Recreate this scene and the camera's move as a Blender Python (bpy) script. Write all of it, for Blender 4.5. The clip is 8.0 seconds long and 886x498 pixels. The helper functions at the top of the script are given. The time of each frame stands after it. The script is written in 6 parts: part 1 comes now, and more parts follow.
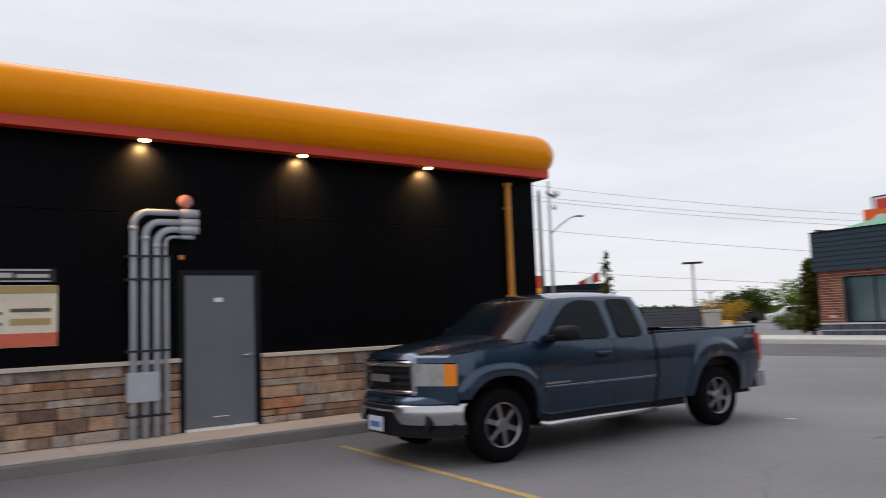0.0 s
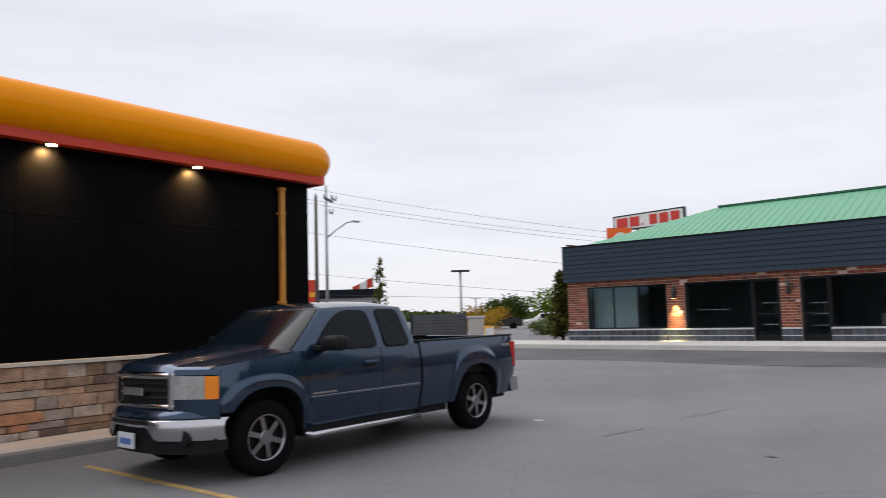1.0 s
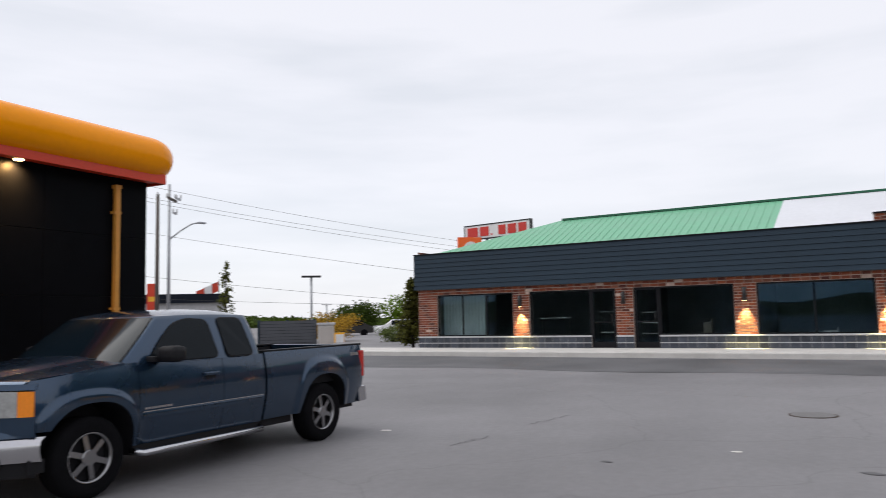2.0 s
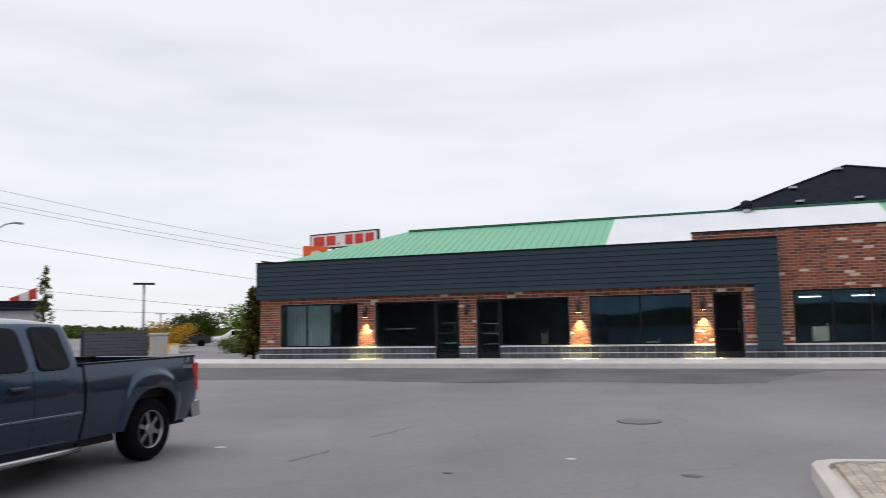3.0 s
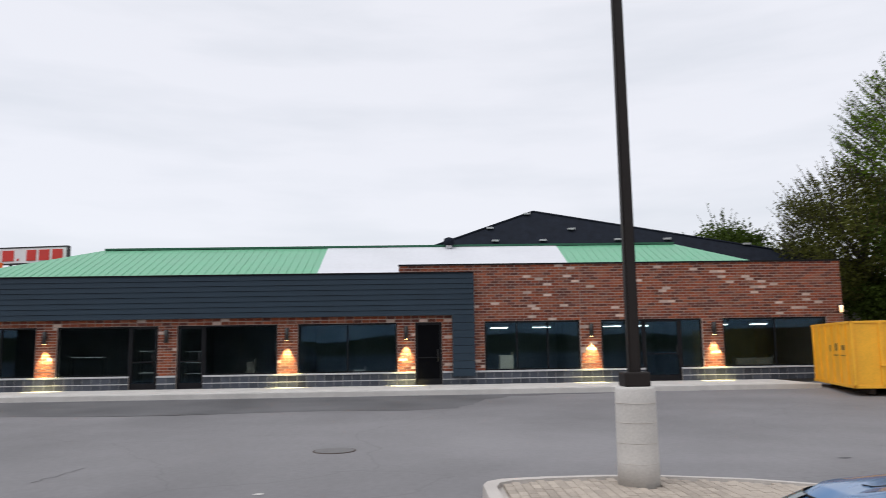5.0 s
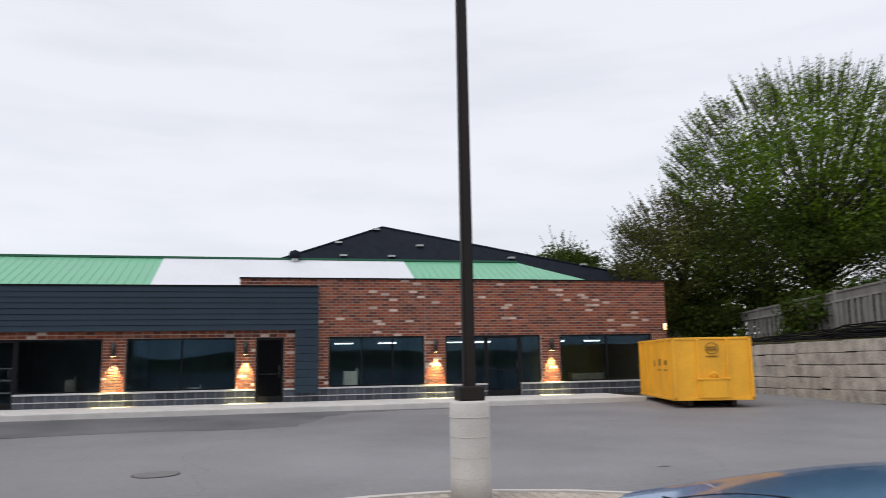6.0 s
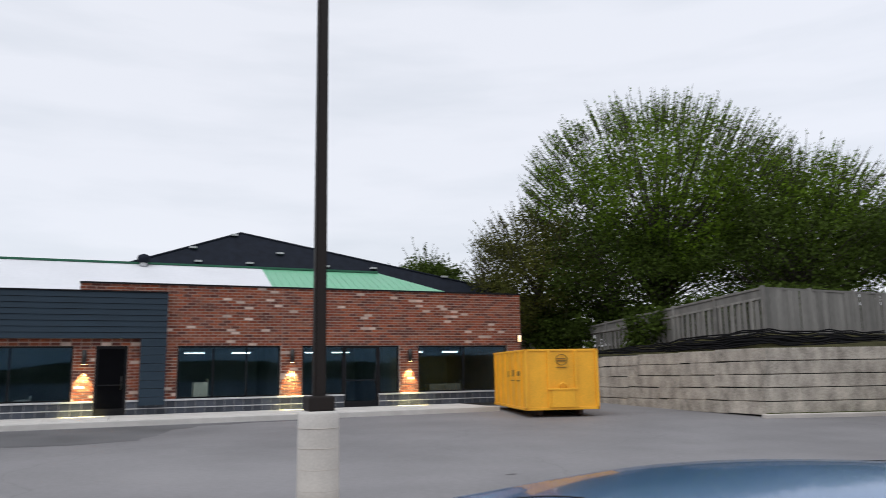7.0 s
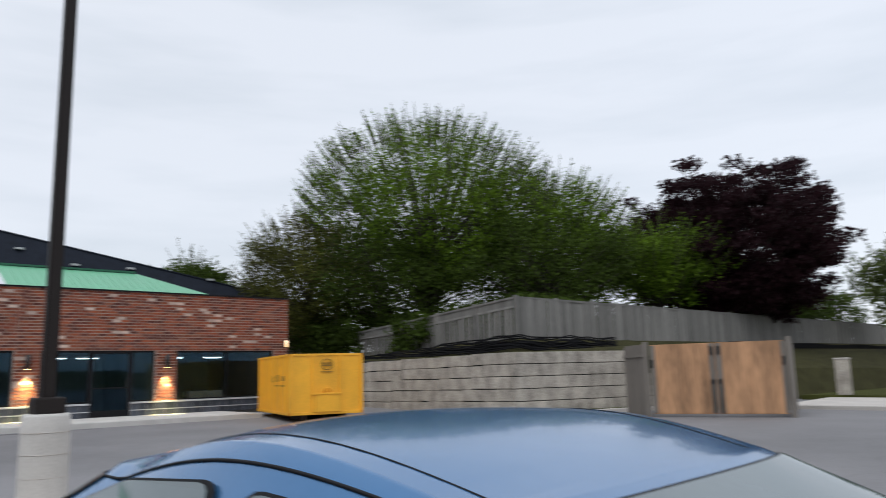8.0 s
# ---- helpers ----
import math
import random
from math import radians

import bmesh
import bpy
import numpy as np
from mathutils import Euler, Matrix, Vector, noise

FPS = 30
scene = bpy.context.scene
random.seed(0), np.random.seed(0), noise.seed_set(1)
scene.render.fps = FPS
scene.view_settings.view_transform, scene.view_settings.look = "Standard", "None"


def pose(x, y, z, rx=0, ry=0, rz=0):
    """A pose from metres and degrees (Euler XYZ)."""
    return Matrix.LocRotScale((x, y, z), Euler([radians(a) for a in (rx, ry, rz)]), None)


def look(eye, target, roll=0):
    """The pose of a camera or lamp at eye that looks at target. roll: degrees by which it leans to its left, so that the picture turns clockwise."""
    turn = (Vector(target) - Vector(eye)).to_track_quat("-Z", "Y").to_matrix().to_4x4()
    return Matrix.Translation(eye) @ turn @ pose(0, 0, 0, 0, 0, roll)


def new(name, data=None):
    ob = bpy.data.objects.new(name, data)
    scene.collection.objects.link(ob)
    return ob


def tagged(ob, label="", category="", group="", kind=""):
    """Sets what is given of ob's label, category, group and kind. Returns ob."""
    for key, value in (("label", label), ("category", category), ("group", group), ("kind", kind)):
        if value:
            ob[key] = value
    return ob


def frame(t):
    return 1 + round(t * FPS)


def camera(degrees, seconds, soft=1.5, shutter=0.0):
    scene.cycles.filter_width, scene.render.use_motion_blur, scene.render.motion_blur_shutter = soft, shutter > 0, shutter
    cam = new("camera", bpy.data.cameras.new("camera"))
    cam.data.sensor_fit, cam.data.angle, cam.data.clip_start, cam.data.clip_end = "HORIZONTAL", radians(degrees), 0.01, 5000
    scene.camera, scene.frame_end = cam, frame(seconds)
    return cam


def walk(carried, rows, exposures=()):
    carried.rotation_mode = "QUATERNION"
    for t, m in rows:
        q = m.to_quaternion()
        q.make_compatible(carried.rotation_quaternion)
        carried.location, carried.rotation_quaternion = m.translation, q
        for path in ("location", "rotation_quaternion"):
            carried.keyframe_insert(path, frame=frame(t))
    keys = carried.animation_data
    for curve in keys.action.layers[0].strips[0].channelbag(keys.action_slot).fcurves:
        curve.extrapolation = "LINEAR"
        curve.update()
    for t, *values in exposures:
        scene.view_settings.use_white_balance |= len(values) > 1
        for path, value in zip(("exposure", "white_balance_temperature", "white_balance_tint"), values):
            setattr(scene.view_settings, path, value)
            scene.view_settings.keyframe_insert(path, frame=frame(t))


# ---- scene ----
cam = camera(61.1, 8.0, soft=0.6, shutter=0.45)
PATH = [
    (0, (-0.506, -0.273, 1.557), (0.502, 1.445, 1.741), -2.2),
    (0.5, (-0.478, -0.254, 1.592), (0.814, 1.262, 1.768), -1.9),
    (1, (-0.468, -0.313, 1.625), (0.999, 1.035, 1.798), -1.7),
    (2.5, (-0.279, -0.21, 1.671), (1.515, 0.653, 1.858), -1.2),
    (3, (-0.218, -0.189, 1.669), (1.657, 0.479, 1.867), -1.1),
    (3.5, (-0.189, -0.195, 1.677), (1.746, 0.266, 1.886), -1.1),
    (4, (-0.16, -0.254, 1.691), (1.809, 0.015, 1.913), -1.1),
    (5.5, (0.041, -0.477, 1.668), (2.006, -0.723, 1.946), -0.9),
    (6, (0.153, -0.567, 1.651), (2.079, -1.021, 1.946), -1.0),
    (6.5, (0.161, -0.607, 1.645), (2.033, -1.24, 1.952), -0.9),
    (7, (0.191, -0.686, 1.63), (1.999, -1.481, 1.948), -0.9),
    (7.5, (0.07, -0.749, 1.578), (1.763, -1.761, 1.904), -1.1),
    (8, (0.032, -0.799, 1.503), (1.522, -2.093, 1.83), -1.5),
]
walk(cam, [(t, look(eye, target, roll)) for t, eye, target, roll in PATH], exposures=[(0, -0.06, 6530, 11), (1, 0.0, 6520, 11), (2.5, 0.04, 6490, 10), (4, -0.06, 6470, 10), (5.5, 0.0, 6450, 10), (7, -0.03, 6350, 9), (8, -0.07, 6200, 7)])

# ---- light ----
world = bpy.data.worlds.new("overcast")
scene.world = world
world.use_nodes = True
wn, wl = world.node_tree.nodes, world.node_tree.links
wn.clear()
w_out = wn.new("ShaderNodeOutputWorld")
w_sky = wn.new("ShaderNodeTexSky")
w_sky.sky_type, w_sky.sun_disc = "NISHITA", False
w_sky.sun_elevation, w_sky.sun_rotation = radians(38), radians(200)
w_bg = wn.new("ShaderNodeBackground")
w_bg.inputs["Strength"].default_value = 0.015
w_cloud = wn.new("ShaderNodeBackground")
w_cloud.inputs["Strength"].default_value = 0.835
w_tc = wn.new("ShaderNodeTexCoord")
w_map = wn.new("ShaderNodeMapping")
w_map.inputs["Scale"].default_value = (1.2, 1.2, 7.0)
w_noise = wn.new("ShaderNodeTexNoise")
w_noise.inputs["Scale"].default_value, w_noise.inputs["Detail"].default_value = 2.2, 5.0
w_ramp = wn.new("ShaderNodeValToRGB")
w_ramp.color_ramp.elements[0].position, w_ramp.color_ramp.elements[0].color = 0.28, (0.865, 0.885, 0.945, 1)
w_ramp.color_ramp.elements[1].position, w_ramp.color_ramp.elements[1].color = 0.56, (0.995, 0.997, 1.055, 1)
w_add = wn.new("ShaderNodeAddShader")
wl.new(w_tc.outputs["Generated"], w_map.inputs["Vector"])
wl.new(w_map.outputs["Vector"], w_noise.inputs["Vector"])
wl.new(w_noise.outputs["Fac"], w_ramp.inputs["Fac"])
wl.new(w_ramp.outputs["Color"], w_cloud.inputs["Color"])
wl.new(w_sky.outputs["Color"], w_bg.inputs["Color"])
wl.new(w_bg.outputs["Background"], w_add.inputs[0])
wl.new(w_cloud.outputs["Background"], w_add.inputs[1])
wl.new(w_add.outputs["Shader"], w_out.inputs["Surface"])

sun = new("sun", bpy.data.lights.new("sun", "SUN"))
sun.data.energy, sun.data.angle, sun.data.color = 1.6, radians(50), (1.0, 0.985, 0.965)
sun.matrix_world = look((0, 0, 30), (8, -14, 0))


# ---- materials ----
def material(name, base, rough=0.6, metal=0.0, vary=0.15, scale=3.0, fine=40.0, bump=0.15, spec=0.5, coat=0.0, island=0.0, obj=0.0, tint=None, depth=0.01):
    """A surface with colour variation at a coarse and a fine scale and a fine relief."""
    m = bpy.data.materials.new(name)
    m.use_nodes = True
    n, l = m.node_tree.nodes, m.node_tree.links
    b = n["Principled BSDF"]
    b.inputs["Metallic"].default_value = metal
    b.inputs["Specular IOR Level"].default_value = spec
    b.inputs["Coat Weight"].default_value = coat
    b.inputs["Coat Roughness"].default_value = 0.06
    tc = n.new("ShaderNodeTexCoord")
    geo = n.new("ShaderNodeNewGeometry")
    big, small = n.new("ShaderNodeTexNoise"), n.new("ShaderNodeTexNoise")
    big.inputs["Scale"].default_value, big.inputs["Detail"].default_value = scale, 4
    small.inputs["Scale"].default_value, small.inputs["Detail"].default_value = fine, 3
    for tex in (big, small):
        l.new(geo.outputs["Position"], tex.inputs["Vector"])
    add = n.new("ShaderNodeMath")
    add.operation = "MULTIPLY_ADD"
    l.new(big.outputs["Fac"], add.inputs[0])
    add.inputs[1].default_value = 1.3
    l.new(small.outputs["Fac"], add.inputs[2])
    ramp = n.new("ShaderNodeMapRange")
    ramp.inputs["From Min"].default_value, ramp.inputs["From Max"].default_value = 0.75, 1.55
    ramp.inputs["To Min"].default_value, ramp.inputs["To Max"].default_value = 1 - vary, 1 + vary
    l.new(add.outputs[0], ramp.inputs["Value"])
    value = ramp.outputs["Result"]
    hsv = n.new("ShaderNodeHueSaturation")
    hsv.inputs["Color"].default_value = (*base, 1)
    last = value
    for amount, source in ((island, geo.outputs["Random Per Island"]), (obj, None)):
        if amount:
            if source is None:
                source = n.new("ShaderNodeObjectInfo").outputs["Random"]
            r2 = n.new("ShaderNodeMapRange")
            r2.inputs["To Min"].default_value, r2.inputs["To Max"].default_value = 1 - amount, 1 + amount
            l.new(source, r2.inputs["Value"])
            mul = n.new("ShaderNodeMath")
            mul.operation = "MULTIPLY"
            l.new(last, mul.inputs[0])
            l.new(r2.outputs["Result"], mul.inputs[1])
            last = mul.outputs[0]
            if tint:
                mix = n.new("ShaderNodeValToRGB")
                mix.color_ramp.interpolation = "CONSTANT"
                els = mix.color_ramp.elements
                els[0].position, els[0].color = 0.0, (*base, 1)
                els[1].position, els[1].color = tint[0][0], (*tint[0][1], 1)
                for pos, col in tint[1:]:
                    els.new(pos).color = (*col, 1)
                spread = n.new("ShaderNodeMath")
                spread.operation = "MULTIPLY"
                spread.inputs[1].default_value = 37.7
                frac = n.new("ShaderNodeMath")
                frac.operation = "FRACT"
                l.new(source, spread.inputs[0])
                l.new(spread.outputs[0], frac.inputs[0])
                l.new(frac.outputs[0], mix.inputs["Fac"])
                l.new(mix.outputs["Color"], hsv.inputs["Color"])
    l.new(last, hsv.inputs["Value"])
    l.new(hsv.outputs["Color"], b.inputs["Base Color"])
    rr = n.new("ShaderNodeMapRange")
    rr.inputs["To Min"].default_value, rr.inputs["To Max"].default_value = max(rough - 0.08, 0.02), min(rough + 0.1, 1)
    l.new(big.outputs["Fac"], rr.inputs["Value"])
    l.new(rr.outputs["Result"], b.inputs["Roughness"])
    if bump:
        bp = n.new("ShaderNodeBump")
        bp.inputs["Strength"].default_value, bp.inputs["Distance"].default_value = bump, depth
        l.new(small.outputs["Fac"], bp.inputs["Height"])
        l.new(bp.outputs["Normal"], b.inputs["Normal"])
    return m


def glow(name, color, strength):
    m = bpy.data.materials.new(name)
    m.use_nodes = True
    b = m.node_tree.nodes["Principled BSDF"]
    b.inputs["Base Color"].default_value = (0.8, 0.8, 0.8, 1)
    b.inputs["Emission Color"].default_value = (*color, 1)
    b.inputs["Emission Strength"].default_value = strength
    return m


def glass_material(name, color, rough=0.01):
    m = bpy.data.materials.new(name)
    m.use_nodes = True
    b = m.node_tree.nodes["Principled BSDF"]
    b.inputs["Base Color"].default_value = (*color, 1)
    b.inputs["Transmission Weight"].default_value = 1.0
    b.inputs["Roughness"].default_value = rough
    b.inputs["IOR"].default_value = 1.37
    b.inputs["Specular Tint"].default_value = (0.36, 0.66, 1.0, 1)
    return m


def asphalt_material(name, base):
    """Worn asphalt: wide pale and dark patches, grit, and hairline cracks."""
    m = material(name, base, 0.75, vary=0.13, scale=0.5, fine=140, bump=0.2, depth=0.004)
    n, l = m.node_tree.nodes, m.node_tree.links
    b = n["Principled BSDF"]
    geo = n.new("ShaderNodeNewGeometry")
    wide, grit, warp, cell = (n.new(k) for k in ("ShaderNodeTexNoise", "ShaderNodeTexNoise", "ShaderNodeTexNoise", "ShaderNodeTexVoronoi"))
    wide.inputs["Scale"].default_value, wide.inputs["Detail"].default_value, wide.inputs["Roughness"].default_value = 0.11, 7, 0.62
    grit.inputs["Scale"].default_value, grit.inputs["Detail"].default_value = 9.0, 6
    warp.inputs["Scale"].default_value, warp.inputs["Detail"].default_value = 0.8, 4
    cell.feature = "DISTANCE_TO_EDGE"
    cell.inputs["Scale"].default_value = 0.16
    for tex in (wide, grit, warp):
        l.new(geo.outputs["Position"], tex.inputs["Vector"])
    shift = n.new("ShaderNodeMixRGB")
    shift.blend_type = "ADD"
    shift.inputs["Fac"].default_value = 1.6
    l.new(geo.outputs["Position"], shift.inputs[1])
    l.new(warp.outputs["Color"], shift.inputs[2])
    l.new(shift.outputs["Color"], cell.inputs["Vector"])
    factors = []
    for source, lo, hi, a, c in ((wide.outputs["Fac"], 0.33, 0.67, 0.78, 1.22), (grit.outputs["Fac"], 0.3, 0.7, 0.94, 1.06), (cell.outputs["Distance"], 0.0, 0.0045, 0.86, 1.0)):
        r = n.new("ShaderNodeMapRange")
        for key, v in (("From Min", lo), ("From Max", hi), ("To Min", a), ("To Max", c)):
            r.inputs[key].default_value = v
        l.new(source, r.inputs["Value"])
        factors.append(r.outputs["Result"])
    last = b.inputs["Base Color"].links[0].from_socket
    for f in factors:
        mul = n.new("ShaderNodeVectorMath")
        mul.operation = "SCALE"
        l.new(last, mul.inputs[0])
        l.new(f, mul.inputs["Scale"])
        last = mul.outputs["Vector"]
    l.new(last, b.inputs["Base Color"])
    return m


def streaked(m, x, y, z):
    """Stretches the colour noise of a material, so that stains and grain run along one axis."""
    n, l = m.node_tree.nodes, m.node_tree.links
    mp = n.new("ShaderNodeMapping")
    mp.inputs["Scale"].default_value = (x, y, z)
    for tex in [k for k in n if k.bl_idname == "ShaderNodeTexNoise"]:
        source = tex.inputs["Vector"].links[0].from_socket
        l.new(mp.outputs["Vector"], tex.inputs["Vector"])
    l.new(source, mp.inputs["Vector"])
    return m


ASPHALT = asphalt_material("asphalt", (0.165, 0.160, 0.166))
ASPHALT_NEW = material("new_asphalt", (0.092, 0.091, 0.095), 0.78, vary=0.4, scale=0.5, fine=110, bump=0.4, depth=0.004)
CONCRETE = material("concrete", (0.47, 0.435, 0.405), 0.85, vary=0.14, scale=1.3, fine=60, bump=0.25)
KERB = material("kerb_concrete", (0.19, 0.18, 0.17), 0.9, vary=0.25, scale=1.5, fine=50, bump=0.3)
CONCRETE_PALE = material("pale_concrete", (0.53, 0.51, 0.485), 0.85, vary=0.14, scale=2.0, fine=45, bump=0.2)
PAVER = material("paver", (0.36, 0.31, 0.26), 0.9, vary=0.15, scale=2, fine=50, bump=0.3, obj=0.15)
BLACK_PANEL = material("black_panel", (0.0022, 0.0025, 0.0036), 0.42, vary=0.3, scale=0.7, fine=5, bump=0.0, spec=0.045)
JOINT_DARK = material("dark_joint", (0.012, 0.012, 0.013), 0.7, bump=0.0)
ORANGE = material("orange_vinyl", (0.93, 0.31, 0.0), 0.22, vary=0.05, scale=0.8, fine=12, bump=0.02, spec=0.16)
RED = material("red_trim", (0.58, 0.042, 0.012), 0.42, vary=0.1, scale=1, fine=20, bump=0.05)
YELLOW_PIPE = material("yellow_pipe", (0.55, 0.24, 0.035), 0.5, vary=0.15, scale=4, fine=30, bump=0.05)
STONE = material("ledge_stone", (0.31, 0.205, 0.143), 0.9, vary=0.45, scale=7, fine=38, bump=0.9, obj=0.3, depth=0.02,
                 tint=[(0.22, (0.36, 0.225, 0.145)), (0.42, (0.35, 0.285, 0.245)), (0.60, (0.19, 0.12, 0.092)), (0.78, (0.44, 0.355, 0.285)), (0.92, (0.33, 0.155, 0.082))])
MORTAR = material("mortar", (0.045, 0.038, 0.032), 0.95, vary=0.2, scale=5, fine=60, bump=0.3)
CAP = material("cap_stone", (0.55, 0.50, 0.43), 0.85, vary=0.12, scale=3, fine=50, bump=0.3)
DOOR_GREY = material("grey_door_paint", (0.125, 0.14, 0.165), 0.5, vary=0.08, scale=2, fine=25, bump=0.05)
CONDUIT = material("grey_conduit", (0.42, 0.45, 0.50), 0.45, vary=0.1, scale=4, fine=30, bump=0.05)
STEEL = material("steel", (0.55, 0.55, 0.56), 0.3, metal=1.0, vary=0.1, bump=0.02)
BRICK = material("brick", (0.195, 0.046, 0.022), 0.9, vary=0.25, scale=5, fine=60, bump=0.4, island=0.2,
                 tint=[(0.30, (0.240, 0.064, 0.028)), (0.55, (0.110, 0.033, 0.022)), (0.78, (0.220, 0.078, 0.046)), (0.955, (0.52, 0.39, 0.33))])
BRICK_PART = material("single_brick", (0.195, 0.046, 0.022), 0.9, vary=0.25, scale=5, fine=60, bump=0.4, obj=0.2,
                      tint=[(0.30, (0.240, 0.064, 0.028)), (0.55, (0.110, 0.033, 0.022)), (0.78, (0.220, 0.078, 0.046)), (0.955, (0.52, 0.39, 0.33))])
BRICK_MORTAR = material("brick_mortar", (0.41, 0.335, 0.29), 0.95, vary=0.15, scale=3, fine=50, bump=0.2)
SIDING = material("slate_siding", (0.022, 0.038, 0.056), 0.6, vary=0.12, scale=1.2, fine=30, bump=0.08, obj=0.05, spec=0.22)
BASE_STONE = material("grey_base_block", (0.065, 0.072, 0.088), 0.85, vary=0.25, scale=4, fine=40, bump=0.4, obj=0.3, spec=0.2)
JOINT_GREY = material("grey_joint", (0.19, 0.195, 0.20), 0.9, vary=0.15, scale=4, fine=40, bump=0.2)
PALE_STRIP = material("pale_sill", (0.48, 0.48, 0.49), 0.8, vary=0.15, scale=4, fine=40, bump=0.2)
GREEN_ROOF = material("green_metal_roof", (0.138, 0.385, 0.232), 0.40, vary=0.07, scale=1, fine=8, bump=0.03)
GREEN_DARK = material("dark_green_ridge", (0.01, 0.10, 0.05), 0.45, vary=0.1, bump=0.02)
WHITE_ROOF = material("white_membrane", (0.60, 0.61, 0.64), 0.6, vary=0.05, scale=0.7, fine=6, bump=0.05)
SHINGLE = material("dark_shingle", (0.013, 0.016, 0.024), 0.9, vary=0.35, scale=2.5, fine=25, bump=0.4, spec=0.12)
FRAME_BLACK = material("black_window_frame", (0.009, 0.009, 0.011), 0.55, vary=0.1, bump=0.02, spec=0.15)
GLASS = glass_material("window_glass", (0.62, 0.72, 0.74))
DARK_ROOM = material("dark_interior", (0.34, 0.37, 0.365), 0.9, vary=0.25, scale=0.8, fine=12, bump=0.0)
ROOM_FLOOR = material("interior_floor", (0.08, 0.075, 0.07), 0.6, vary=0.2, scale=1, fine=12, bump=0.0)
BLACK_METAL = material("black_metal", (0.013, 0.012, 0.012), 0.45, vary=0.15, scale=3, fine=30, bump=0.05)
BROWN_POLE = material("dark_brown_pole", (0.017, 0.013, 0.012), 0.55, vary=0.15, scale=2, fine=30, bump=0.05, spec=0.22)
WARM_LAMP = glow("warm_lamp", (1.0, 0.62, 0.25), 14.0)
BIN_YELLOW = material("yellow_bin_paint", (0.86, 0.42, 0.022), 0.5, vary=0.14, scale=1.6, fine=22, bump=0.08)
BIN_DARK = material("dark_bin_mark", (0.24, 0.13, 0.015), 0.6, vary=0.2, bump=0.05)
RUST = material("rusty_steel", (0.045, 0.028, 0.02), 0.8, vary=0.4, scale=6, fine=40, bump=0.2)
WALL_BLOCK = streaked(material("weathered_block", (0.37, 0.335, 0.29), 0.92, vary=0.5, scale=2.6, fine=26, bump=0.7, obj=0.08, depth=0.02, spec=0.2), 1, 1, 0.7)
FENCE_WOOD = streaked(material("weathered_fence", (0.175, 0.168, 0.156), 0.95, vary=0.35, scale=2.5, fine=30, bump=0.3, obj=0.18), 1, 1, 0.12)
NETTING = material("black_netting", (0.007, 0.007, 0.008), 0.9, vary=0.3, bump=0.2, spec=0.1)
GATE_WOOD = streaked(material("cedar_panel", (0.40, 0.220, 0.115), 0.8, vary=0.55, scale=2.6, fine=22, bump=0.25, obj=0.08), 1, 1, 0.12)
GREY_WOOD = streaked(material("grey_wood", (0.17, 0.15, 0.13), 0.9, vary=0.25, scale=4, fine=30, bump=0.3), 1, 1, 0.12)
GRASS = material("grass", (0.055, 0.060, 0.016), 0.95, vary=0.45, scale=1.5, fine=60, bump=0.8, spec=0.1, depth=0.03)
SOIL = material("bank_soil", (0.040, 0.038, 0.016), 0.95, vary=0.5, scale=2, fine=30, bump=0.6, spec=0.08, depth=0.03)
PAINT_YELLOW = material("worn_yellow_paint", (0.44, 0.29, 0.11), 0.8, vary=0.3, scale=4, fine=70, bump=0.2)
WHITE = material("white_paint", (0.78, 0.78, 0.78), 0.55, vary=0.06, bump=0.03)


# ---- mesh helpers ----
def bm_box(bm, x0, x1, y0, y1, z0, z1, m=None, bevel=0.0, mat=0):
    vs = [bm.verts.new((x, y, z)) for x in (x0, x1) for y in (y0, y1) for z in (z0, z1)]
    if m:
        for v in vs:
            v.co = m @ v.co
    fs = [bm.faces.new([vs[i] for i in q]) for q in ((0, 1, 3, 2), (4, 6, 7, 5), (0, 4, 5, 1), (2, 3, 7, 6), (0, 2, 6, 4), (1, 5, 7, 3))]
    for fc in fs:
        fc.material_index = mat
    if bevel:
        es = list({e for fc in fs for e in fc.edges})
        bmesh.ops.bevel(bm, geom=es, offset=bevel, segments=2, affect="EDGES", profile=0.6)
    return vs


def bm_ring(bm, c, u, v, ru, rv, seg):
    return [bm.verts.new(c + u * (ru * math.cos(2 * math.pi * i / seg)) + v * (rv * math.sin(2 * math.pi * i / seg))) for i in range(seg)]


def bm_tube(bm, pts, radii, seg=12, caps=True):
    """A swept round bar through the points, with a radius for all or for each."""
    pts = [Vector(p) for p in pts]
    if not hasattr(radii, "__len__"):
        radii = [radii] * len(pts)
    rings, u = [], None
    for i, p in enumerate(pts):
        d = (pts[min(i + 1, len(pts) - 1)] - pts[max(i - 1, 0)]).normalized()
        if u is None:
            u = d.orthogonal().normalized()
        u = (u - d * u.dot(d)).normalized()
        rings.append(bm_ring(bm, p, u, d.cross(u), radii[i], radii[i], seg))
    for a, b in zip(rings, rings[1:]):
        for i in range(seg):
            fc = bm.faces.new((a[i], a[(i + 1) % seg], b[(i + 1) % seg], b[i]))
            fc.smooth = True
    if caps:
        bm.faces.new(list(reversed(rings[0])))
        bm.faces.new(rings[-1])
    return rings


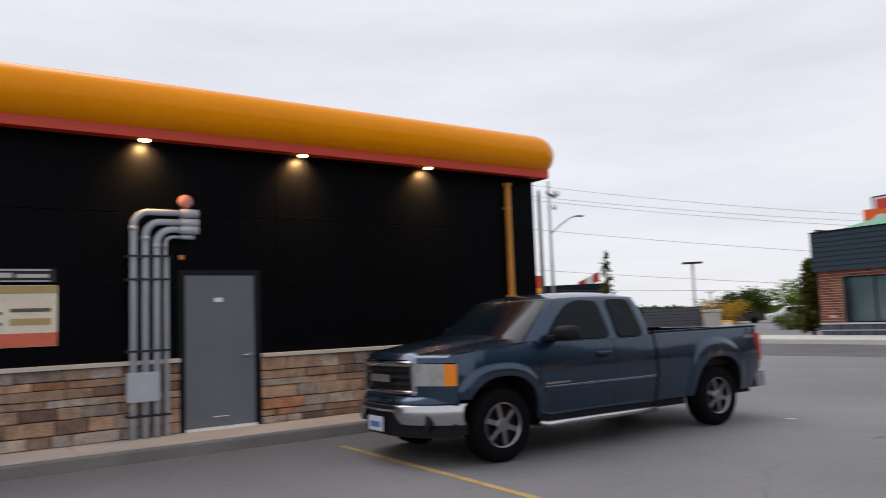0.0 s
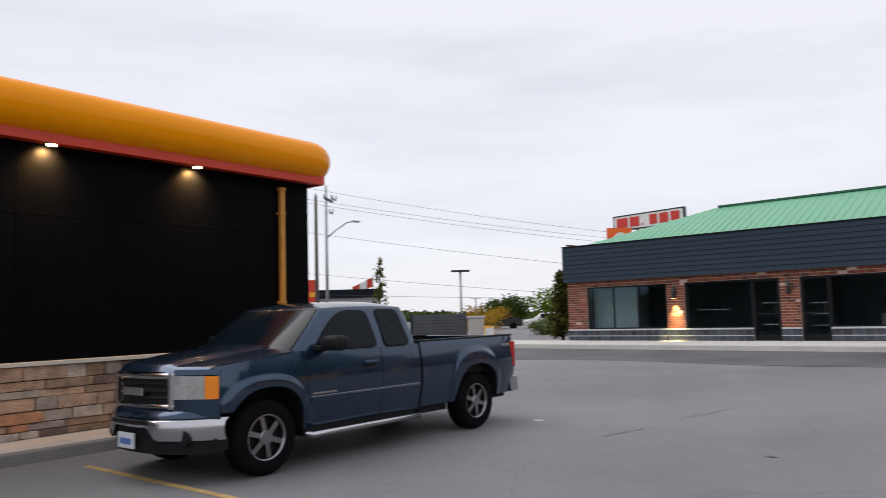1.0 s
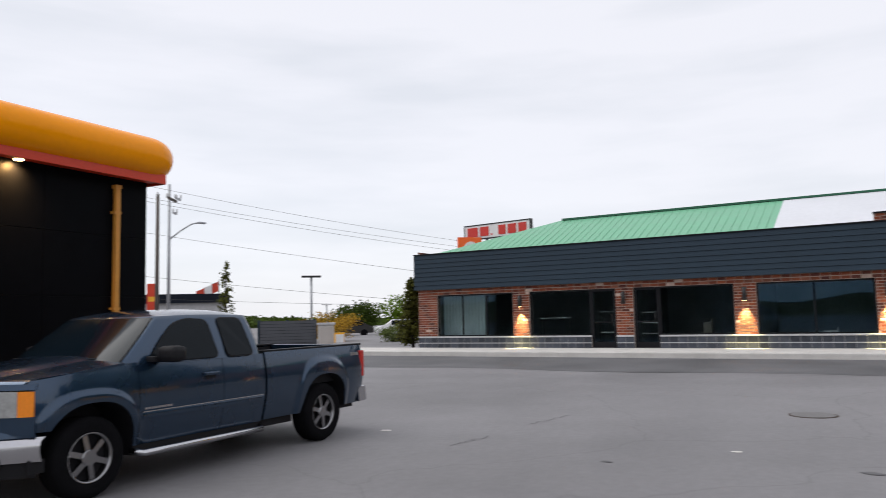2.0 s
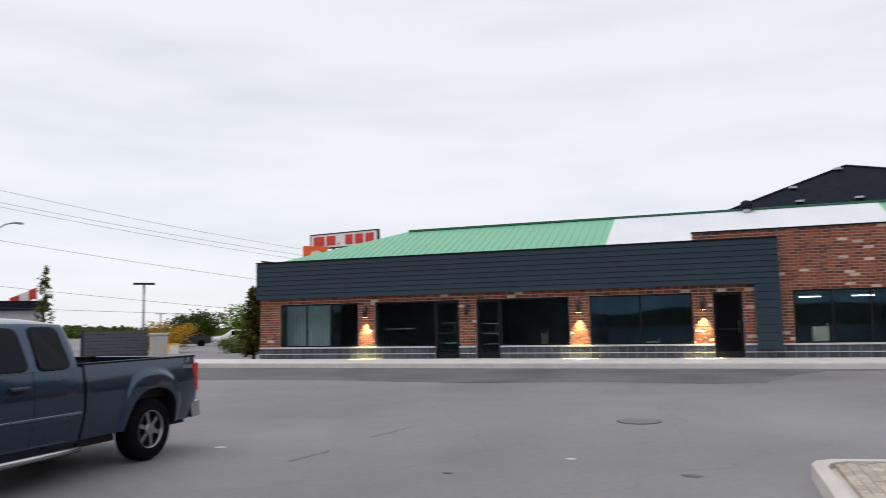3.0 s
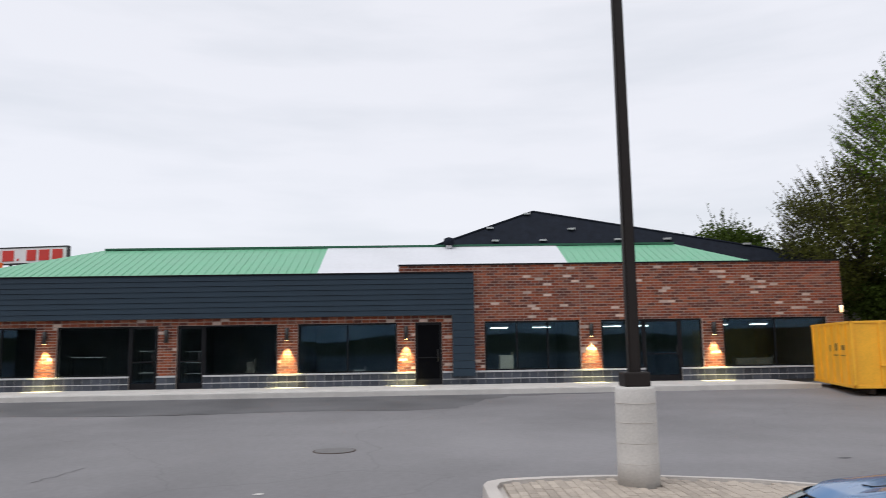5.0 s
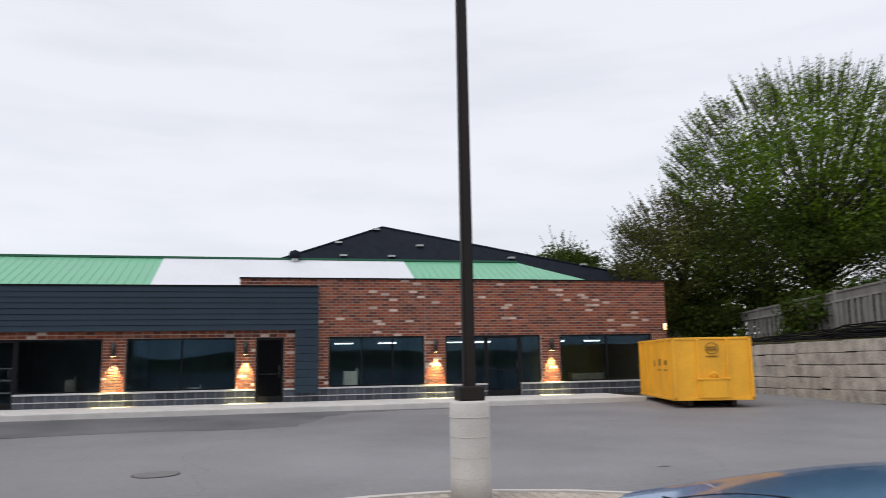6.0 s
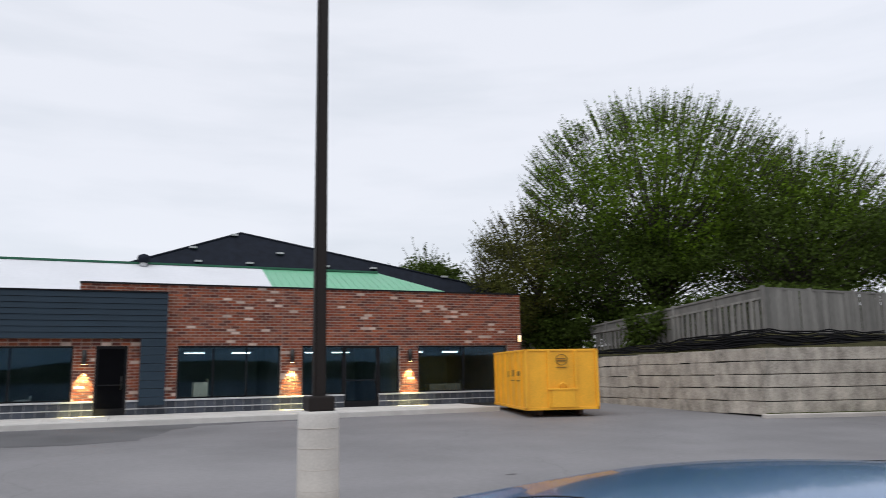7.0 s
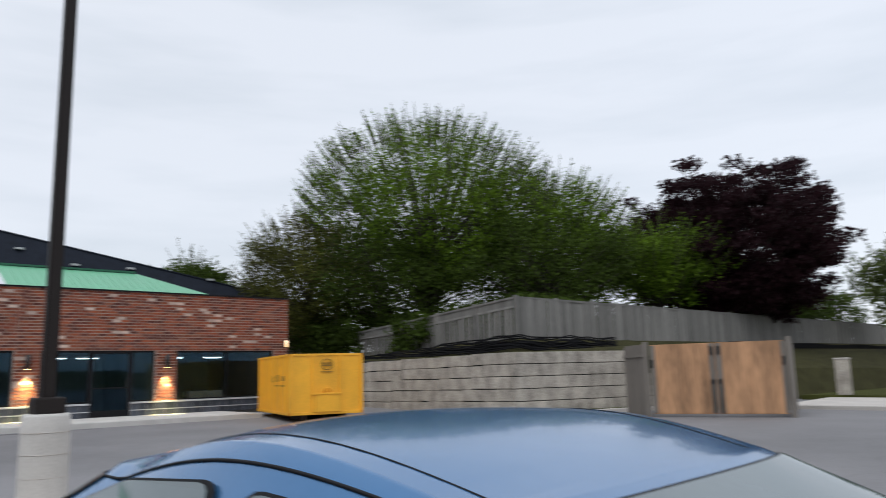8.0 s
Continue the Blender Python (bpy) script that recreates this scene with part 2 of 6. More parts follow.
def bm_poly(bm, pts, z0, z1):
    """A slab with the outline pts, from z0 to z1."""
    lo, hi = [bm.verts.new((x, y, z0)) for x, y in pts], [bm.verts.new((x, y, z1)) for x, y in pts]
    bm.faces.new(hi)
    bm.faces.new(list(reversed(lo)))
    for i in range(len(pts)):
        j = (i + 1) % len(pts)
        bm.faces.new((lo[i], lo[j], hi[j], hi[i]))


def mesh(name, bm, mat):
    bmesh.ops.recalc_face_normals(bm, faces=bm.faces)
    me = bpy.data.meshes.new(name)
    bm.to_mesh(me)
    bm.free()
    for m in mat if isinstance(mat, (list, tuple)) else [mat]:
        me.materials.append(m)
    return me


def part(name, bm, mat, parent=None, label=""):
    """Links bm as one mesh object under a thing or a part; without a parent, as a thing of its own."""
    ob = new(name, bm if isinstance(bm, bpy.types.Mesh) else mesh(name, bm, mat))
    if parent:
        ob.parent = parent
    if label:
        ob["label"] = label
    return ob


def box_part(name, x0, x1, y0, y1, z0, z1, mat, parent=None, label="", bevel=0.0):
    bm = bmesh.new()
    bm_box(bm, x0, x1, y0, y1, z0, z1, bevel=bevel)
    return part(name, bm, mat, parent, label)


def tube_part(name, pts, r, mat, parent=None, label="", seg=12):
    bm = bmesh.new()
    bm_tube(bm, pts, r, seg)
    return part(name, bm, mat, parent, label)


def thing(name, m, label, category, group=""):
    ob = new(name)
    ob.matrix_world = m
    ob.empty_display_size = 0.2
    return tagged(ob, label, category, group)


def place(ob, m):
    ob.matrix_world = m
    return ob


# ---- ground ----
def ground_z(x):
    """The lot is level, and rises gently towards the shops."""
    k = min(max((x - 13.0) / 14.0, 0.0), 1.0)
    return 0.2 * (k * k * 0.5 + k * 0.5)


GX = [-600, -80, -20, -8, 0, 6, 10, 13, 15, 17, 19, 21, 23, 25, 27, 32, 60, 120, 400, 2500]
GY = [-2000, -400, -100, -60, -40, -30, -20, -10, 0, 10, 20, 30, 45, 80, 200, 2000]
bm = bmesh.new()
grid = [[bm.verts.new((x, y, ground_z(x))) for y in GY] for x in GX]
for i in range(len(GX) - 1):
    for j in range(len(GY) - 1):
        bm.faces.new((grid[i][j], grid[i + 1][j], grid[i + 1][j + 1], grid[i][j + 1])).smooth = True
tagged(part("ground", bm, ASPHALT), "worn grey asphalt car park", "ground", kind="structure")
# darker strip of newer asphalt along the shops
bm = bmesh.new()
xs = [19.6, 21, 22.5, 24.15]
rows_ = [[bm.verts.new((x + ((0.25 * math.sin(y * 0.7) if y > -2 else 0) if x == 19.6 else 0) + (24.1 - x) * min(max((-1 - y) / 8, 0), 1), y, ground_z(x) + 0.006)) for y in range(-8, 42, 2)] for x in xs]
for a, b in zip(rows_, rows_[1:]):
    for j in range(len(a) - 1):
        bm.faces.new((a[j], b[j], b[j + 1], a[j + 1]))
tagged(part("asphalt_strip", bm, ASPHALT_NEW), "darker newer asphalt strip beside the shop kerb", "asphalt", kind="structure")

# ---- dark restaurant building ----
BA = math.atan(0.0775)
WALL = pose(0, 10.362, 0, 0, 0, math.degrees(BA))
S0, S1, DEEP = -9.0, 8.14, 14.0
wall_dark = place(new("wall_restaurant"), WALL)
tagged(wall_dark, "black panel wall over a stone base", "wall", kind="structure")
box_part("wall_core", S0, S1, 0.03, DEEP, 0.1, 4.5, JOINT_DARK, wall_dark)
# panels between the seams, with a gap for the door
SEAMS_Z, SEAMS_S = (1.16, 2.12, 3.13, 4.2), (S0, -4.2, 0.35, 3.0, 6.2, S1)
for i in range(3):
    for j in range(5):
        s0, s1, z0, z1 = SEAMS_S[j] + 0.003, SEAMS_S[j + 1] - 0.003, SEAMS_Z[i] + 0.004, SEAMS_Z[i + 1] - 0.004
        cuts = [(s0, s1, z0, z1)]
        if j == 2 and i < 2:
            cuts = [(s0, 1.575, z0, z1), (2.705, s1, z0, z1)]
            if i == 1:
                cuts.append((1.577, 2.703, 2.36, z1))
        for c in cuts:
            box_part("panel", c[0], c[1], 0.0, 0.03, c[2], c[3], BLACK_PANEL, wall_dark, bevel=0.003)
box_part("end_panel", S1, S1 + 0.012, 0.02, DEEP, 0.1, 4.2, BLACK_PANEL, wall_dark)
# stone base and its cap
box_part("stone_backing", S0, 1.56, -0.03, 0.03, 0.1, 1.10, MORTAR, wall_dark)
box_part("stone_backing", 2.72, S1 + 0.05, -0.03, 0.03, 0.1, 1.10, MORTAR, wall_dark)
box_part("stone_backing", S1, S1 + 0.05, 0.03, DEEP, 0.1, 1.10, MORTAR, wall_dark)
box_part("cap", S0, 1.56, -0.13, 0.0, 1.10, 1.155, CAP, wall_dark, bevel=0.008)
box_part("cap", 2.72, S1 + 0.13, -0.13, 0.0, 1.10, 1.155, CAP, wall_dark, bevel=0.008)


def stones(parent, s0, s1, z0, z1, rng):
    """Courses of split ledge stones of uneven length and height."""
    z = z0
    while z < z1 - 0.04:
        h = min(rng.choice((0.10, 0.125, 0.15, 0.18)), z1 - z)
        if z1 - z - h < 0.06:
            h = z1 - z
        s = s0
        while s < s1 - 0.01:
            length = min(rng.uniform(0.20, 0.68), s1 - s)
            if s1 - s - length < 0.12:
                length = s1 - s
            bm = bmesh.new()
            d = rng.uniform(0.05, 0.085)
            vs = bm_box(bm, s + 0.005, s + length - 0.005, -d, -0.02, z + 0.005, z + h - 0.005)
            for v in vs:
                if v.co.y < -0.03:
                    v.co += Vector((rng.uniform(-.008, .008), rng.uniform(-.012, .012), rng.uniform(-.006, .006)))
            bmesh.ops.bevel(bm, geom=list(bm.edges), offset=0.008, segments=1, affect="EDGES")
            part("stone", bm, STONE, parent)
            s += length
        z += h


RNG = random.Random(5)
stones(wall_dark, -1.6, 1.56, 0.15, 1.10, RNG)
stones(wall_dark, 2.72, S1 + 0.1, 0.15, 1.10, RNG)
# red band, soffit and the round orange roll along the eave
box_part("red_band", S0, S1 + 0.12, -0.34, -0.30, 4.09, 4.26, RED, wall_dark, bevel=0.005)
box_part("red_band", S1 + 0.10, S1 + 0.14, -0.30, DEEP, 4.09, 4.26, RED, wall_dark, bevel=0.005)
box_part("soffit", S0, S1 + 0.10, -0.30, 0.0, 4.13, 4.20, RED, wall_dark)
bm = bmesh.new()
TR, TZ, TY, BEND = 0.345, 4.54, -0.20, 0.34
path = [(S0, TY, TZ), (0, TY, TZ), (4, TY, TZ), (S1 + 0.13 - BEND, TY, TZ)]
for i in range(1, 9):
    q = math.pi / 2 * i / 8
    path.append((S1 + 0.13 - BEND + BEND * math.sin(q), TY + BEND * (1 - math.cos(q)), TZ))
path += [(S1 + 0.13, 4, TZ), (S1 + 0.13, DEEP, TZ)]
bm_tube(bm, path, TR, 40)
part("eave_roll", bm, ORANGE, wall_dark, "round orange-yellow eave roll")
box_part("roof", S0, S1 - 0.1, 0.03, DEEP, 4.5, 4.75, JOINT_DARK, wall_dark)
# pavement along the wall
bm = bmesh.new()
for k, (a, b) in enumerate(((-9, -3), (-3, 0.2), (0.2, 3.4), (3.4, 6.6), (6.6, 9.4))):
    bm_box(bm, a + 0.004, b - 0.004, -0.92, 0.06, -0.05, 0.15, bevel=0.012)
pav = tagged(place(part("pavement", bm, CONCRETE), WALL), "pale concrete pavement along the dark wall", "pavement", kind="structure")
bm = bmesh.new()
bm_box(bm, -9, 9.55, -1.08, -0.925, -0.05, 0.145, bevel=0.02)
tagged(place(part("kerb_restaurant", bm, KERB), WALL), "concrete kerb", "kerb", kind="structure")

# ---- shops ----
FX = 27.5
shops = tagged(new("wall_shops"), "brick shop front with slate siding and dark windows", "wall", kind="structure")
BZ, SILL, HEAD = 0.32, 0.80, 2.58
OPEN = [(17.08, 13.42), (12.68, 9.08), (8.40, 4.80), (4.06, 0.46), (-0.20, -1.18), (-2.74, -6.26), (-7.04, -10.80), (-11.58, -15.5)]
DOORS = {1: (10.08, 9.10), 2: (8.38, 7.44), 6: (-8.62, -9.98)}
YL, YR = 18.05, -16.15
solid = []
edge = YL
for a, b in OPEN:
    solid.append((edge, a))
    edge = b
solid.append((edge, YR))
bm = bmesh.new()
for a, b in solid:
    bm_box(bm, FX + 0.03, FX + 0.33, b, a, 0.1, HEAD)
bm_box(bm, FX + 0.03, FX + 0.33, YR, YL, HEAD, 4.36)
bm_box(bm, FX + 0.03, FX + 0.33, YR, 0.38, 4.36, 4.66)
for i, (a, b) in enumerate(OPEN):
    if i == 4:
        continue
    d = DOORS.get(i)
    spans = [(a, b)] if not d else [(a, d[0]), (d[1], b)]
    for p, q in spans:
        if p - q > 0.1:
            bm_box(bm, FX + 0.03, FX + 0.33, q, p, 0.1, SILL - 0.06)
part("wall_body", bm, BRICK_MORTAR, shops)
bm = bmesh.new()
bm_box(bm, FX + 0.33, FX + 16, YL - 0.3, YL, 0.1, 4.3)
bm_box(bm, FX + 0.33, FX + 16, YR, YR + 0.3, 0.1, 4.6)
bm_box(bm, FX + 15.7, FX + 16, YR, YL, 0.1, 4.3)
part("side_wall", bm, BRICK_MORTAR, shops)
# rooms behind the glass
bm = bmesh.new()
bm_box(bm, FX + 7, FX + 7.1, YR + 0.3, YL - 0.3, 0.3, 3.3)
bm_box(bm, FX + 0.33, FX + 7, YR + 0.3, YL - 0.3, 3.0, 3.1)
for y in (9.0, 4.4, -0.0, -1.4, -6.7, -11.2):
    bm_box(bm, FX + 0.34, FX + 7, y - 0.06, y + 0.06, 0.3, 3.0)
part("partition", bm, DARK_ROOM, shops)
box_part("room_floor", FX + 0.02, FX + 7, YR + 0.3, YL - 0.3, 0.2, 0.33, ROOM_FLOOR, shops)
# slate siding, board by board
n_b = 8
for i in range(n_b):
    z0, z1 = 2.83 + (4.36 - 2.83) * i / n_b, 2.83 + (4.36 - 2.83) * (i + 1) / n_b
    bm = bmesh.new()
    bm_box(bm, FX - 0.24, FX + 0.03, -2.36, YL + 0.05, z0, z1 - 0.012)
    for v in bm.verts:
        if v.co.x < FX - 0.2 and v.co.z > z0 + 0.05:
            v.co.x += 0.02
    part("siding_board", bm, SIDING, shops)
box_part("siding_backing", FX - 0.21, FX + 0.03, -2.35, YL + 0.04, 2.84, 4.36, FRAME_BLACK, shops)
for i in range(8):
    z0 = 0.62 + i * 0.276
    box_part("siding_board", FX - 0.24, FX + 0.03, -2.36, -1.56, z0, z0 + 0.264, SIDING, shops)
box_part("flashing", FX - 0.26, FX + 0.36, -2.37, YL + 0.07, 4.36, 4.40, FRAME_BLACK, shops)
box_part("flashing", FX - 0.02, FX + 0.36, YR - 0.03, 0.40, 4.66, 4.71, FRAME_BLACK, shops)
# dark blocks and pale strips at the foot
def foot(p, q):
    """A run of grey base blocks under a window, with a pale sill and a pale strip."""
    box_part("sill", FX - 0.05, FX + 0.10, q, p, SILL - 0.06, SILL, PALE_STRIP, shops, bevel=0.006)
    box_part("strip", FX - 0.03, FX + 0.03, q, p, 0.50, 0.53, PALE_STRIP, shops)
    box_part("joint_backing", FX - 0.004, FX + 0.03, q + 0.002, p - 0.002, BZ, SILL - 0.063, JOINT_GREY, shops)
    n = max(1, round((p - q) / 0.32))
    for k in range(n):
        for z0, z1 in ((BZ, 0.497), (0.533, SILL - 0.063)):
            y0 = q + (p - q) * k / n
            box_part("base_block", FX - 0.012, FX + 0.03, y0 + 0.012, y0 + (p - q) / n - 0.012, z0, z1, BASE_STONE, shops)


# shop windows
def shop_window(i, a, b):
    d = DOORS.get(i)
    w = tagged(new("window_%d" % (i + 1)), "dark shop window in a black metal frame", "window", kind="structure")
    x0, x1 = FX + 0.08, FX + 0.15
    spans = [(a, b, SILL)] if not d else ([(a, d[0], SILL), (d[1], b, SILL)])
    for p, q, z in spans:
        if p - q < 0.1:
            continue
        bm = bmesh.new()
        for s in ((q, p, z, z + 0.05), (q, p, HEAD - 0.06, HEAD), (q, q + 0.06, z + 0.05, HEAD - 0.06), (p - 0.06, p, z + 0.05, HEAD - 0.06)):
            bm_box(bm, x0, x1, s[0], s[1], s[2], s[3])
        part("window_frame", bm, FRAME_BLACK, w)
        n = 3 if i in (0, 5) else 2 if p - q > 3 else 1
        for k in range(n):
            y0, y1 = q + 0.06 + (p - q - 0.12) * k / n, q + 0.06 + (p - q - 0.12) * (k + 1) / n
            if k:
                box_part("mullion", x0, x1, y0 - 0.025, y0 + 0.025, z + 0.05, HEAD - 0.06, FRAME_BLACK, w)
            pane = box_part("pane", FX + 0.11, FX + 0.118, y0, y1, z + 0.05, HEAD - 0.06, GLASS, w)
            pane.visible_shadow = False
    return w


def shop_door(y1, y0, n, glazed=True):
    d = tagged(new("door_%d" % n), "black framed glass shop door" if glazed else "dark recessed shop door", "door", kind="structure")
    bm = bmesh.new()
    x0, x1 = FX + 0.07, FX + 0.15
    for s in ((y0, y0 + 0.09, BZ, HEAD), (y1 - 0.09, y1, BZ, HEAD), (y0 + 0.09, y1 - 0.09, BZ, BZ + 0.22), (y0 + 0.09, y1 - 0.09, HEAD - 0.1, HEAD)):
        bm_box(bm, x0, x1, s[0], s[1], s[2], s[3])
    part("door_frame", bm, FRAME_BLACK, d)
    pane = box_part("pane" if glazed else "door_panel", FX + 0.10, FX + 0.11, y0 + 0.09, y1 - 0.09, BZ + 0.22, HEAD - 0.1, GLASS if glazed else BLACK_PANEL, d)
    pane.visible_shadow = not glazed
    tube_part("door_handle", [(FX + 0.03, y0 + 0.16, 1.15), (FX + 0.03, y0 + 0.16, 1.6)], 0.015, BLACK_METAL, d)
    box_part("push_bar", FX + 0.045, FX + 0.07, y0 + 0.1, y1 - 0.1, 1.28, 1.32, FRAME_BLACK, d)


for i, (a, b) in enumerate(OPEN):
    if i == 4:
        shop_door(a, b, 1, False)
        continue
    shop_window(i, a, b)
    d = DOORS.get(i)
    for p, q in [(a, b)] if not d else [(a, d[0]), (d[1], b)]:
        if p - q > 0.1:
            foot(p, q)
    if d:
        shop_door(d[0], d[1], i + 1)
for p, q in solid:
    if p - q > 0.3:
        foot(p - 0.002, q + 0.002)

# roof of the shops: green standing-seam metal with a white stretch
roof = tagged(new("roof_shops"), "green metal hip roof with a white stretch", "roof", kind="structure")
RX, RZ, EX, EZ = FX + 4.0, 5.90, FX + 0.5, 4.42
RIDGE_L, RIDGE_R, EAVE_L, EAVE_R = 12.72, -11.26, 17.6, -14.5


def roof_slab(name, pts, mat):
    bm = bmesh.new()
    hi = [bm.verts.new(p) for p in pts]
    lo = [bm.verts.new((p[0], p[1], p[2] - 0.08)) for p in pts]
    bm.faces.new(hi), bm.faces.new(list(reversed(lo)))
    for i in range(len(pts)):
        j = (i + 1) % len(pts)
        bm.faces.new((lo[i], lo[j], hi[j], hi[i]))
    return part(name, bm, mat, roof)


roof_slab("roof_sheet", [(EX, EAVE_L, EZ), (EX, 3.46, EZ), (RX, 3.46, RZ), (RX, RIDGE_L, RZ)], GREEN_ROOF)
roof_slab("white_sheet", [(EX, 3.455, EZ + .01), (EX, -6.2, EZ + .01), (RX, -6.2, RZ + .01), (RX, 3.455, RZ + .01)], WHITE_ROOF)
roof_slab("roof_sheet", [(EX, -6.205, EZ), (EX, EAVE_R, EZ), (RX, RIDGE_R, RZ), (RX, -6.205, RZ)], GREEN_ROOF)
roof_slab("roof_sheet", [(EX, EAVE_L, EZ), (RX, RIDGE_L, RZ), (RX + 3.5, EAVE_L, EZ)], GREEN_ROOF)
roof_slab("roof_sheet", [(RX, RIDGE_R, RZ), (EX, EAVE_R, EZ), (RX + 3.5, EAVE_R, EZ)], GREEN_ROOF)
roof_slab("roof_sheet", [(RX, RIDGE_L, RZ), (RX, RIDGE_R, RZ), (RX + 3.5, EAVE_R, EZ), (RX + 3.5, EAVE_L, EZ)], GREEN_ROOF)
bm = bmesh.new()
bm_box(bm, RX - 0.12, RX + 0.12, RIDGE_R, RIDGE_L, RZ - 0.02, RZ + 0.06)
part("ridge_cap", bm, GREEN_DARK, roof)
for k in range(106):
    y = EAVE_L - 0.305 * (k + 0.5)
    if y < EAVE_R or -6.2 < y < 3.5:
        continue
    lim = 1.0
    if y > RIDGE_L:
        lim = (EAVE_L - y) / (EAVE_L - RIDGE_L)
    elif y < RIDGE_R:
        lim = (y - EAVE_R) / (RIDGE_R - EAVE_R)
    bm = bmesh.new()
    bm_tube(bm, [(EX, y, EZ + 0.009), (EX + (RX - EX) * lim, y, EZ + (RZ - EZ) * lim + 0.003)], 0.009, 4)
    part("seam", bm, GREEN_ROOF, roof)
box_part("flat_roof", FX + 0.3, FX + 16, YR + 0.1, YL - 0.1, 4.2, 4.3, SHINGLE, roof)

# shop pavement
bm = bmesh.new()
for k in range(20):
    y0 = -13.3 + 1.8 * k
    bm_box(bm, 24.55, FX + 0.03, y0 + 0.005, y0 + 1.795, 0.0, BZ)
bm_box(bm, 24.4, 24.545, -13.45, 22.7, 0.0, BZ - 0.005, bevel=0.02)
tagged(part("pavement_shops", bm, CONCRETE_PALE), "pale concrete pavement before the shops", "pavement", kind="structure")

# sconces on the brick piers
def sconce(y, lit):
    s = thing("wall_sconce", pose(FX, y, 2.18), "black cylinder wall sconce, lit downwards" if lit else "black cylinder wall sconce, unlit", "wall lamp", "wall sconces")
    tube_part("body", [(-0.13, 0, -0.2), (-0.13, 0, 0.26)], 0.075, BLACK_METAL, s, seg=16)
    box_part("bracket", -0.08, 0.0, -0.04, 0.04, -0.05, 0.1, BLACK_METAL, s)
    if lit:
        bm = bmesh.new()
        bm_tube(bm, [(-0.13, 0, -0.205), (-0.13, 0, -0.2)], 0.065, 16)
        part("bulb", bm, WARM_LAMP, s)
        lamp = new("sconce_light", bpy.data.lights.new("sconce_light", "SPOT"))
        lamp.data.energy, lamp.data.color, lamp.data.spot_size, lamp.data.spot_blend, lamp.data.shadow_soft_size = 1100, (1.0, 0.84, 0.36), radians(58), 0.8, 0.03
        lamp.matrix_world = look((FX - 0.15, y, 1.972), (FX - 0.01, y, 0.9))


for y, lit in ((13.05, True), (8.74, False), (4.43, True), (0.13, True), (-6.65, True), (-11.19, True)):
    sconce(y, lit)


# ---- vehicles ----
CAR_BLUE = material("slate_blue_paint", (0.015, 0.040, 0.080), 0.27, metal=0.75, vary=0.05, scale=2, fine=60, bump=0.0, coat=0.85)
SEDAN_BLUE = material("sedan_blue_paint", (0.062, 0.175, 0.36), 0.22, metal=0.45, vary=0.05, scale=2, fine=60, bump=0.0, coat=0.55)
CHROME = material("chrome", (0.50, 0.50, 0.52), 0.17, metal=1.0, vary=0.05, bump=0.0)
ALLOY = material("alloy", (0.30, 0.30, 0.31), 0.24, metal=1.0, vary=0.1, bump=0.0)
RUBBER = material("tyre_rubber", (0.006, 0.006, 0.007), 0.95, vary=0.25, scale=6, fine=50, bump=0.3, spec=0.06)
PLASTIC = material("black_plastic", (0.010, 0.010, 0.012), 0.6, vary=0.15, bump=0.1, spec=0.2)
TINT = material("tinted_glass", (0.004, 0.008, 0.012), 0.05, vary=0.05, bump=0.0, spec=0.16)
TINT_SIDE = material("dark_side_glass", (0.003, 0.006, 0.009), 0.06, vary=0.05, bump=0.0, spec=0.13)
HEADLAMP = material("headlamp_lens", (0.46, 0.47, 0.46), 0.14, metal=0.55, vary=0.25, scale=9, fine=30, bump=0.1)
AMBER = material("amber_lens", (0.88, 0.26, 0.015), 0.2, vary=0.1, bump=0.05)
TAIL_RED = material("tail_lens", (0.45, 0.02, 0.015), 0.15, vary=0.1, bump=0.02)
PLATE = material("plate_white", (0.62, 0.66, 0.72), 0.5, vary=0.05, bump=0.02)
PLATE_BLUE = material("plate_blue", (0.08, 0.16, 0.42), 0.5, vary=0.05, bump=0.0)


def sheet(bm, fn, us, vs, smooth=True):
    """A grid of faces over the surface fn(u, v)."""
    g = [[bm.verts.new(fn(u, v)) for v in vs] for u in us]
    for a, b in zip(g, g[1:]):
        for j in range(len(vs) - 1):
            bm.faces.new((a[j], b[j], b[j + 1], a[j + 1])).smooth = smooth
    return g


def lin(a, b, n):
    return [a + (b - a) * i / n for i in range(n + 1)]


def thicken(ob, t=0.02):
    m = ob.modifiers.new("thickness", "SOLIDIFY")
    m.thickness, m.offset = t, -1
    ob.modifiers.new("crisp_edges", "EDGE_SPLIT").split_angle = radians(35)
    return ob


def fan(bm, pts):
    """A flat-shaded polygon through the points."""
    bm.faces.new([bm.verts.new(p) for p in pts])


def rounded(pts, r, n=4):
    """A polygon in two numbers with its corners rounded."""
    out = []
    for i, p in enumerate(pts):
        p, a, b = Vector(p), Vector(pts[i - 1]), Vector(pts[(i + 1) % len(pts)])
        da, db = (a - p), (b - p)
        ra, rb = min(r, da.length * 0.45), min(r, db.length * 0.45)
        s, e = p + da.normalized() * ra, p + db.normalized() * rb
        for k in range(n + 1):
            q = k / n
            out.append((1 - q) ** 2 * s + 2 * q * (1 - q) * p + q * q * e)
    return out


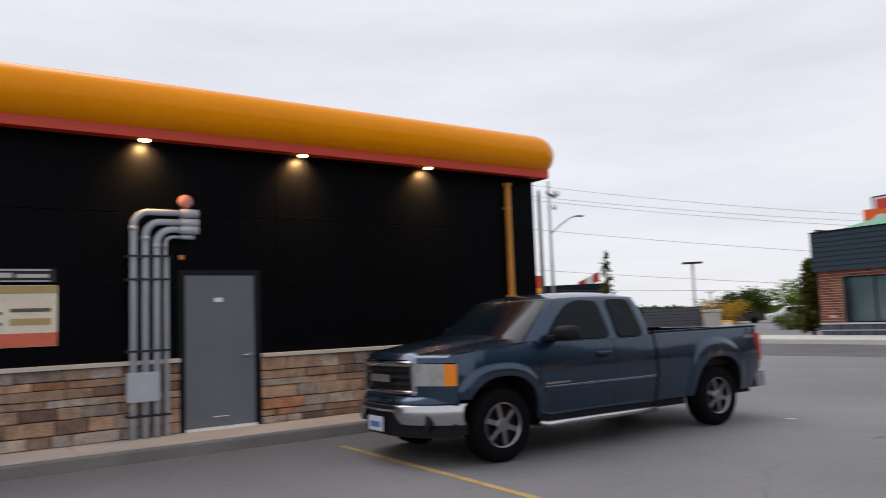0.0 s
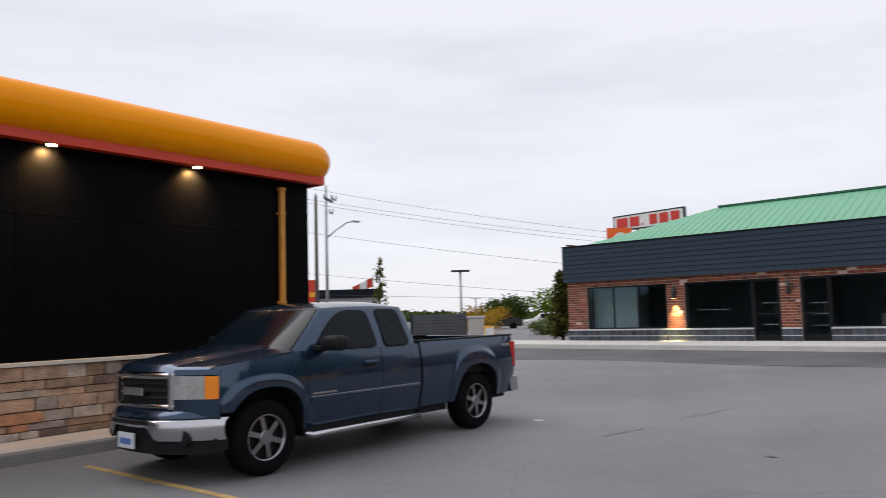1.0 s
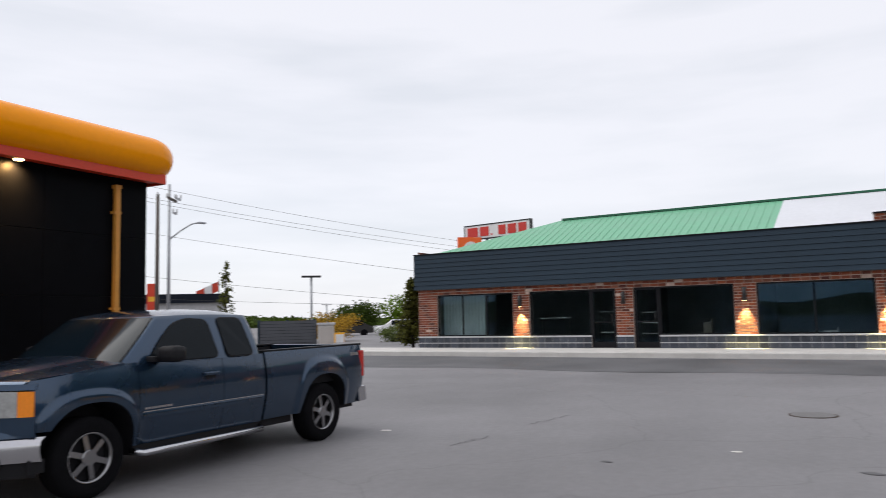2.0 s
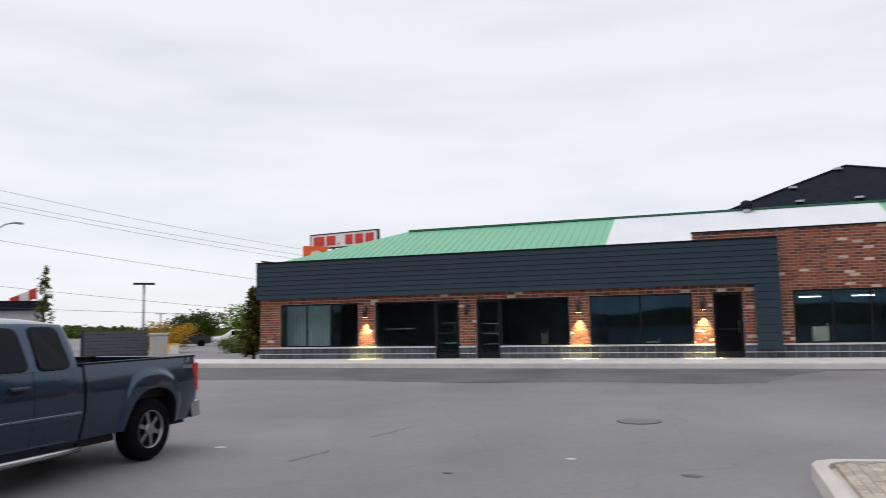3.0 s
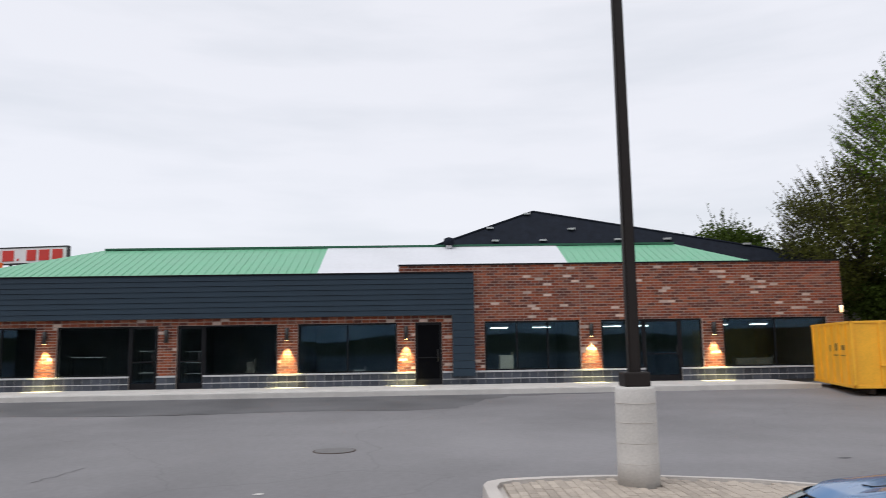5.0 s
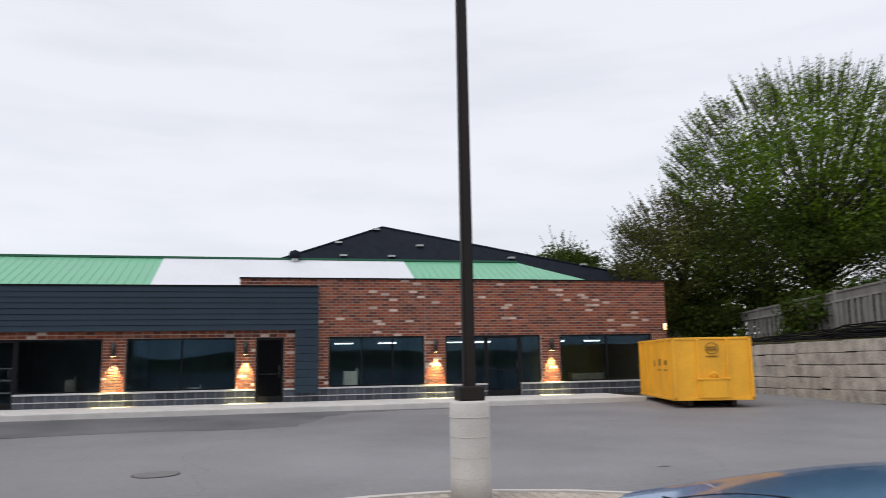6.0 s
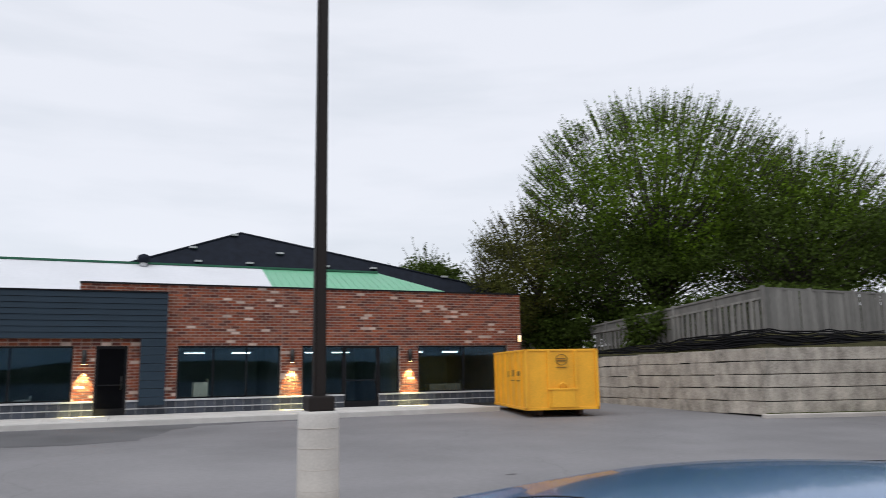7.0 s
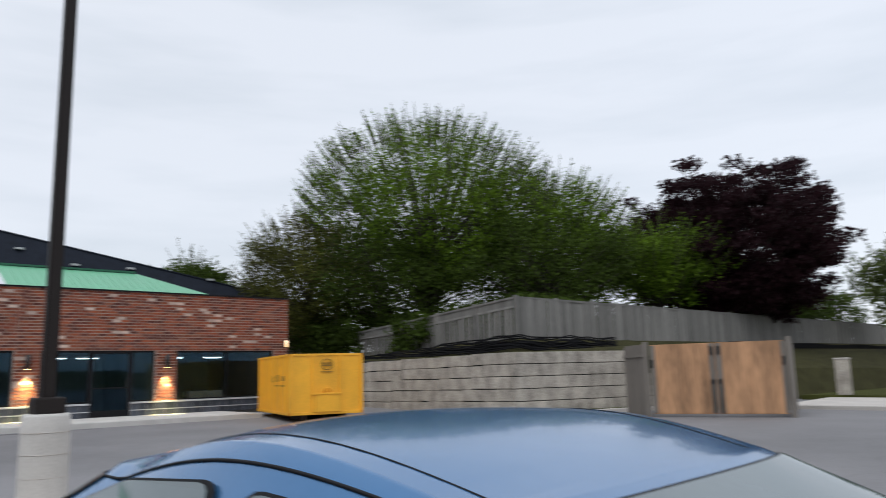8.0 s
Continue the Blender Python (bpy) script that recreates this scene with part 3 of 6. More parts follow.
def wheel(parent, x, y, side, r, w, spokes, rim_mat):
    """A tyre with a spoked rim whose face looks to the side."""
    ty = bmesh.new()
    prof = [(r * 0.62, -w / 2), (r * 0.80, -w / 2 - 0.012), (r * 0.94, -w / 2), (r * 0.995, -w * 0.36), (r, 0), (r * 0.995, w * 0.36), (r * 0.94, w / 2), (r * 0.80, w / 2 + 0.012), (r * 0.62, w / 2)]
    seg = 40
    g = [[ty.verts.new((x + a * math.cos(2 * math.pi * k / seg), y + side * b, r + a * math.sin(2 * math.pi * k / seg))) for a, b in prof] for k in range(seg)]
    for k in range(seg):
        for j in range(len(prof) - 1):
            ty.faces.new((g[k][j], g[(k + 1) % seg][j], g[(k + 1) % seg][j + 1], g[k][j + 1])).smooth = True
    hub = part("wheel", ty, RUBBER, parent)
    rm = bmesh.new()
    R, face = r * 0.62, w / 2
    bm_tube(rm, [(x, y + side * (face - 0.16), r), (x, y + side * (face - 0.10), r)], R * 0.98, 36)
    for f in rm.faces:
        f.material_index = 1
    ring = [(R * 1.0, face - 0.10), (R * 1.01, face - 0.005), (R * 0.96, face), (R * 0.90, face - 0.02), (R * 0.89, face - 0.10)]
    g = [[rm.verts.new((x + a * math.cos(2 * math.pi * k / seg), y + side * b, r + a * math.sin(2 * math.pi * k / seg))) for a, b in ring] for k in range(seg)]
    for k in range(seg):
        for j in range(len(ring) - 1):
            rm.faces.new((g[k][j], g[(k + 1) % seg][j], g[(k + 1) % seg][j + 1], g[k][j + 1])).smooth = True
    for k in range(spokes):
        q = 2 * math.pi * (k + 0.3) / spokes
        m = Matrix.Translation((x, y + side * (face - 0.045), r)) @ Matrix.Rotation(q, 4, "Y")
        vs = bm_box(rm, 0.04, R * 0.93, -0.022, 0.022, -R * 0.11, R * 0.11, m)
        for v in vs:
            d = Vector((v.co.x - x, 0, v.co.z - r))
            if d.length > R * 0.6:
                v.co -= Vector((0, side * 0.012, 0))
    bm_tube(rm, [(x, y + side * (face - 0.07), r), (x, y + side * (face - 0.008), r)], [R * 0.36, R * 0.30], 20)
    part("rim", rm, [rim_mat, PLASTIC], hub, "spoked alloy rim")
    return hub


def pickup(m):
    t = thing("pickup_truck", m, "slate-blue extended-cab pickup truck parked beside the dark wall", "truck")
    HX, RXW, HZ, BELT, LOW = 0.955, 4.59, 0.392, 1.256, 0.42

    def blister(x, z, hx, wide, high):
        """How far inside the flared arch panel a point lies, from 0 to 1."""
        d = ((abs(x - hx) / wide) ** 2.6 + (max(z - HZ, 0) / high) ** 2.6) ** (1 / 2.6)
        k = min(max((1.0 - d) / 0.10, 0), 1)
        return k * k * (3 - 2 * k)

    def y_side(x, z):
        """Half the width of the body at that station and height: leaning in above and below the widest line."""
        y = 0.985 - 0.30 * max(0, z - 0.93) ** 1.6 - 0.28 * max(0, 0.80 - z) ** 1.3
        if x < 0.80:
            y -= 0.10 * ((0.80 - x) / 0.42) ** 2
        if x > 5.2:
            y -= 0.05 * ((x - 5.2) / 0.4) ** 2
        y += 0.030 * blister(x, z, RXW, 0.60, 0.78) + 0.022 * blister(x, z, HX, 0.62, 0.66)
        return y

    def z_low(x, base):
        z = base
        for hx in (HX + 0.02, RXW + 0.02):
            d = abs(x - hx)
            if d < 0.485:
                z = max(z, HZ + 0.525 * (1 - (d / 0.485) ** 2.5) ** (1 / 2.5))
        return z

    def nose(y):
        """The plan of the front: bowed, swept back at the corners."""
        return 0.02 + 0.36 * abs(y / 0.96) ** 2.3

    def hood_z(x, y=1.0):
        """Height of the hood at that station; y from 0 (centre) to 1 (edge)."""
        q = min(max((x - 0.05) / 1.25, 0), 1)
        return 1.105 + 0.165 * q ** 0.75 + 0.055 * (1 - abs(y) ** 2.5) + (0.022 if abs(y) < 0.55 else 0)

    def side_panel(name, xs, base, top, side, mat=CAR_BLUE, label=""):
        bm = bmesh.new()
        def fn(x, v):
            lo, hi = z_low(x, base(x) if callable(base) else base), top(x) if callable(top) else top
            z = lo + (hi - lo) * v
            return (x, side * y_side(x, z), z)
        sheet(bm, fn, xs, lin(0, 1, 20))
        return thicken(part(name, bm, mat, t, label), 0.022)

    def arch_lip(name, hx, side):
        """The dark inner edge of a wheel arch."""
        bm = bmesh.new()
        def fn(q, v):
            x = hx + 0.02 - 0.485 * math.cos(q)
            z = max(z_low(x, 0.42), 0.42)
            return (x, side * (y_side(x, z) - 0.012 - 0.42 * v), z - 0.004)
        sheet(bm, fn, lin(0.02, math.pi - 0.02, 28), [0, 0.5, 1])
        part(name, bm, PLASTIC, t)

    for side in (-1, 1):
        side_panel("front_fender", lin(0.375, 1.495, 46), lambda x: 0.70 if x < 0.55 else LOW, lambda x: hood_z(x) - 0.004, side)
        fd = side_panel("front_door", lin(1.503, 2.682, 16), LOW, BELT, side)
        side_panel("rear_door", lin(2.690, 3.225, 8), LOW, BELT, side)
        side_panel("cab_corner", lin(3.228, 3.385, 4), LOW, BELT, side)
        side_panel("bed_side", lin(3.425, 5.58, 70), 0.43, 1.27, side)
        arch_lip("front_arch", HX, side)
        arch_lip("rear_arch", RXW, side)
        # moulding with a chrome line, badge, handle, tube step
        bm = bmesh.new()
        sheet(bm, lambda x, v: (x, side * (y_side(x, 0.72) + 0.012 - 0.008 * (2 * v - 1) ** 2), 0.675 + 0.075 * v), lin(1.54, 3.36, 12), lin(0, 1, 4))
        thicken(part("door_moulding", bm, CAR_BLUE, t), 0.014)
        bm = bmesh.new()
        sheet(bm, lambda x, v: (x, side * (y_side(x, 0.75) + 0.010), 0.750 + 0.010 * v), lin(1.54, 3.36, 12), [0, 1])
        thicken(part("chrome_strip", bm, CHROME, t), 0.006)
        bm = bmesh.new()
        for k in range(9):
            bm_box(bm, 1.56 + 0.04 * k, 1.59 + 0.04 * k, side * 0.989 - 0.006, side * 0.989 + 0.006, 0.778, 0.800)
        part("badge", bm, CHROME, t, "small chrome door badge")
        bm = bmesh.new()
        bm_box(bm, 2.36, 2.60, side * 0.985 - 0.03, side * 0.985 + 0.03, 1.06, 1.10, bevel=0.014)
        part("door_handle", bm, CAR_BLUE, fd)
        bm = bmesh.new()
        bm_box(bm, 2.40, 2.55, side * 0.978 - 0.006, side * 0.978 + 0.006, 1.025, 1.062)
        part("handle_cup", bm, PLASTIC, fd)
        bm = bmesh.new()
        bm_tube(bm, [(1.45, side * 0.90, 0.37), (1.53, side * 1.0, 0.345), (2.5, side * 1.005, 0.345), (3.30, side * 1.0, 0.345), (3.37, side * 0.90, 0.37)], 0.036, 14)
        part("side_step", bm, CHROME, t, "chrome tube side step")
        # mirror on its stalk
        bm = bmesh.new()
        bm_box(bm, 1.66, 1.86, side * 1.135 - 0.125, side * 1.135 + 0.125, 1.255, 1.425, bevel=0.06)
        for v in bm.verts:
            v.co.x += 0.10 * (abs(v.co.y) - 1.0)
        for f in bm.faces:
            f.smooth = True
        bm_box(bm, 1.62, 1.74, side * 0.97 - 0.06, side * 0.97 + 0.06, 1.262, 1.32, bevel=0.015)
        part("door_mirror", bm, PLASTIC, t, "black door mirror")
        # headlight wrapping round the corner, with reflectors and an amber end
        bm = bmesh.new()
        sheet(bm, lambda y, v: (nose(y) - 0.012, side * y, 0.855 + (0.235 - 0.03 * (y - 0.58)) * v), lin(0.575, 0.86, 8), lin(0, 1, 4))
        lamp = thicken(part("headlight", bm, HEADLAMP, t, "clear headlight"), 0.03 * side)
        bm = bmesh.new()
        sheet(bm, lambda y, v: (nose(y) - 0.012, side * y, 0.855 + (0.235 - 0.03 * (y - 0.58)) * v), lin(0.862, 0.965, 5), lin(0, 1, 4))
        thicken(part("indicator", bm, AMBER, lamp, "amber side lens"), 0.03 * side)
        for z in (0.93, 0.975):
            bm = bmesh.new()
            sheet(bm, lambda y, v: (nose(y) - 0.017, side * y, z + 0.012 * v), lin(0.60, 0.90, 8), [0, 1])
            thicken(part("lamp_bar", bm, CHROME, lamp), 0.004 * side)
        # fender face under and over the lamp
        bm = bmesh.new()
        sheet(bm, lambda y, v: (nose(y) + 0.004, side * y, 0.69 + 0.165 * v), lin(0.55, 0.962, 12), lin(0, 1, 5))
        thicken(part("fender_nose", bm, CAR_BLUE, t), 0.02 * side)
        bm = bmesh.new()
        sheet(bm, lambda y, v: (nose(y) + 0.004 + 0.02 * v, side * y, 1.086 + (hood_z(0.2) - 1.086) * v), lin(0.55, 0.962, 12), [0, 0.5, 1])
        thicken(part("lamp_brow", bm, CAR_BLUE, t), 0.02 * side)
        bm = bmesh.new()
        bm_box(bm, 5.49, 5.61, side * 0.915 - 0.035, side * 0.915 + 0.035, 0.80, 1.19, bevel=0.02)
        part("tail_light", bm, TAIL_RED, t, "red tail light")
        # black valance at the corner, rear decals
        bm = bmesh.new()
        sheet(bm, lambda x, v: (x, side * 0.935, 0.34 + 0.12 * v), lin(0.34, 0.50, 4), [0, 1])
        thicken(part("valance_end", bm, PLASTIC, t), 0.02)
        for x0, x1 in ((5.24, 5.305), (5.32, 5.355), (5.37, 5.435)):
            box_part("decal_bar", x0, x1, side * (y_side(5.3, 1.15) + 0.003) - 0.004, side * (y_side(5.3, 1.15) + 0.003) + 0.004, 1.125, 1.17, STEEL, t)
        wheel(t, HX, side * 0.835, side, HZ, 0.26, 6, ALLOY)
        wheel(t, RXW, side * 0.835, side, HZ, 0.26, 6, ALLOY)
    # hood in one sheet, with a raised middle and a rounded nose
    bm = bmesh.new()
    VV = [-1, -.97, -.92, -.8, -.62, -.56, -.5, -.25, 0, .25, .5, .56, .62, .8, .92, .97, 1]
    def hood_fn(u, v):
        w = min(y_side(max(0.38, u * 1.26 + 0.1), 1.15), 0.955)
        y = v * w
        x0 = nose(y) + 0.005
        x = x0 + (1.33 - x0) * u
        return (x, y, hood_z(x, v) - 0.055 * max(0, 1 - u / 0.07) ** 2)
    sheet(bm, hood_fn, [0, 0.015, 0.03, 0.05, 0.08] + lin(0.14, 1, 12), VV)
    thicken(part("hood", bm, CAR_BLUE, t), 0.02)
    # dark inner body; the last three boxes are added to block light beneath
    for nm, x0, x1, w, z0, z1 in (("cab_floor", 1.48, 3.38, 0.88, 0.44, 1.20), ("engine_bay", 0.30, 1.44, 0.52, 0.36, 0.90), ("bay_cover", 0.42, 1.445, 0.80, 0.90, 1.05),
                                  ("bed_underside", 3.9, 5.1, 0.80, 0.93, 1.1), ("rear_axle_housing", 3.45, 5.44, 0.52, 0.42, 0.62), ("chassis_frame", 1.2, 4.2, 0.5, 0.28, 0.319), ("sill_blocker", 1.48, 3.38, 0.90, 0.32, 0.439), ("mid_blocker", 3.40, 4.05, 0.84, 0.33, 0.60), ("rear_blocker", 5.02, 5.52, 0.78, 0.36, 0.70)):
        box_part(nm, x0, x1, -w, w, z0, z1, PLASTIC, t)
    # bed: liner, rails, tailgate, bumper
    bm = bmesh.new()
    bm_box(bm, 3.45, 5.52, -0.86, 0.86, 0.78, 0.82)
    bm_box(bm, 3.43, 3.47, -0.89, 0.89, 0.46, 1.26)
    for side in (-1, 1):
        bm_box(bm, 3.47, 5.52, side * 0.84 - 0.02, side * 0.84 + 0.02, 0.82, 1.25)
    part("bed_liner", bm, PLASTIC, t, "black bed liner")
    for side in (-1, 1):
        bm = bmesh.new()
        bm_box(bm, 3.43, 5.58, side * 0.855 - 0.06, side * 0.855 + 0.055, 1.268, 1.293, bevel=0.008)
        part("bed_rail", bm, PLASTIC, t)
    bm = bmesh.new()
    bm_box(bm, 5.54, 5.60, -0.86, 0.86, 0.62, 1.28, bevel=0.02)
    part("tailgate", bm, CAR_BLUE, t)
    bm = bmesh.new()
    sheet(bm, lambda y, v: (5.74 - 0.10 * abs(y / 0.96) ** 3 - 0.03 * v, y, 0.45 + 0.21 * v), lin(-0.96, 0.96, 16), lin(0, 1, 4))
    thicken(part("rear_bumper", bm, CHROME, t, "chrome rear bumper"), 0.14)

    # cabin
    def ring(k, v):
        """The cabin's surface: k from the belt (0) to the roof edge (1), v from the front centre (0) round one side to the rear centre (1)."""
        xf, xr, yw, z = 1.14 + 0.68 * k, 3.405 - 0.06 * k ** 2, 0.937 - 0.15 * k - 0.055 * k * k, 1.24 + 0.50 * k
        if v < 0.30:
            q = v / 0.30
            return xf + 0.26 * q ** 2.4 * (1 - 0.45 * k), yw * math.sin(q * math.pi / 2) ** 0.95 if q < 1 else yw, z
        if v < 0.80:
            q = (v - 0.30) / 0.50
            x0, x1 = xf + 0.26 * (1 - 0.45 * k), xr - 0.12
            return x0 + (x1 - x0) * q, yw + 0.012 * math.sin(q * math.pi), z + 0.012 * k * math.sin(q * math.pi)
        q = (v - 0.80) / 0.20
        return xr - 0.12 * (1 - q) ** 2, yw * (1 - q ** 3), z

    VS = lin(0, 0.30, 10) + lin(0.30, 0.80, 14)[1:] + lin(0.80, 1, 8)[1:]
    ks = lin(0, 1, 10)
    top = (0.985, 0.96, 0.92, 0.86, 0.76, 0.6, 0.4, 0.2, 0.0)

    def roof_z(x, z, f):
        q = min(max((x - 1.82) / 1.525, 0), 1)
        return z + 0.075 * (1 - f ** 4) * (1 - abs(2 * q - 1) ** 4)
    bm = bmesh.new()
    for side in (-1, 1):
        g = [[bm.verts.new((ring(k, v)[0], side * ring(k, v)[1], ring(k, v)[2])) for v in VS] for k in ks]
        for f in top:
            g.append([bm.verts.new((x, side * y * f, roof_z(x, z, f))) for x, y, z in (ring(1, v) for v in VS)])
        for a, b in zip(g, g[1:]):
            for j in range(len(VS) - 1):
                bm.faces.new((a[j], a[j + 1], b[j + 1], b[j])).smooth = True
    bmesh.ops.remove_doubles(bm, verts=bm.verts, dist=0.002)
    part("cabin", bm, CAR_BLUE, t)
    # windscreen and rear window, just proud of the cabin
    for nm, v0, v1, k0, k1, out in (("windscreen", 0.0, 0.236, 0.02, 0.955, -1), ("rear_window", 0.87, 1.0, 0.12, 0.85, 1)):
        vv = lin(v0, v1, 10)
        full = [(v, -1) for v in (reversed(vv) if out < 0 else vv)] + [(v, 1) for v in (vv if out < 0 else reversed(vv))]
        for grow, mat, off in ((0.018, PLASTIC, 0.004), (0.0, TINT, 0.009)):
            bm = bmesh.new()
            def surf(k, i):
                v, s = full[int(i)]
                v = v + (grow * 0.35 if v == v1 and out < 0 else 0)
                x, y, z = ring(k, v)
                return (x + out * off, s * y * 1.004, z + off * 0.6)
            sheet(bm, surf, lin(k0 - grow, k1 + grow, 8), range(len(full)))
            bmesh.ops.remove_doubles(bm, verts=bm.verts, dist=0.002)
            part(nm if not grow else "window_seal", bm, mat, t, "" if grow else "dark reflective glass")
    def y_cab(z):
        k = (z - 1.24) / 0.50
        return 0.937 - 0.15 * k - 0.055 * k * k + 0.012
    for side in (-1, 1):
        for nm, pts in (("front_window", [(1.62, 1.265), (2.62, 1.262), (2.575, 1.695), (2.28, 1.705), (2.08, 1.655), (1.86, 1.50)]),
                        ("rear_side_window", [(2.775, 1.262), (3.20, 1.262), (3.13, 1.70), (2.75, 1.708)])):
            poly = rounded(pts, 0.075)
            for grow, mat, off, nn in ((0.016, PLASTIC, 0.015, "window_seal"), (0.0, TINT_SIDE, 0.019, nm)):
                c = sum((Vector(p) for p in poly), Vector((0, 0))) / len(poly)
                ps = [Vector(p) + (Vector(p) - c).normalized() * grow for p in poly]
                bm = bmesh.new()
                fan(bm, [(p[0], side * (y_cab(p[1]) + off), p[1]) for p in ps])
                thicken(part(nn, bm, mat, t), 0.004)
    bm = bmesh.new()
    bm_box(bm, 1.12, 1.32, -0.78, 0.78, 1.20, 1.262, bevel=0.02)
    part("cowl", bm, PLASTIC, t)
    for y0, y1 in ((-0.62, 0.0), (0.02, 0.64)):
        tube_part("wiper", [(1.19 + 0.12 * abs(y0), y0, 1.31), (1.16 + 0.10 * abs((y0 + y1) / 2), (y0 + y1) / 2, 1.318), (1.17, y1, 1.31)], 0.010, PLASTIC, t, seg=6)
    # grille: chrome frame bowed with the nose, dark bars, emblem
    bm = bmesh.new()
    for z0, z1, out in ((1.055, 1.112, 0.030), (0.752, 0.800, 0.028)):
        sheet(bm, lambda y, v: (nose(y) - out + 0.018 * (2 * v - 1) ** 2, y, z0 + (z1 - z0) * v), lin(-0.57, 0.57, 16), lin(0, 1, 4))
    for s in (-1, 1):
        sheet(bm, lambda z, v: (nose(0.50 + 0.075 * v) - 0.03 + 0.016 * (2 * v - 1) ** 2, s * (0.50 + 0.075 * v), z), lin(0.752, 1.112, 8), lin(0, 1, 4))
    thicken(part("grille_surround", bm, CHROME, t, "chrome grille surround"), 0.03)
    for k in range(3):
        z = 0.855 + 0.072 * k
        bm = bmesh.new()
        sheet(bm, lambda y, v: (nose(y) + 0.012 * v, y, z + 0.030 * v), lin(-0.50, 0.50, 12), [0, 1])
        thicken(part("grille_slat", bm, PLASTIC, t), 0.02)
    bm = bmesh.new()
    sheet(bm, lambda y, v: (nose(y) + 0.05, y, 0.78 + 0.30 * v), lin(-0.54, 0.54, 12), [0, 1])
    thicken(part("grille_back", bm, JOINT_DARK, t), 0.02)
    for y0, y1 in ((-0.19, -0.075), (-0.06, 0.06), (0.075, 0.19)):
        box_part("emblem_bar", -0.022, 0.004, y0, y1, 0.885, 0.965, STEEL, t, "plain grey emblem bar", bevel=0.008)

    # bumper: chrome, wrapping to the wheel arch, over a black lower half
    def bump_x(y):
        return -0.06 + 0.50 * abs(y / 0.985) ** 2.7

    def low_edge(y):
        q = min(max((abs(y) - 0.30) / 0.14, 0), 1)
        return 0.575 - 0.125 * q * q * (3 - 2 * q)
    bm = bmesh.new()
    sheet(bm, lambda y, v: (bump_x(y) - 0.022 * math.sin(v * math.pi) + 0.03 * (v > 0.99), y, low_edge(y) + (0.668 - low_edge(y)) * v), lin(-0.985, 0.985, 48), lin(0, 1, 6))
    thicken(part("front_bumper", bm, CHROME, t, "chrome front bumper"), 0.03)
    bm = bmesh.new()
    sheet(bm, lambda y, v: (bump_x(y) + 0.035 + 0.02 * (1 - v), y, 0.31 + 0.27 * v), lin(-0.93, 0.93, 24), lin(0, 1, 3))
    thicken(part("front_valance", bm, PLASTIC, t), 0.04)
    for y in (-0.70, 0.70):
        bm = bmesh.new()
        bm_tube(bm, [(bump_x(y) - 0.012, y, 0.475), (bump_x(y) + 0.07, y, 0.475)], [0.082, 0.07], 20)
        part("fog_light_opening", bm, PLASTIC, t)
    bm = bmesh.new()
    sheet(bm, lambda y, v: (bump_x(y) - 0.026, y, 0.605 + 0.040 * v), lin(-0.36, 0.36, 12), [0, 1])
    thicken(part("bumper_slot", bm, PLASTIC, t), 0.01)
    bm = bmesh.new()
    sheet(bm, lambda y, v: (bump_x(y) + 0.0 + (nose(y) - bump_x(y)) * v ** 1.5, y, 0.668 + 0.085 * v), lin(-0.955, 0.955, 28), lin(0, 1, 4))
    thicken(part("bumper_top", bm, CAR_BLUE, t), 0.03)
    pl = box_part("number_plate", -0.09, -0.075, -0.155, 0.155, 0.36, 0.515, PLATE, t, "white front number plate")
    box_part("plate_bar", -0.094, -0.09, -0.11, 0.11, 0.40, 0.46, PLATE_BLUE, pl)
    return t


TRUCK = pickup(pose(3.137, 7.411, 0, 0, 0, 3.0))


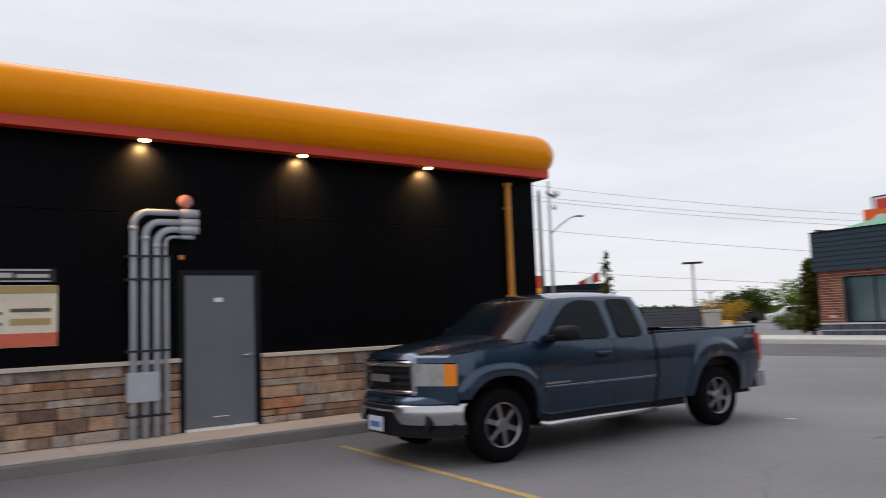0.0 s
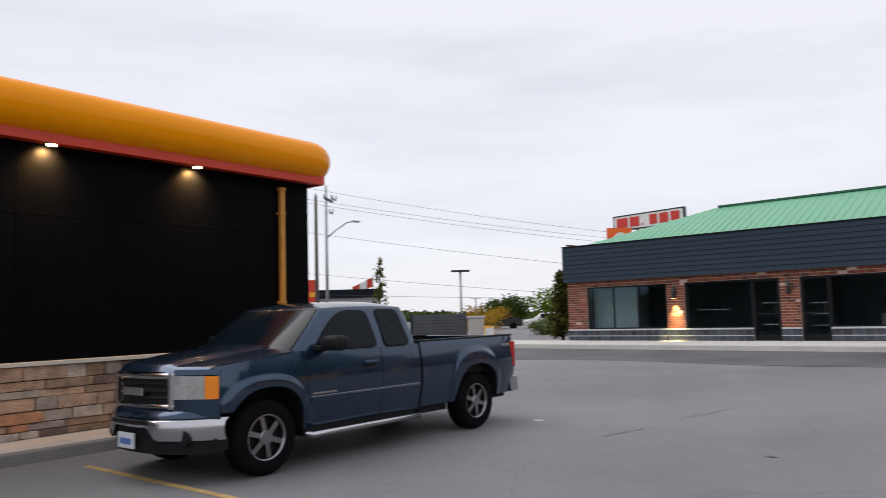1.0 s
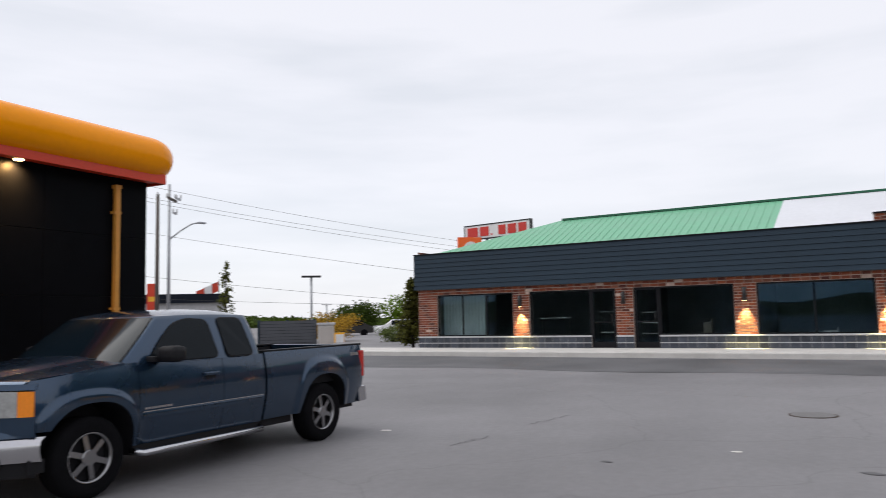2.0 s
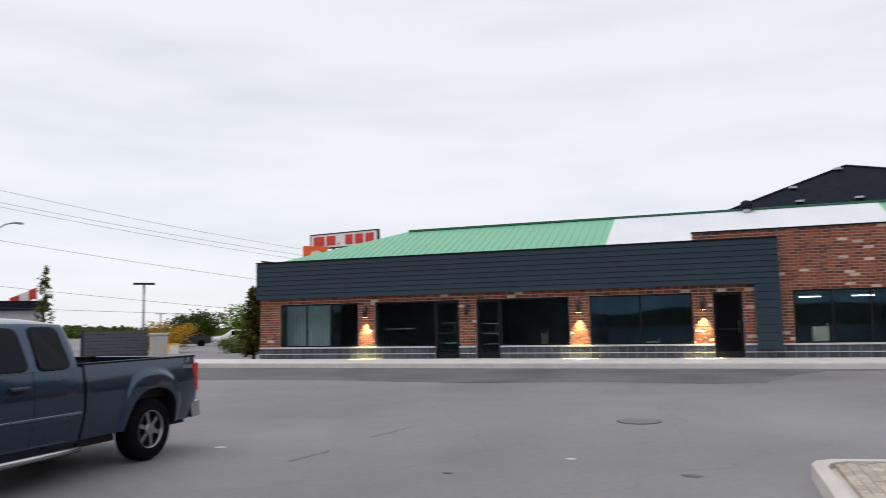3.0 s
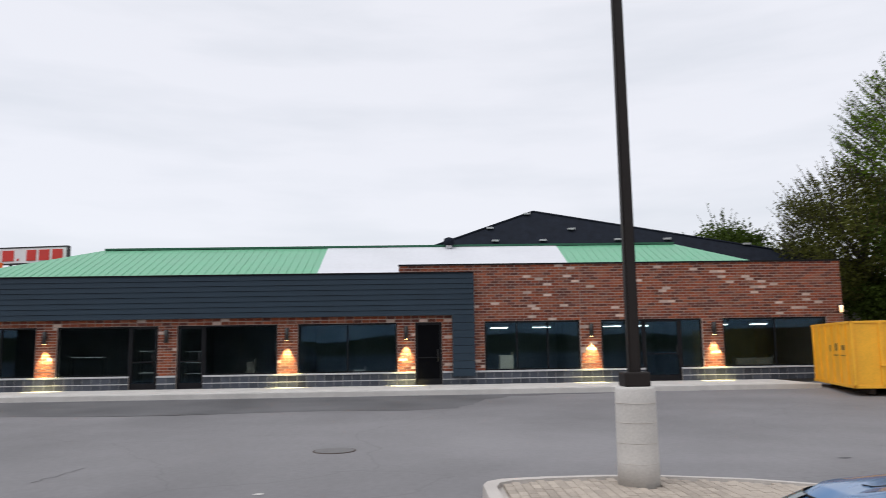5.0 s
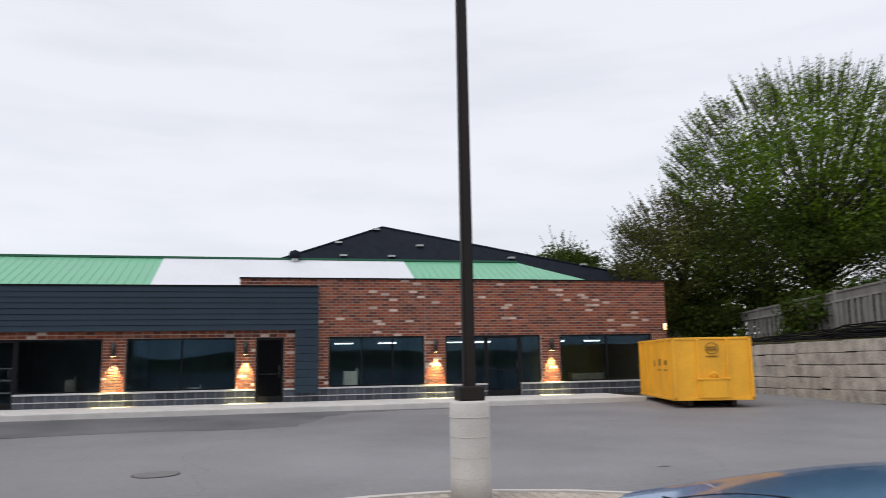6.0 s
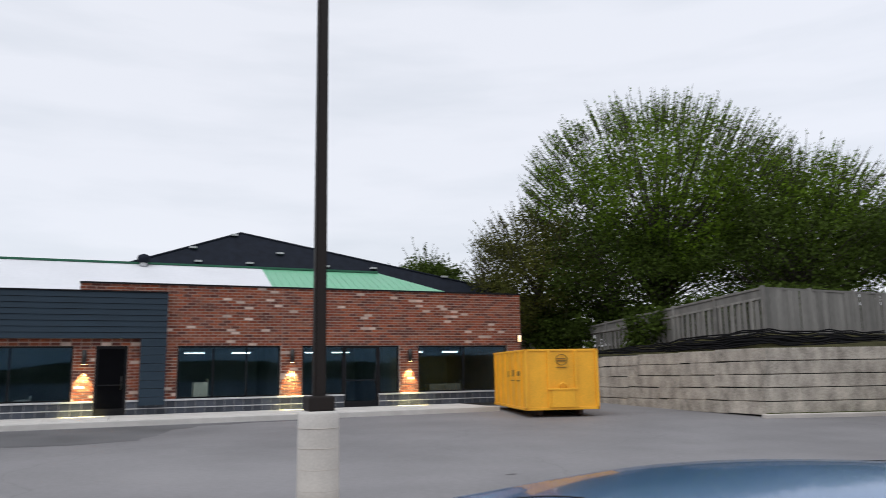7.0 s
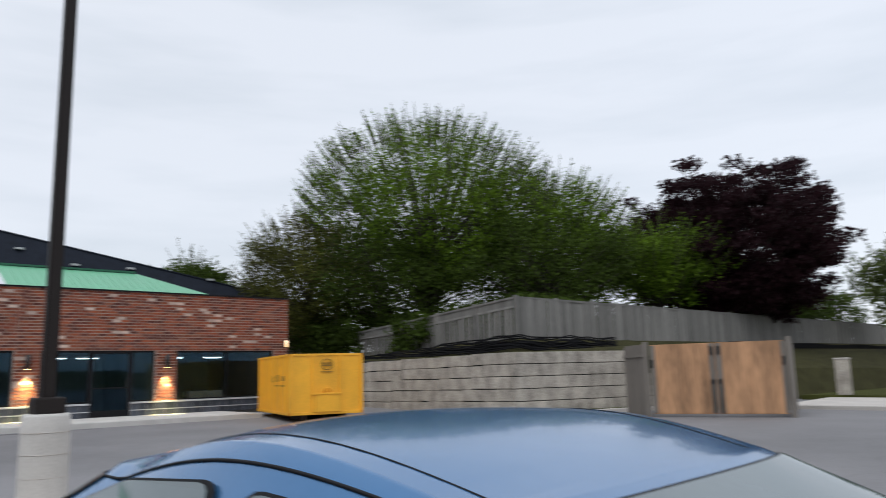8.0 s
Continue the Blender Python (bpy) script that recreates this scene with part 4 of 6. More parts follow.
def sedan(m):
    t = thing("sedan_car", m, "blue sedan car with a glossy roof, parked by the island", "car")
    HX, RXW, HZ = 0.90, 3.55, 0.315

    def y_side(x, z):
        y = 0.865 - 0.16 * max(0, z - 0.72) ** 1.5 - 0.10 * max(0, 0.42 - z)
        if x < 0.8:
            y -= 0.26 * ((0.8 - x) / 0.8) ** 2
        if x > 3.8:
            y -= 0.18 * ((x - 3.8) / 0.7) ** 2
        return y

    def z_low(x):
        z = 0.24
        for hx in (HX, RXW):
            d = abs(x - hx)
            if d < 0.36:
                z = max(z, HZ + math.sqrt(0.36 ** 2 - d * d))
        return z

    def z_top(x):
        if x < 1.25:
            return 0.66 + 0.27 * min(1, (x / 1.25)) ** 0.55
        if x > 3.95:
            return 1.03 - 0.05 * (x - 3.95)
        return 0.93 + 0.10 * (x - 1.25) / 2.7

    for side in (-1, 1):
        for nm, x0, x1, n in (("front_fender", 0.06, 1.33, 30), ("front_door", 1.338, 2.30, 10), ("rear_door", 2.308, 3.22, 20), ("rear_fender", 3.228, 4.46, 30)):
            bm = bmesh.new()
            sheet(bm, lambda x, v: (x, side * y_side(x, z_low(x) + (z_top(x) - z_low(x)) * v), z_low(x) + (z_top(x) - z_low(x)) * v), lin(x0, x1, n), lin(0, 1, 8))
            thicken(part(nm, bm, SEDAN_BLUE, t), 0.02)
        wheel(t, HX, side * 0.74, side, HZ, 0.20, 5, ALLOY)
        wheel(t, RXW, side * 0.74, side, HZ, 0.20, 5, ALLOY)
        bm = bmesh.new()
        bm_box(bm, 1.52, 1.68, side * 0.93 - 0.09, side * 0.93 + 0.09, 0.93, 1.05, bevel=0.035)
        part("door_mirror", bm, SEDAN_BLUE, t)
        bm = bmesh.new()
        bm_box(bm, 0.05, 0.30, side * 0.60 - 0.14, side * 0.60 + 0.10, 0.56, 0.68, bevel=0.03)
        part("headlight", bm, HEADLAMP, t)
        bm = bmesh.new()
        bm_box(bm, 4.30, 4.47, side * 0.60 - 0.12, side * 0.60 + 0.10, 0.72, 0.90, bevel=0.03)
        part("tail_light", bm, TAIL_RED, t)
    bm = bmesh.new()
    sheet(bm, lambda x, v: (x, v * y_side(x, 0.85), z_top(x) + 0.05 * (1 - v * v)), lin(0.06, 1.30, 12), lin(-1, 1, 12))
    thicken(part("hood", bm, SEDAN_BLUE, t), 0.02)
    bm = bmesh.new()
    sheet(bm, lambda x, v: (x, v * y_side(x, 0.95), z_top(x) + 0.03 * (1 - v * v)), lin(3.92, 4.46, 6), lin(-1, 1, 12))
    thicken(part("boot_lid", bm, SEDAN_BLUE, t), 0.02)
    for nm, x, s in (("front_bumper", 0.06, -1), ("rear_bumper", 4.46, 1)):
        bm = bmesh.new()
        sheet(bm, lambda y, v: (x + s * (0.10 - 0.16 * (y / 0.7) ** 2), y, 0.24 + 0.50 * v), lin(-0.64, 0.64, 12), lin(0, 1, 4))
        thicken(part(nm, bm, SEDAN_BLUE, t), 0.03 * s)
    bm = bmesh.new()
    bm_box(bm, 1.3, 3.9, -0.80, 0.80, 0.22, 0.90)
    bm_box(bm, 0.1, 4.4, -0.52, 0.52, 0.20, 0.62)
    part("underbody", bm, PLASTIC, t)

    def ring(k, v):
        xf, xr, yw, z = 1.265 + 0.868 * k, 3.367 + 0.90 * (1 - k) ** 1.2, 0.82 - 0.275 * k, 0.955 + 0.365 * k
        if v < 0.30:
            q = v / 0.30
            return xf + (0.13 - 0.09 * k) * q ** 2.6, yw * math.sin(q * math.pi / 2) if q < 1 else yw, z
        if v < 0.78:
            q = (v - 0.30) / 0.48
            x0, x1 = xf + 0.13 - 0.09 * k, xr - 0.25
            return x0 + (x1 - x0) * q, yw + 0.03 * math.sin(q * math.pi), z + 0.075 * k * math.sin(q * math.pi)
        q = (v - 0.78) / 0.22
        return xr - 0.25 * (1 - q) ** 2, yw * (1 - q ** 3), z

    VS = lin(0, 0.30, 10) + lin(0.30, 0.78, 12)[1:] + lin(0.78, 1, 8)[1:]
    top = (0.97, 0.92, 0.84, 0.72, 0.56, 0.38, 0.2, 0.0)
    bm = bmesh.new()
    for side in (-1, 1):
        g = [[bm.verts.new((ring(k, v)[0], side * ring(k, v)[1], ring(k, v)[2])) for v in VS] for k in lin(0, 1, 10)]
        for f in top:
            row = []
            for v in VS:
                x, y, z = ring(1, v)
                q = min(max((x - 2.133) / 1.234, 0), 1)
                mid = 1.32 + 0.075 * math.sin(q * math.pi)
                row.append(bm.verts.new((x, side * y * f, z * f * f + mid * (1 - f * f) + 0.024 * (1 - f ** 2.4) * (1 - abs(2 * q - 1) ** 3))))
            g.append(row)
        for a, b in zip(g, g[1:]):
            for j in range(len(VS) - 1):
                bm.faces.new((a[j], a[j + 1], b[j + 1], b[j])).smooth = True
    bmesh.ops.remove_doubles(bm, verts=bm.verts, dist=0.002)
    part("roof", bm, SEDAN_BLUE, t, "glossy blue roof")
    for nm, v0, v1, k0, k1, out in (("windscreen", 0.0, 0.27, 0.04, 0.96, -1), ("rear_window", 0.83, 1.0, 0.08, 0.93, 1)):
        vv = lin(v0, v1, 10)
        full = [(v, -1) for v in (reversed(vv) if out < 0 else vv)] + [(v, 1) for v in (vv if out < 0 else reversed(vv))]
        for grow, mat, off in ((0.008, PLASTIC, 0.003), (0.0, PALE_GLASS, 0.006)):
            bm = bmesh.new()
            def surf(k, i):
                v, s = full[int(i)]
                x, y, z = ring(k, v)
                return (x + out * off, s * y * 1.003, z + off * 0.7)
            sheet(bm, surf, lin(k0 - grow, k1 + grow, 8), range(len(full)))
            bmesh.ops.remove_doubles(bm, verts=bm.verts, dist=0.002)
            part(nm if not grow else "window_seal", bm, mat, t)
    def y_cab(x, z):
        k = min(max((z - 0.955) / 0.42, 0), 1)
        for _ in range(4):
            q = min(max((x - 1.395 - 0.778 * k) / (2.622 - 1.678 * k), 0), 1)
            k = min(max((z - 0.955) / (0.365 + 0.075 * math.sin(q * math.pi)), 0), 1)
        return 0.82 - 0.275 * k + 0.03 * math.sin(q * math.pi)
    for side in (-1, 1):
        for nm, pts in (("front_window", [(1.80, 1.0), (2.55, 1.005), (2.57, 1.325), (2.42, 1.315), (2.10, 1.19)]),
                        ("rear_side_window", [(2.65, 1.005), (3.50, 1.05), (3.52, 1.10), (3.24, 1.25), (3.05, 1.305), (2.67, 1.33)])):
            poly = rounded(pts, 0.05)
            for grow, mat, off, nn in ((1.03, PLASTIC, 0.006, "window_seal"), (1.0, PALE_GLASS, 0.011, nm)):
                bm = bmesh.new()
                c = sum((Vector(p) for p in poly), Vector((0, 0))) / len(poly)
                fan(bm, [(p[0], side * (y_cab(p[0], p[1]) + off), p[1]) for p in [c + (Vector(p) - c) * grow for p in poly]])
                thicken(part(nn, bm, mat, t), 0.004)
        pts = []
        for v in lin(0.28, 0.80, 26):
            x, y, z = ring(1.0, v)
            q, f = min(max((x - 2.133) / 1.234, 0), 1), 0.86
            mid = 1.32 + 0.075 * math.sin(q * math.pi)
            pts.append((x, side * y * f, z * f * f + mid * (1 - f * f) + 0.024 * (1 - f ** 2.4) * (1 - abs(2 * q - 1) ** 3)))
        tube_part("roof_ditch", pts, 0.0018, PLASTIC, t, seg=6)
        pts = []
        for v in lin(0.27, 0.83, 28):
            x, y, z = ring(0.93, v)
            pts.append((x, side * (y + 0.001), z + 0.001))
        tube_part("door_frame_seal", pts, 0.0032, PLASTIC, t, seg=6)
    return t


PALE_GLASS = material("car_glass", (0.10, 0.13, 0.14), 0.04, vary=0.05, bump=0.0, spec=0.9)
SEDAN = sedan(pose(-1.29, -2.216, 0, 0, 0, 6.0) @ Matrix.Diagonal((0.99, 0.93, 1, 1)))

# ---- on the dark wall ----
door = place(new("door_service"), WALL)
tagged(door, "grey painted steel service door with a lever handle", "door", kind="structure")
bm = bmesh.new()
for s in ((1.56, 1.64, 0.15, 2.36), (2.64, 2.72, 0.15, 2.36), (1.64, 2.64, 2.29, 2.36)):
    bm_box(bm, s[0], s[1], -0.035, 0.05, s[2], s[3])
part("door_frame", bm, FRAME_BLACK, door)
box_part("door_leaf", 1.645, 2.635, -0.025, 0.02, 0.185, 2.285, DOOR_GREY, door, bevel=0.004)
box_part("threshold", 1.64, 2.64, -0.09, 0.03, 0.15, 0.182, WHITE, door)
tube_part("door_handle", [(2.555, -0.03, 1.15), (2.555, -0.08, 1.15), (2.45, -0.085, 1.15)], 0.013, STEEL, door, seg=8)
tube_part("lock_rose", [(2.555, -0.027, 1.15), (2.555, -0.04, 1.15)], 0.035, STEEL, door, seg=14)
box_part("door_label", 2.05, 2.17, -0.031, -0.026, 1.91, 1.97, WHITE, door, "small white door label")
box_part("kick_mark", 2.02, 2.24, -0.03, -0.026, 0.315, 0.325, WHITE, door)

conduit = thing("electrical_conduits", WALL, "grey electrical conduits bent into the wall above a junction box", "conduit")
for s, z, r in ((0.95, 3.13, 0.045), (1.10, 3.00, 0.045), (1.245, 2.90, 0.045), (1.36, 2.80, 0.022)):
    b = 0.20 if r > 0.03 else 0.10
    pts = [(s, -0.14, 0.14), (s, -0.14, z - b)] + [(s + b * (1 - math.cos(q)), -0.14, z - b + b * math.sin(q)) for q in (math.pi / 2 * k / 6 for k in range(1, 7))]
    pts += [(1.56, -0.14, z)]
    tube_part("conduit", pts, r, CONDUIT, conduit)
    tube_part("coupling", [(1.56, -0.14, z), (1.80 if r > 0.03 else 1.74, -0.14, z)], r * 1.35, CONDUIT, conduit)
    tube_part("elbow_back", [(1.72, -0.14, z), (1.72, 0.02, z)], r, CONDUIT, conduit)
    tube_part("collar", [(s, -0.14, z - b - 0.06), (s, -0.14, z - b)], r * 1.15, CONDUIT, conduit)
for z in (0.44, 1.28, 2.22, 2.53):
    box_part("strut", 0.86, 1.42, -0.09, 0.0 if z > 1.16 else -0.04, z - 0.02, z + 0.02, BLACK_METAL, conduit)
    box_part("strap", 0.86, 1.42, -0.196, -0.188, z - 0.014, z + 0.014, BLACK_METAL, conduit)
box_part("junction_box", 0.86, 1.24, -0.25, -0.085, 0.64, 1.0, CONDUIT, conduit, "grey junction box", bevel=0.012)
box_part("box_lid", 0.85, 1.25, -0.262, -0.25, 0.63, 1.01, CONDUIT, conduit, bevel=0.006)
box_part("cable_tray", 1.345, 1.41, -0.12, -0.045, 0.15, 2.55, CONDUIT, conduit, bevel=0.004)

alarm = thing("alarm_bell", WALL @ pose(1.66, 0, 3.31), "round pale red alarm bell on the dark wall", "alarm")
bm = bmesh.new()
bm_tube(bm, [(0, 0, 0), (0, -0.05, 0), (0, -0.09, 0), (0, -0.105, 0)], [0.10, 0.10, 0.075, 0.02], 20)
part("dome", bm, material("faded_red", (0.55, 0.22, 0.19), 0.5, vary=0.15, bump=0.05), alarm)
tube_part("stem", [(0, 0.0, -0.02), (0, -0.03, -0.11)], 0.02, RED, alarm)
sens = thing("wall_sensor", WALL @ pose(1.60, 0, 2.53), "small amber wall sensor", "sensor")
box_part("case", -0.035, 0.035, -0.05, 0.0, -0.035, 0.035, material("amber_case", (0.28, 0.13, 0.04), 0.5, bump=0.05), sens, bevel=0.01)
box_part("lens", -0.02, 0.02, -0.056, -0.05, -0.02, 0.012, AMBER, sens)

pipe = thing("downpipe", WALL @ pose(7.47, 0, 0), "ochre yellow downpipe on the dark wall", "pipe")
box_part("pipe_run", -0.045, 0.045, -0.10, -0.02, 1.16, 3.98, YELLOW_PIPE, pipe, bevel=0.012)
box_part("clamp", -0.075, 0.055, -0.105, 0.0, 3.50, 3.54, YELLOW_PIPE, pipe)
box_part("clamp", -0.075, 0.055, -0.105, 0.0, 1.90, 1.94, YELLOW_PIPE, pipe)
box_part("collar", -0.06, 0.06, -0.11, 0.0, 3.93, 3.99, YELLOW_PIPE, pipe, bevel=0.008)

poster = thing("menu_poster", WALL @ pose(-0.75, 0, 1.4), "printed poster panel with pale shapes and a red foot band", "poster")
CREAM, OCHRE, ROSE, BROWN = (material(n, c, 0.5, vary=0.12, scale=5, fine=30, bump=0.0) for n, c in (("poster_cream", (0.72, 0.66, 0.53)), ("poster_ochre", (0.42, 0.31, 0.12)), ("poster_red", (0.62, 0.13, 0.07)), ("poster_brown", (0.10, 0.085, 0.07))))
box_part("board", -0.85, 0.82, -0.03, -0.002, 0.0, 0.76, CREAM, poster, bevel=0.004)
box_part("foot_band", -0.85, 0.82, -0.034, -0.03, 0.005, 0.17, ROSE, poster)
for x0, x1, z0, z1, mt in ((-0.8, 0.81, 0.66, 0.755, OCHRE), (0.3, 0.75, 0.43, 0.475, BROWN), (0.3, 0.75, 0.27, 0.35, OCHRE), (-0.1, 0.22, 0.40, 0.44, BROWN), (-0.1, 0.22, 0.27, 0.31, BROWN), (-0.7, 0.1, 0.2, 0.24, OCHRE), (-0.7, -0.2, 0.5, 0.6, OCHRE)):
    box_part("printed_bar", x0, x1, -0.034, -0.03, z0, z1, mt, poster)
head = thing("poster_heading", WALL @ pose(-0.75, 0, 2.2), "dark heading strip with pale bars above the poster", "sign")
box_part("strip", -0.85, 0.80, -0.02, -0.002, 0.0, 0.17, JOINT_DARK, head)
for z0, z1, x0, x1 in ((0.005, 0.02, -0.8, 0.74), (0.14, 0.16, -0.8, 0.74), (0.055, 0.115, -0.7, 0.05), (0.055, 0.115, 0.09, 0.32), (0.055, 0.10, 0.36, 0.72)):
    box_part("bar", x0, x1, -0.024, -0.02, z0, z1, PALE_STRIP, head)

for s in (1.09, 3.38, 5.67):
    dl = thing("downlight", WALL @ pose(s, -0.16, 4.13), "lit round soffit downlight", "ceiling lamp", "soffit downlights")
    tube_part("trim_ring", [(0, 0, 0.0), (0, 0, -0.025)], 0.085, BLACK_METAL, dl, seg=20)
    tube_part("lens", [(0, 0, -0.025), (0, 0, -0.045)], 0.065, WARM_LAMP, dl, seg=20)
    lamp = new("downlight_light", bpy.data.lights.new("downlight_light", "SPOT"))
    lamp.data.energy, lamp.data.color, lamp.data.spot_size, lamp.data.spot_blend, lamp.data.shadow_soft_size = 260, (1.0, 0.54, 0.18), radians(130), 1.0, 0.05
    lamp.matrix_world = WALL @ look((s, -0.14, 4.07), (s, 0.10, 3.80))

# ---- markings and small things on the ground ----
bm = bmesh.new()
bm_box(bm, -0.04, 0.04, -4.3, 0, 0.001, 0.006)
tagged(place(part("bay_line", bm, PAINT_YELLOW), pose(3.20, 8.75, 0, 0, 0, 3.5)), "worn yellow parking bay line", "marking", kind="structure")

mh = thing("manhole_cover", pose(12.72, 1.05, 0.0), "dark round iron manhole cover in the asphalt", "manhole")
tube_part("rim", [(0, 0, -0.02), (0, 0, 0.008)], 0.355, RUST, mh, seg=36)
tube_part("lid", [(0, 0, 0.0), (0, 0, 0.013)], 0.325, material("iron_lid", (0.13, 0.125, 0.125), 0.7, vary=0.25, scale=8, fine=40, bump=0.4), mh, seg=36)
for x, y, r, mt in ((9.08, 1.53, 0.05, CONCRETE_PALE), (8.40, 0.12, 0.075, ASPHALT_NEW), (7.9, 2.7, 0.05, ASPHALT_NEW), (8.85, 6.4, 0.07, CONCRETE_PALE), (10.9, -6.5, 0.06, ASPHALT_NEW)):
    patch = bmesh.new()
    ring_ = [patch.verts.new((x + r * random.uniform(.6, 1.2) * math.cos(q), y + r * 1.6 * random.uniform(.6, 1.2) * math.sin(q), 0.005)) for q in (2 * math.pi * k / 9 for k in range(9))]
    c = patch.verts.new((x, y, 0.010))
    for k in range(9):
        patch.faces.new((ring_[k], ring_[(k + 1) % 9], c))
    tagged(part("litter_scrap" if mt is CONCRETE_PALE else "tar_spot", patch, mt), "flat scrap lying on the asphalt" if mt is CONCRETE_PALE else "dark tar spot on the asphalt", "litter" if mt is CONCRETE_PALE else "stain")

def crack(pts, w):
    bm = bmesh.new()
    prev = None
    for i, (x, y) in enumerate(pts):
        a, b = bm.verts.new((x, y - w * (0.5 + 0.5 * (i % 2)), 0.004)), bm.verts.new((x, y + w, 0.004))
        if prev:
            bm.faces.new((prev[0], a, b, prev[1]))
        prev = (a, b)
    tagged(part("asphalt_crack", bm, ASPHALT_NEW), "thin dark crack in the asphalt", "crack", kind="structure")


CR = random.Random(11)
for x0, y0, x1, y1 in ((8.1, 4.85, 9.0, 4.75), (10.2, 4.7, 11.4, 4.55)):
    n = 14
    crack([(x0 + (x1 - x0) * k / n + CR.uniform(-.02, .02), y0 + (y1 - y0) * k / n + CR.uniform(-.05, .05)) for k in range(n + 1)], 0.012)

# ---- island with the lamp post ----
ISLE = [(3.9, -1.08), (8.55, -1.06), (8.78, -1.12), (8.93, -1.30), (9.02, -1.8), (9.05, -2.5), (8.95, -3.2), (8.62, -4.1), (8.0, -5.05), (7.2, -5.8), (6.2, -6.3), (3.9, -6.5)]
inner = [(5.9 + (x - 5.9) * 0.95, -3.6 + (y + 3.6) * 0.94) for x, y in ISLE]
bm = bmesh.new()
o_lo, o_hi = [bm.verts.new((x, y, -0.02)) for x, y in ISLE], [bm.verts.new((5.9 + (x - 5.9) * 0.995, -3.6 + (y + 3.6) * 0.995, 0.15)) for x, y in ISLE]
i_hi, i_lo = [bm.verts.new((x, y, 0.155)) for x, y in inner], [bm.verts.new((x, y, 0.10)) for x, y in inner]
for i in range(len(ISLE)):
    j = (i + 1) % len(ISLE)
    for a, b in ((o_lo, o_hi), (o_hi, i_hi), (i_hi, i_lo)):
        bm.faces.new((a[i], a[j], b[j], b[i]))
bm.faces.new(i_lo)
island = tagged(part("island_kerb", bm, CONCRETE), "concrete kerb round a paved island", "kerb", kind="structure")


def inside(x, y, poly):
    odd = False
    for i in range(len(poly)):
        (x0, y0), (x1, y1) = poly[i - 1], poly[i]
        if (y0 > y) != (y1 > y) and x < (x1 - x0) * (y - y0) / (y1 - y0) + x0:
            odd = not odd
    return odd


paver_me = bmesh.new()
bm_box(paver_me, -0.097, 0.097, -0.047, 0.047, -0.05, 0, bevel=0.006)
paver_me = mesh("paver", paver_me, PAVER)
rest = bmesh.new()
count = 0
for i in range(26):
    for j in range(55):
        x, y = 4.1 + i * 0.20 + (0.10 if j % 2 else 0), -1.15 - j * 0.10
        if not all(inside(x + a, y + b, inner) for a in (-.1, .1) for b in (-.05, .05)):
            continue
        if math.hypot(x - 8.42, y + 2.79) < 0.24:
            continue
        z = 0.148 + RNG.uniform(-.002, .002)
        if x > 7.1 and y > -3.6 and count < 300:
            ob = part("paver", paver_me, None, island)
            ob.location = (x, y, z)
            count += 1
        else:
            bm_box(rest, x - .097, x + .097, y - .047, y + .047, z - .05, z)
rest_ob = part("pavers", rest, PAVER, island)
rest_ob["kind"] = "stuff"

post = thing("lamp_post", pose(8.42, -2.79, 0.10), "dark brown steel lamp post on a round concrete base", "lamp post")
bm = bmesh.new()
bm_tube(bm, [(0, 0, 0), (0, 0, 0.3), (0, 0, 0.6), (0, 0, 0.9), (0, 0, 1.08), (0, 0, 1.11)], [0.230, 0.228, 0.226, 0.224, 0.222, 0.208], 32)
part("concrete_base", bm, CONCRETE_PALE, post, "round pale concrete base")
for z in (0.28, 0.5, 0.72, 0.93):
    tube_part("form_line", [(0, 0, z), (0, 0, z + 0.006)], 0.2285, CONCRETE, post, seg=32)
box_part("base_cover", -0.145, 0.145, -0.145, 0.145, 1.11, 1.27, BROWN_POLE, post, bevel=0.02)
bm = bmesh.new()
vs = bm_box(bm, -0.066, 0.066, -0.066, 0.066, 1.27, 9.2)
for v in vs:
    if v.co.z > 5:
        v.co.x *= 0.8
        v.co.y *= 0.8
bmesh.ops.bevel(bm, geom=[e for e in bm.edges if abs(e.verts[0].co.z - e.verts[1].co.z) > 1], offset=0.018, segments=2, affect="EDGES")
part("pole", bm, BROWN_POLE, post)

# ---- roll-off bin ----
rbin = thing("roll_off_bin", pose(21.32, -12.75, ground_z(21.32), 0, 0, -15.4), "tall yellow steel roll-off waste bin on skids", "waste bin")
BL, BW, B0, B1 = 4.76, 2.44, 0.24, 2.14
box_part("floor_plate", 0.08, BL - 0.05, -BW + 0.08, -0.08, B0, B0 + 0.05, BIN_YELLOW, rbin)
for nm, x0, x1, y0, y1 in (("end_panel", 0.03, 0.08, -BW + 0.03, -0.03), ("door_panel", BL - 0.05, BL, -BW + 0.03, -0.03), ("side_panel", 0.08, BL - 0.05, -0.08, -0.03), ("side_panel", 0.08, BL - 0.05, -BW + 0.03, -BW + 0.08)):
    box_part(nm, x0, x1, y0, y1, B0, B1 - 0.05, BIN_YELLOW, rbin)
bm = bmesh.new()
for s in ((0.0, BL, -0.11, 0.0), (0.0, BL, -BW, -BW + 0.11), (0.0, 0.11, -BW, 0.0), (BL - 0.11, BL, -BW, 0.0)):
    bm_box(bm, s[0], s[1], s[2], s[3], B1 - 0.07, B1, bevel=0.012)
part("top_rim", bm, BIN_YELLOW, rbin)
bm = bmesh.new()
for s in ((0.0, BL, -0.09, 0.0), (0.0, BL, -BW, -BW + 0.09), (0.0, 0.09, -BW, 0.0)):
    bm_box(bm, s[0], s[1], s[2], s[3], B0 - 0.02, B0 + 0.07, bevel=0.01)
part("bottom_rail", bm, BIN_YELLOW, rbin)
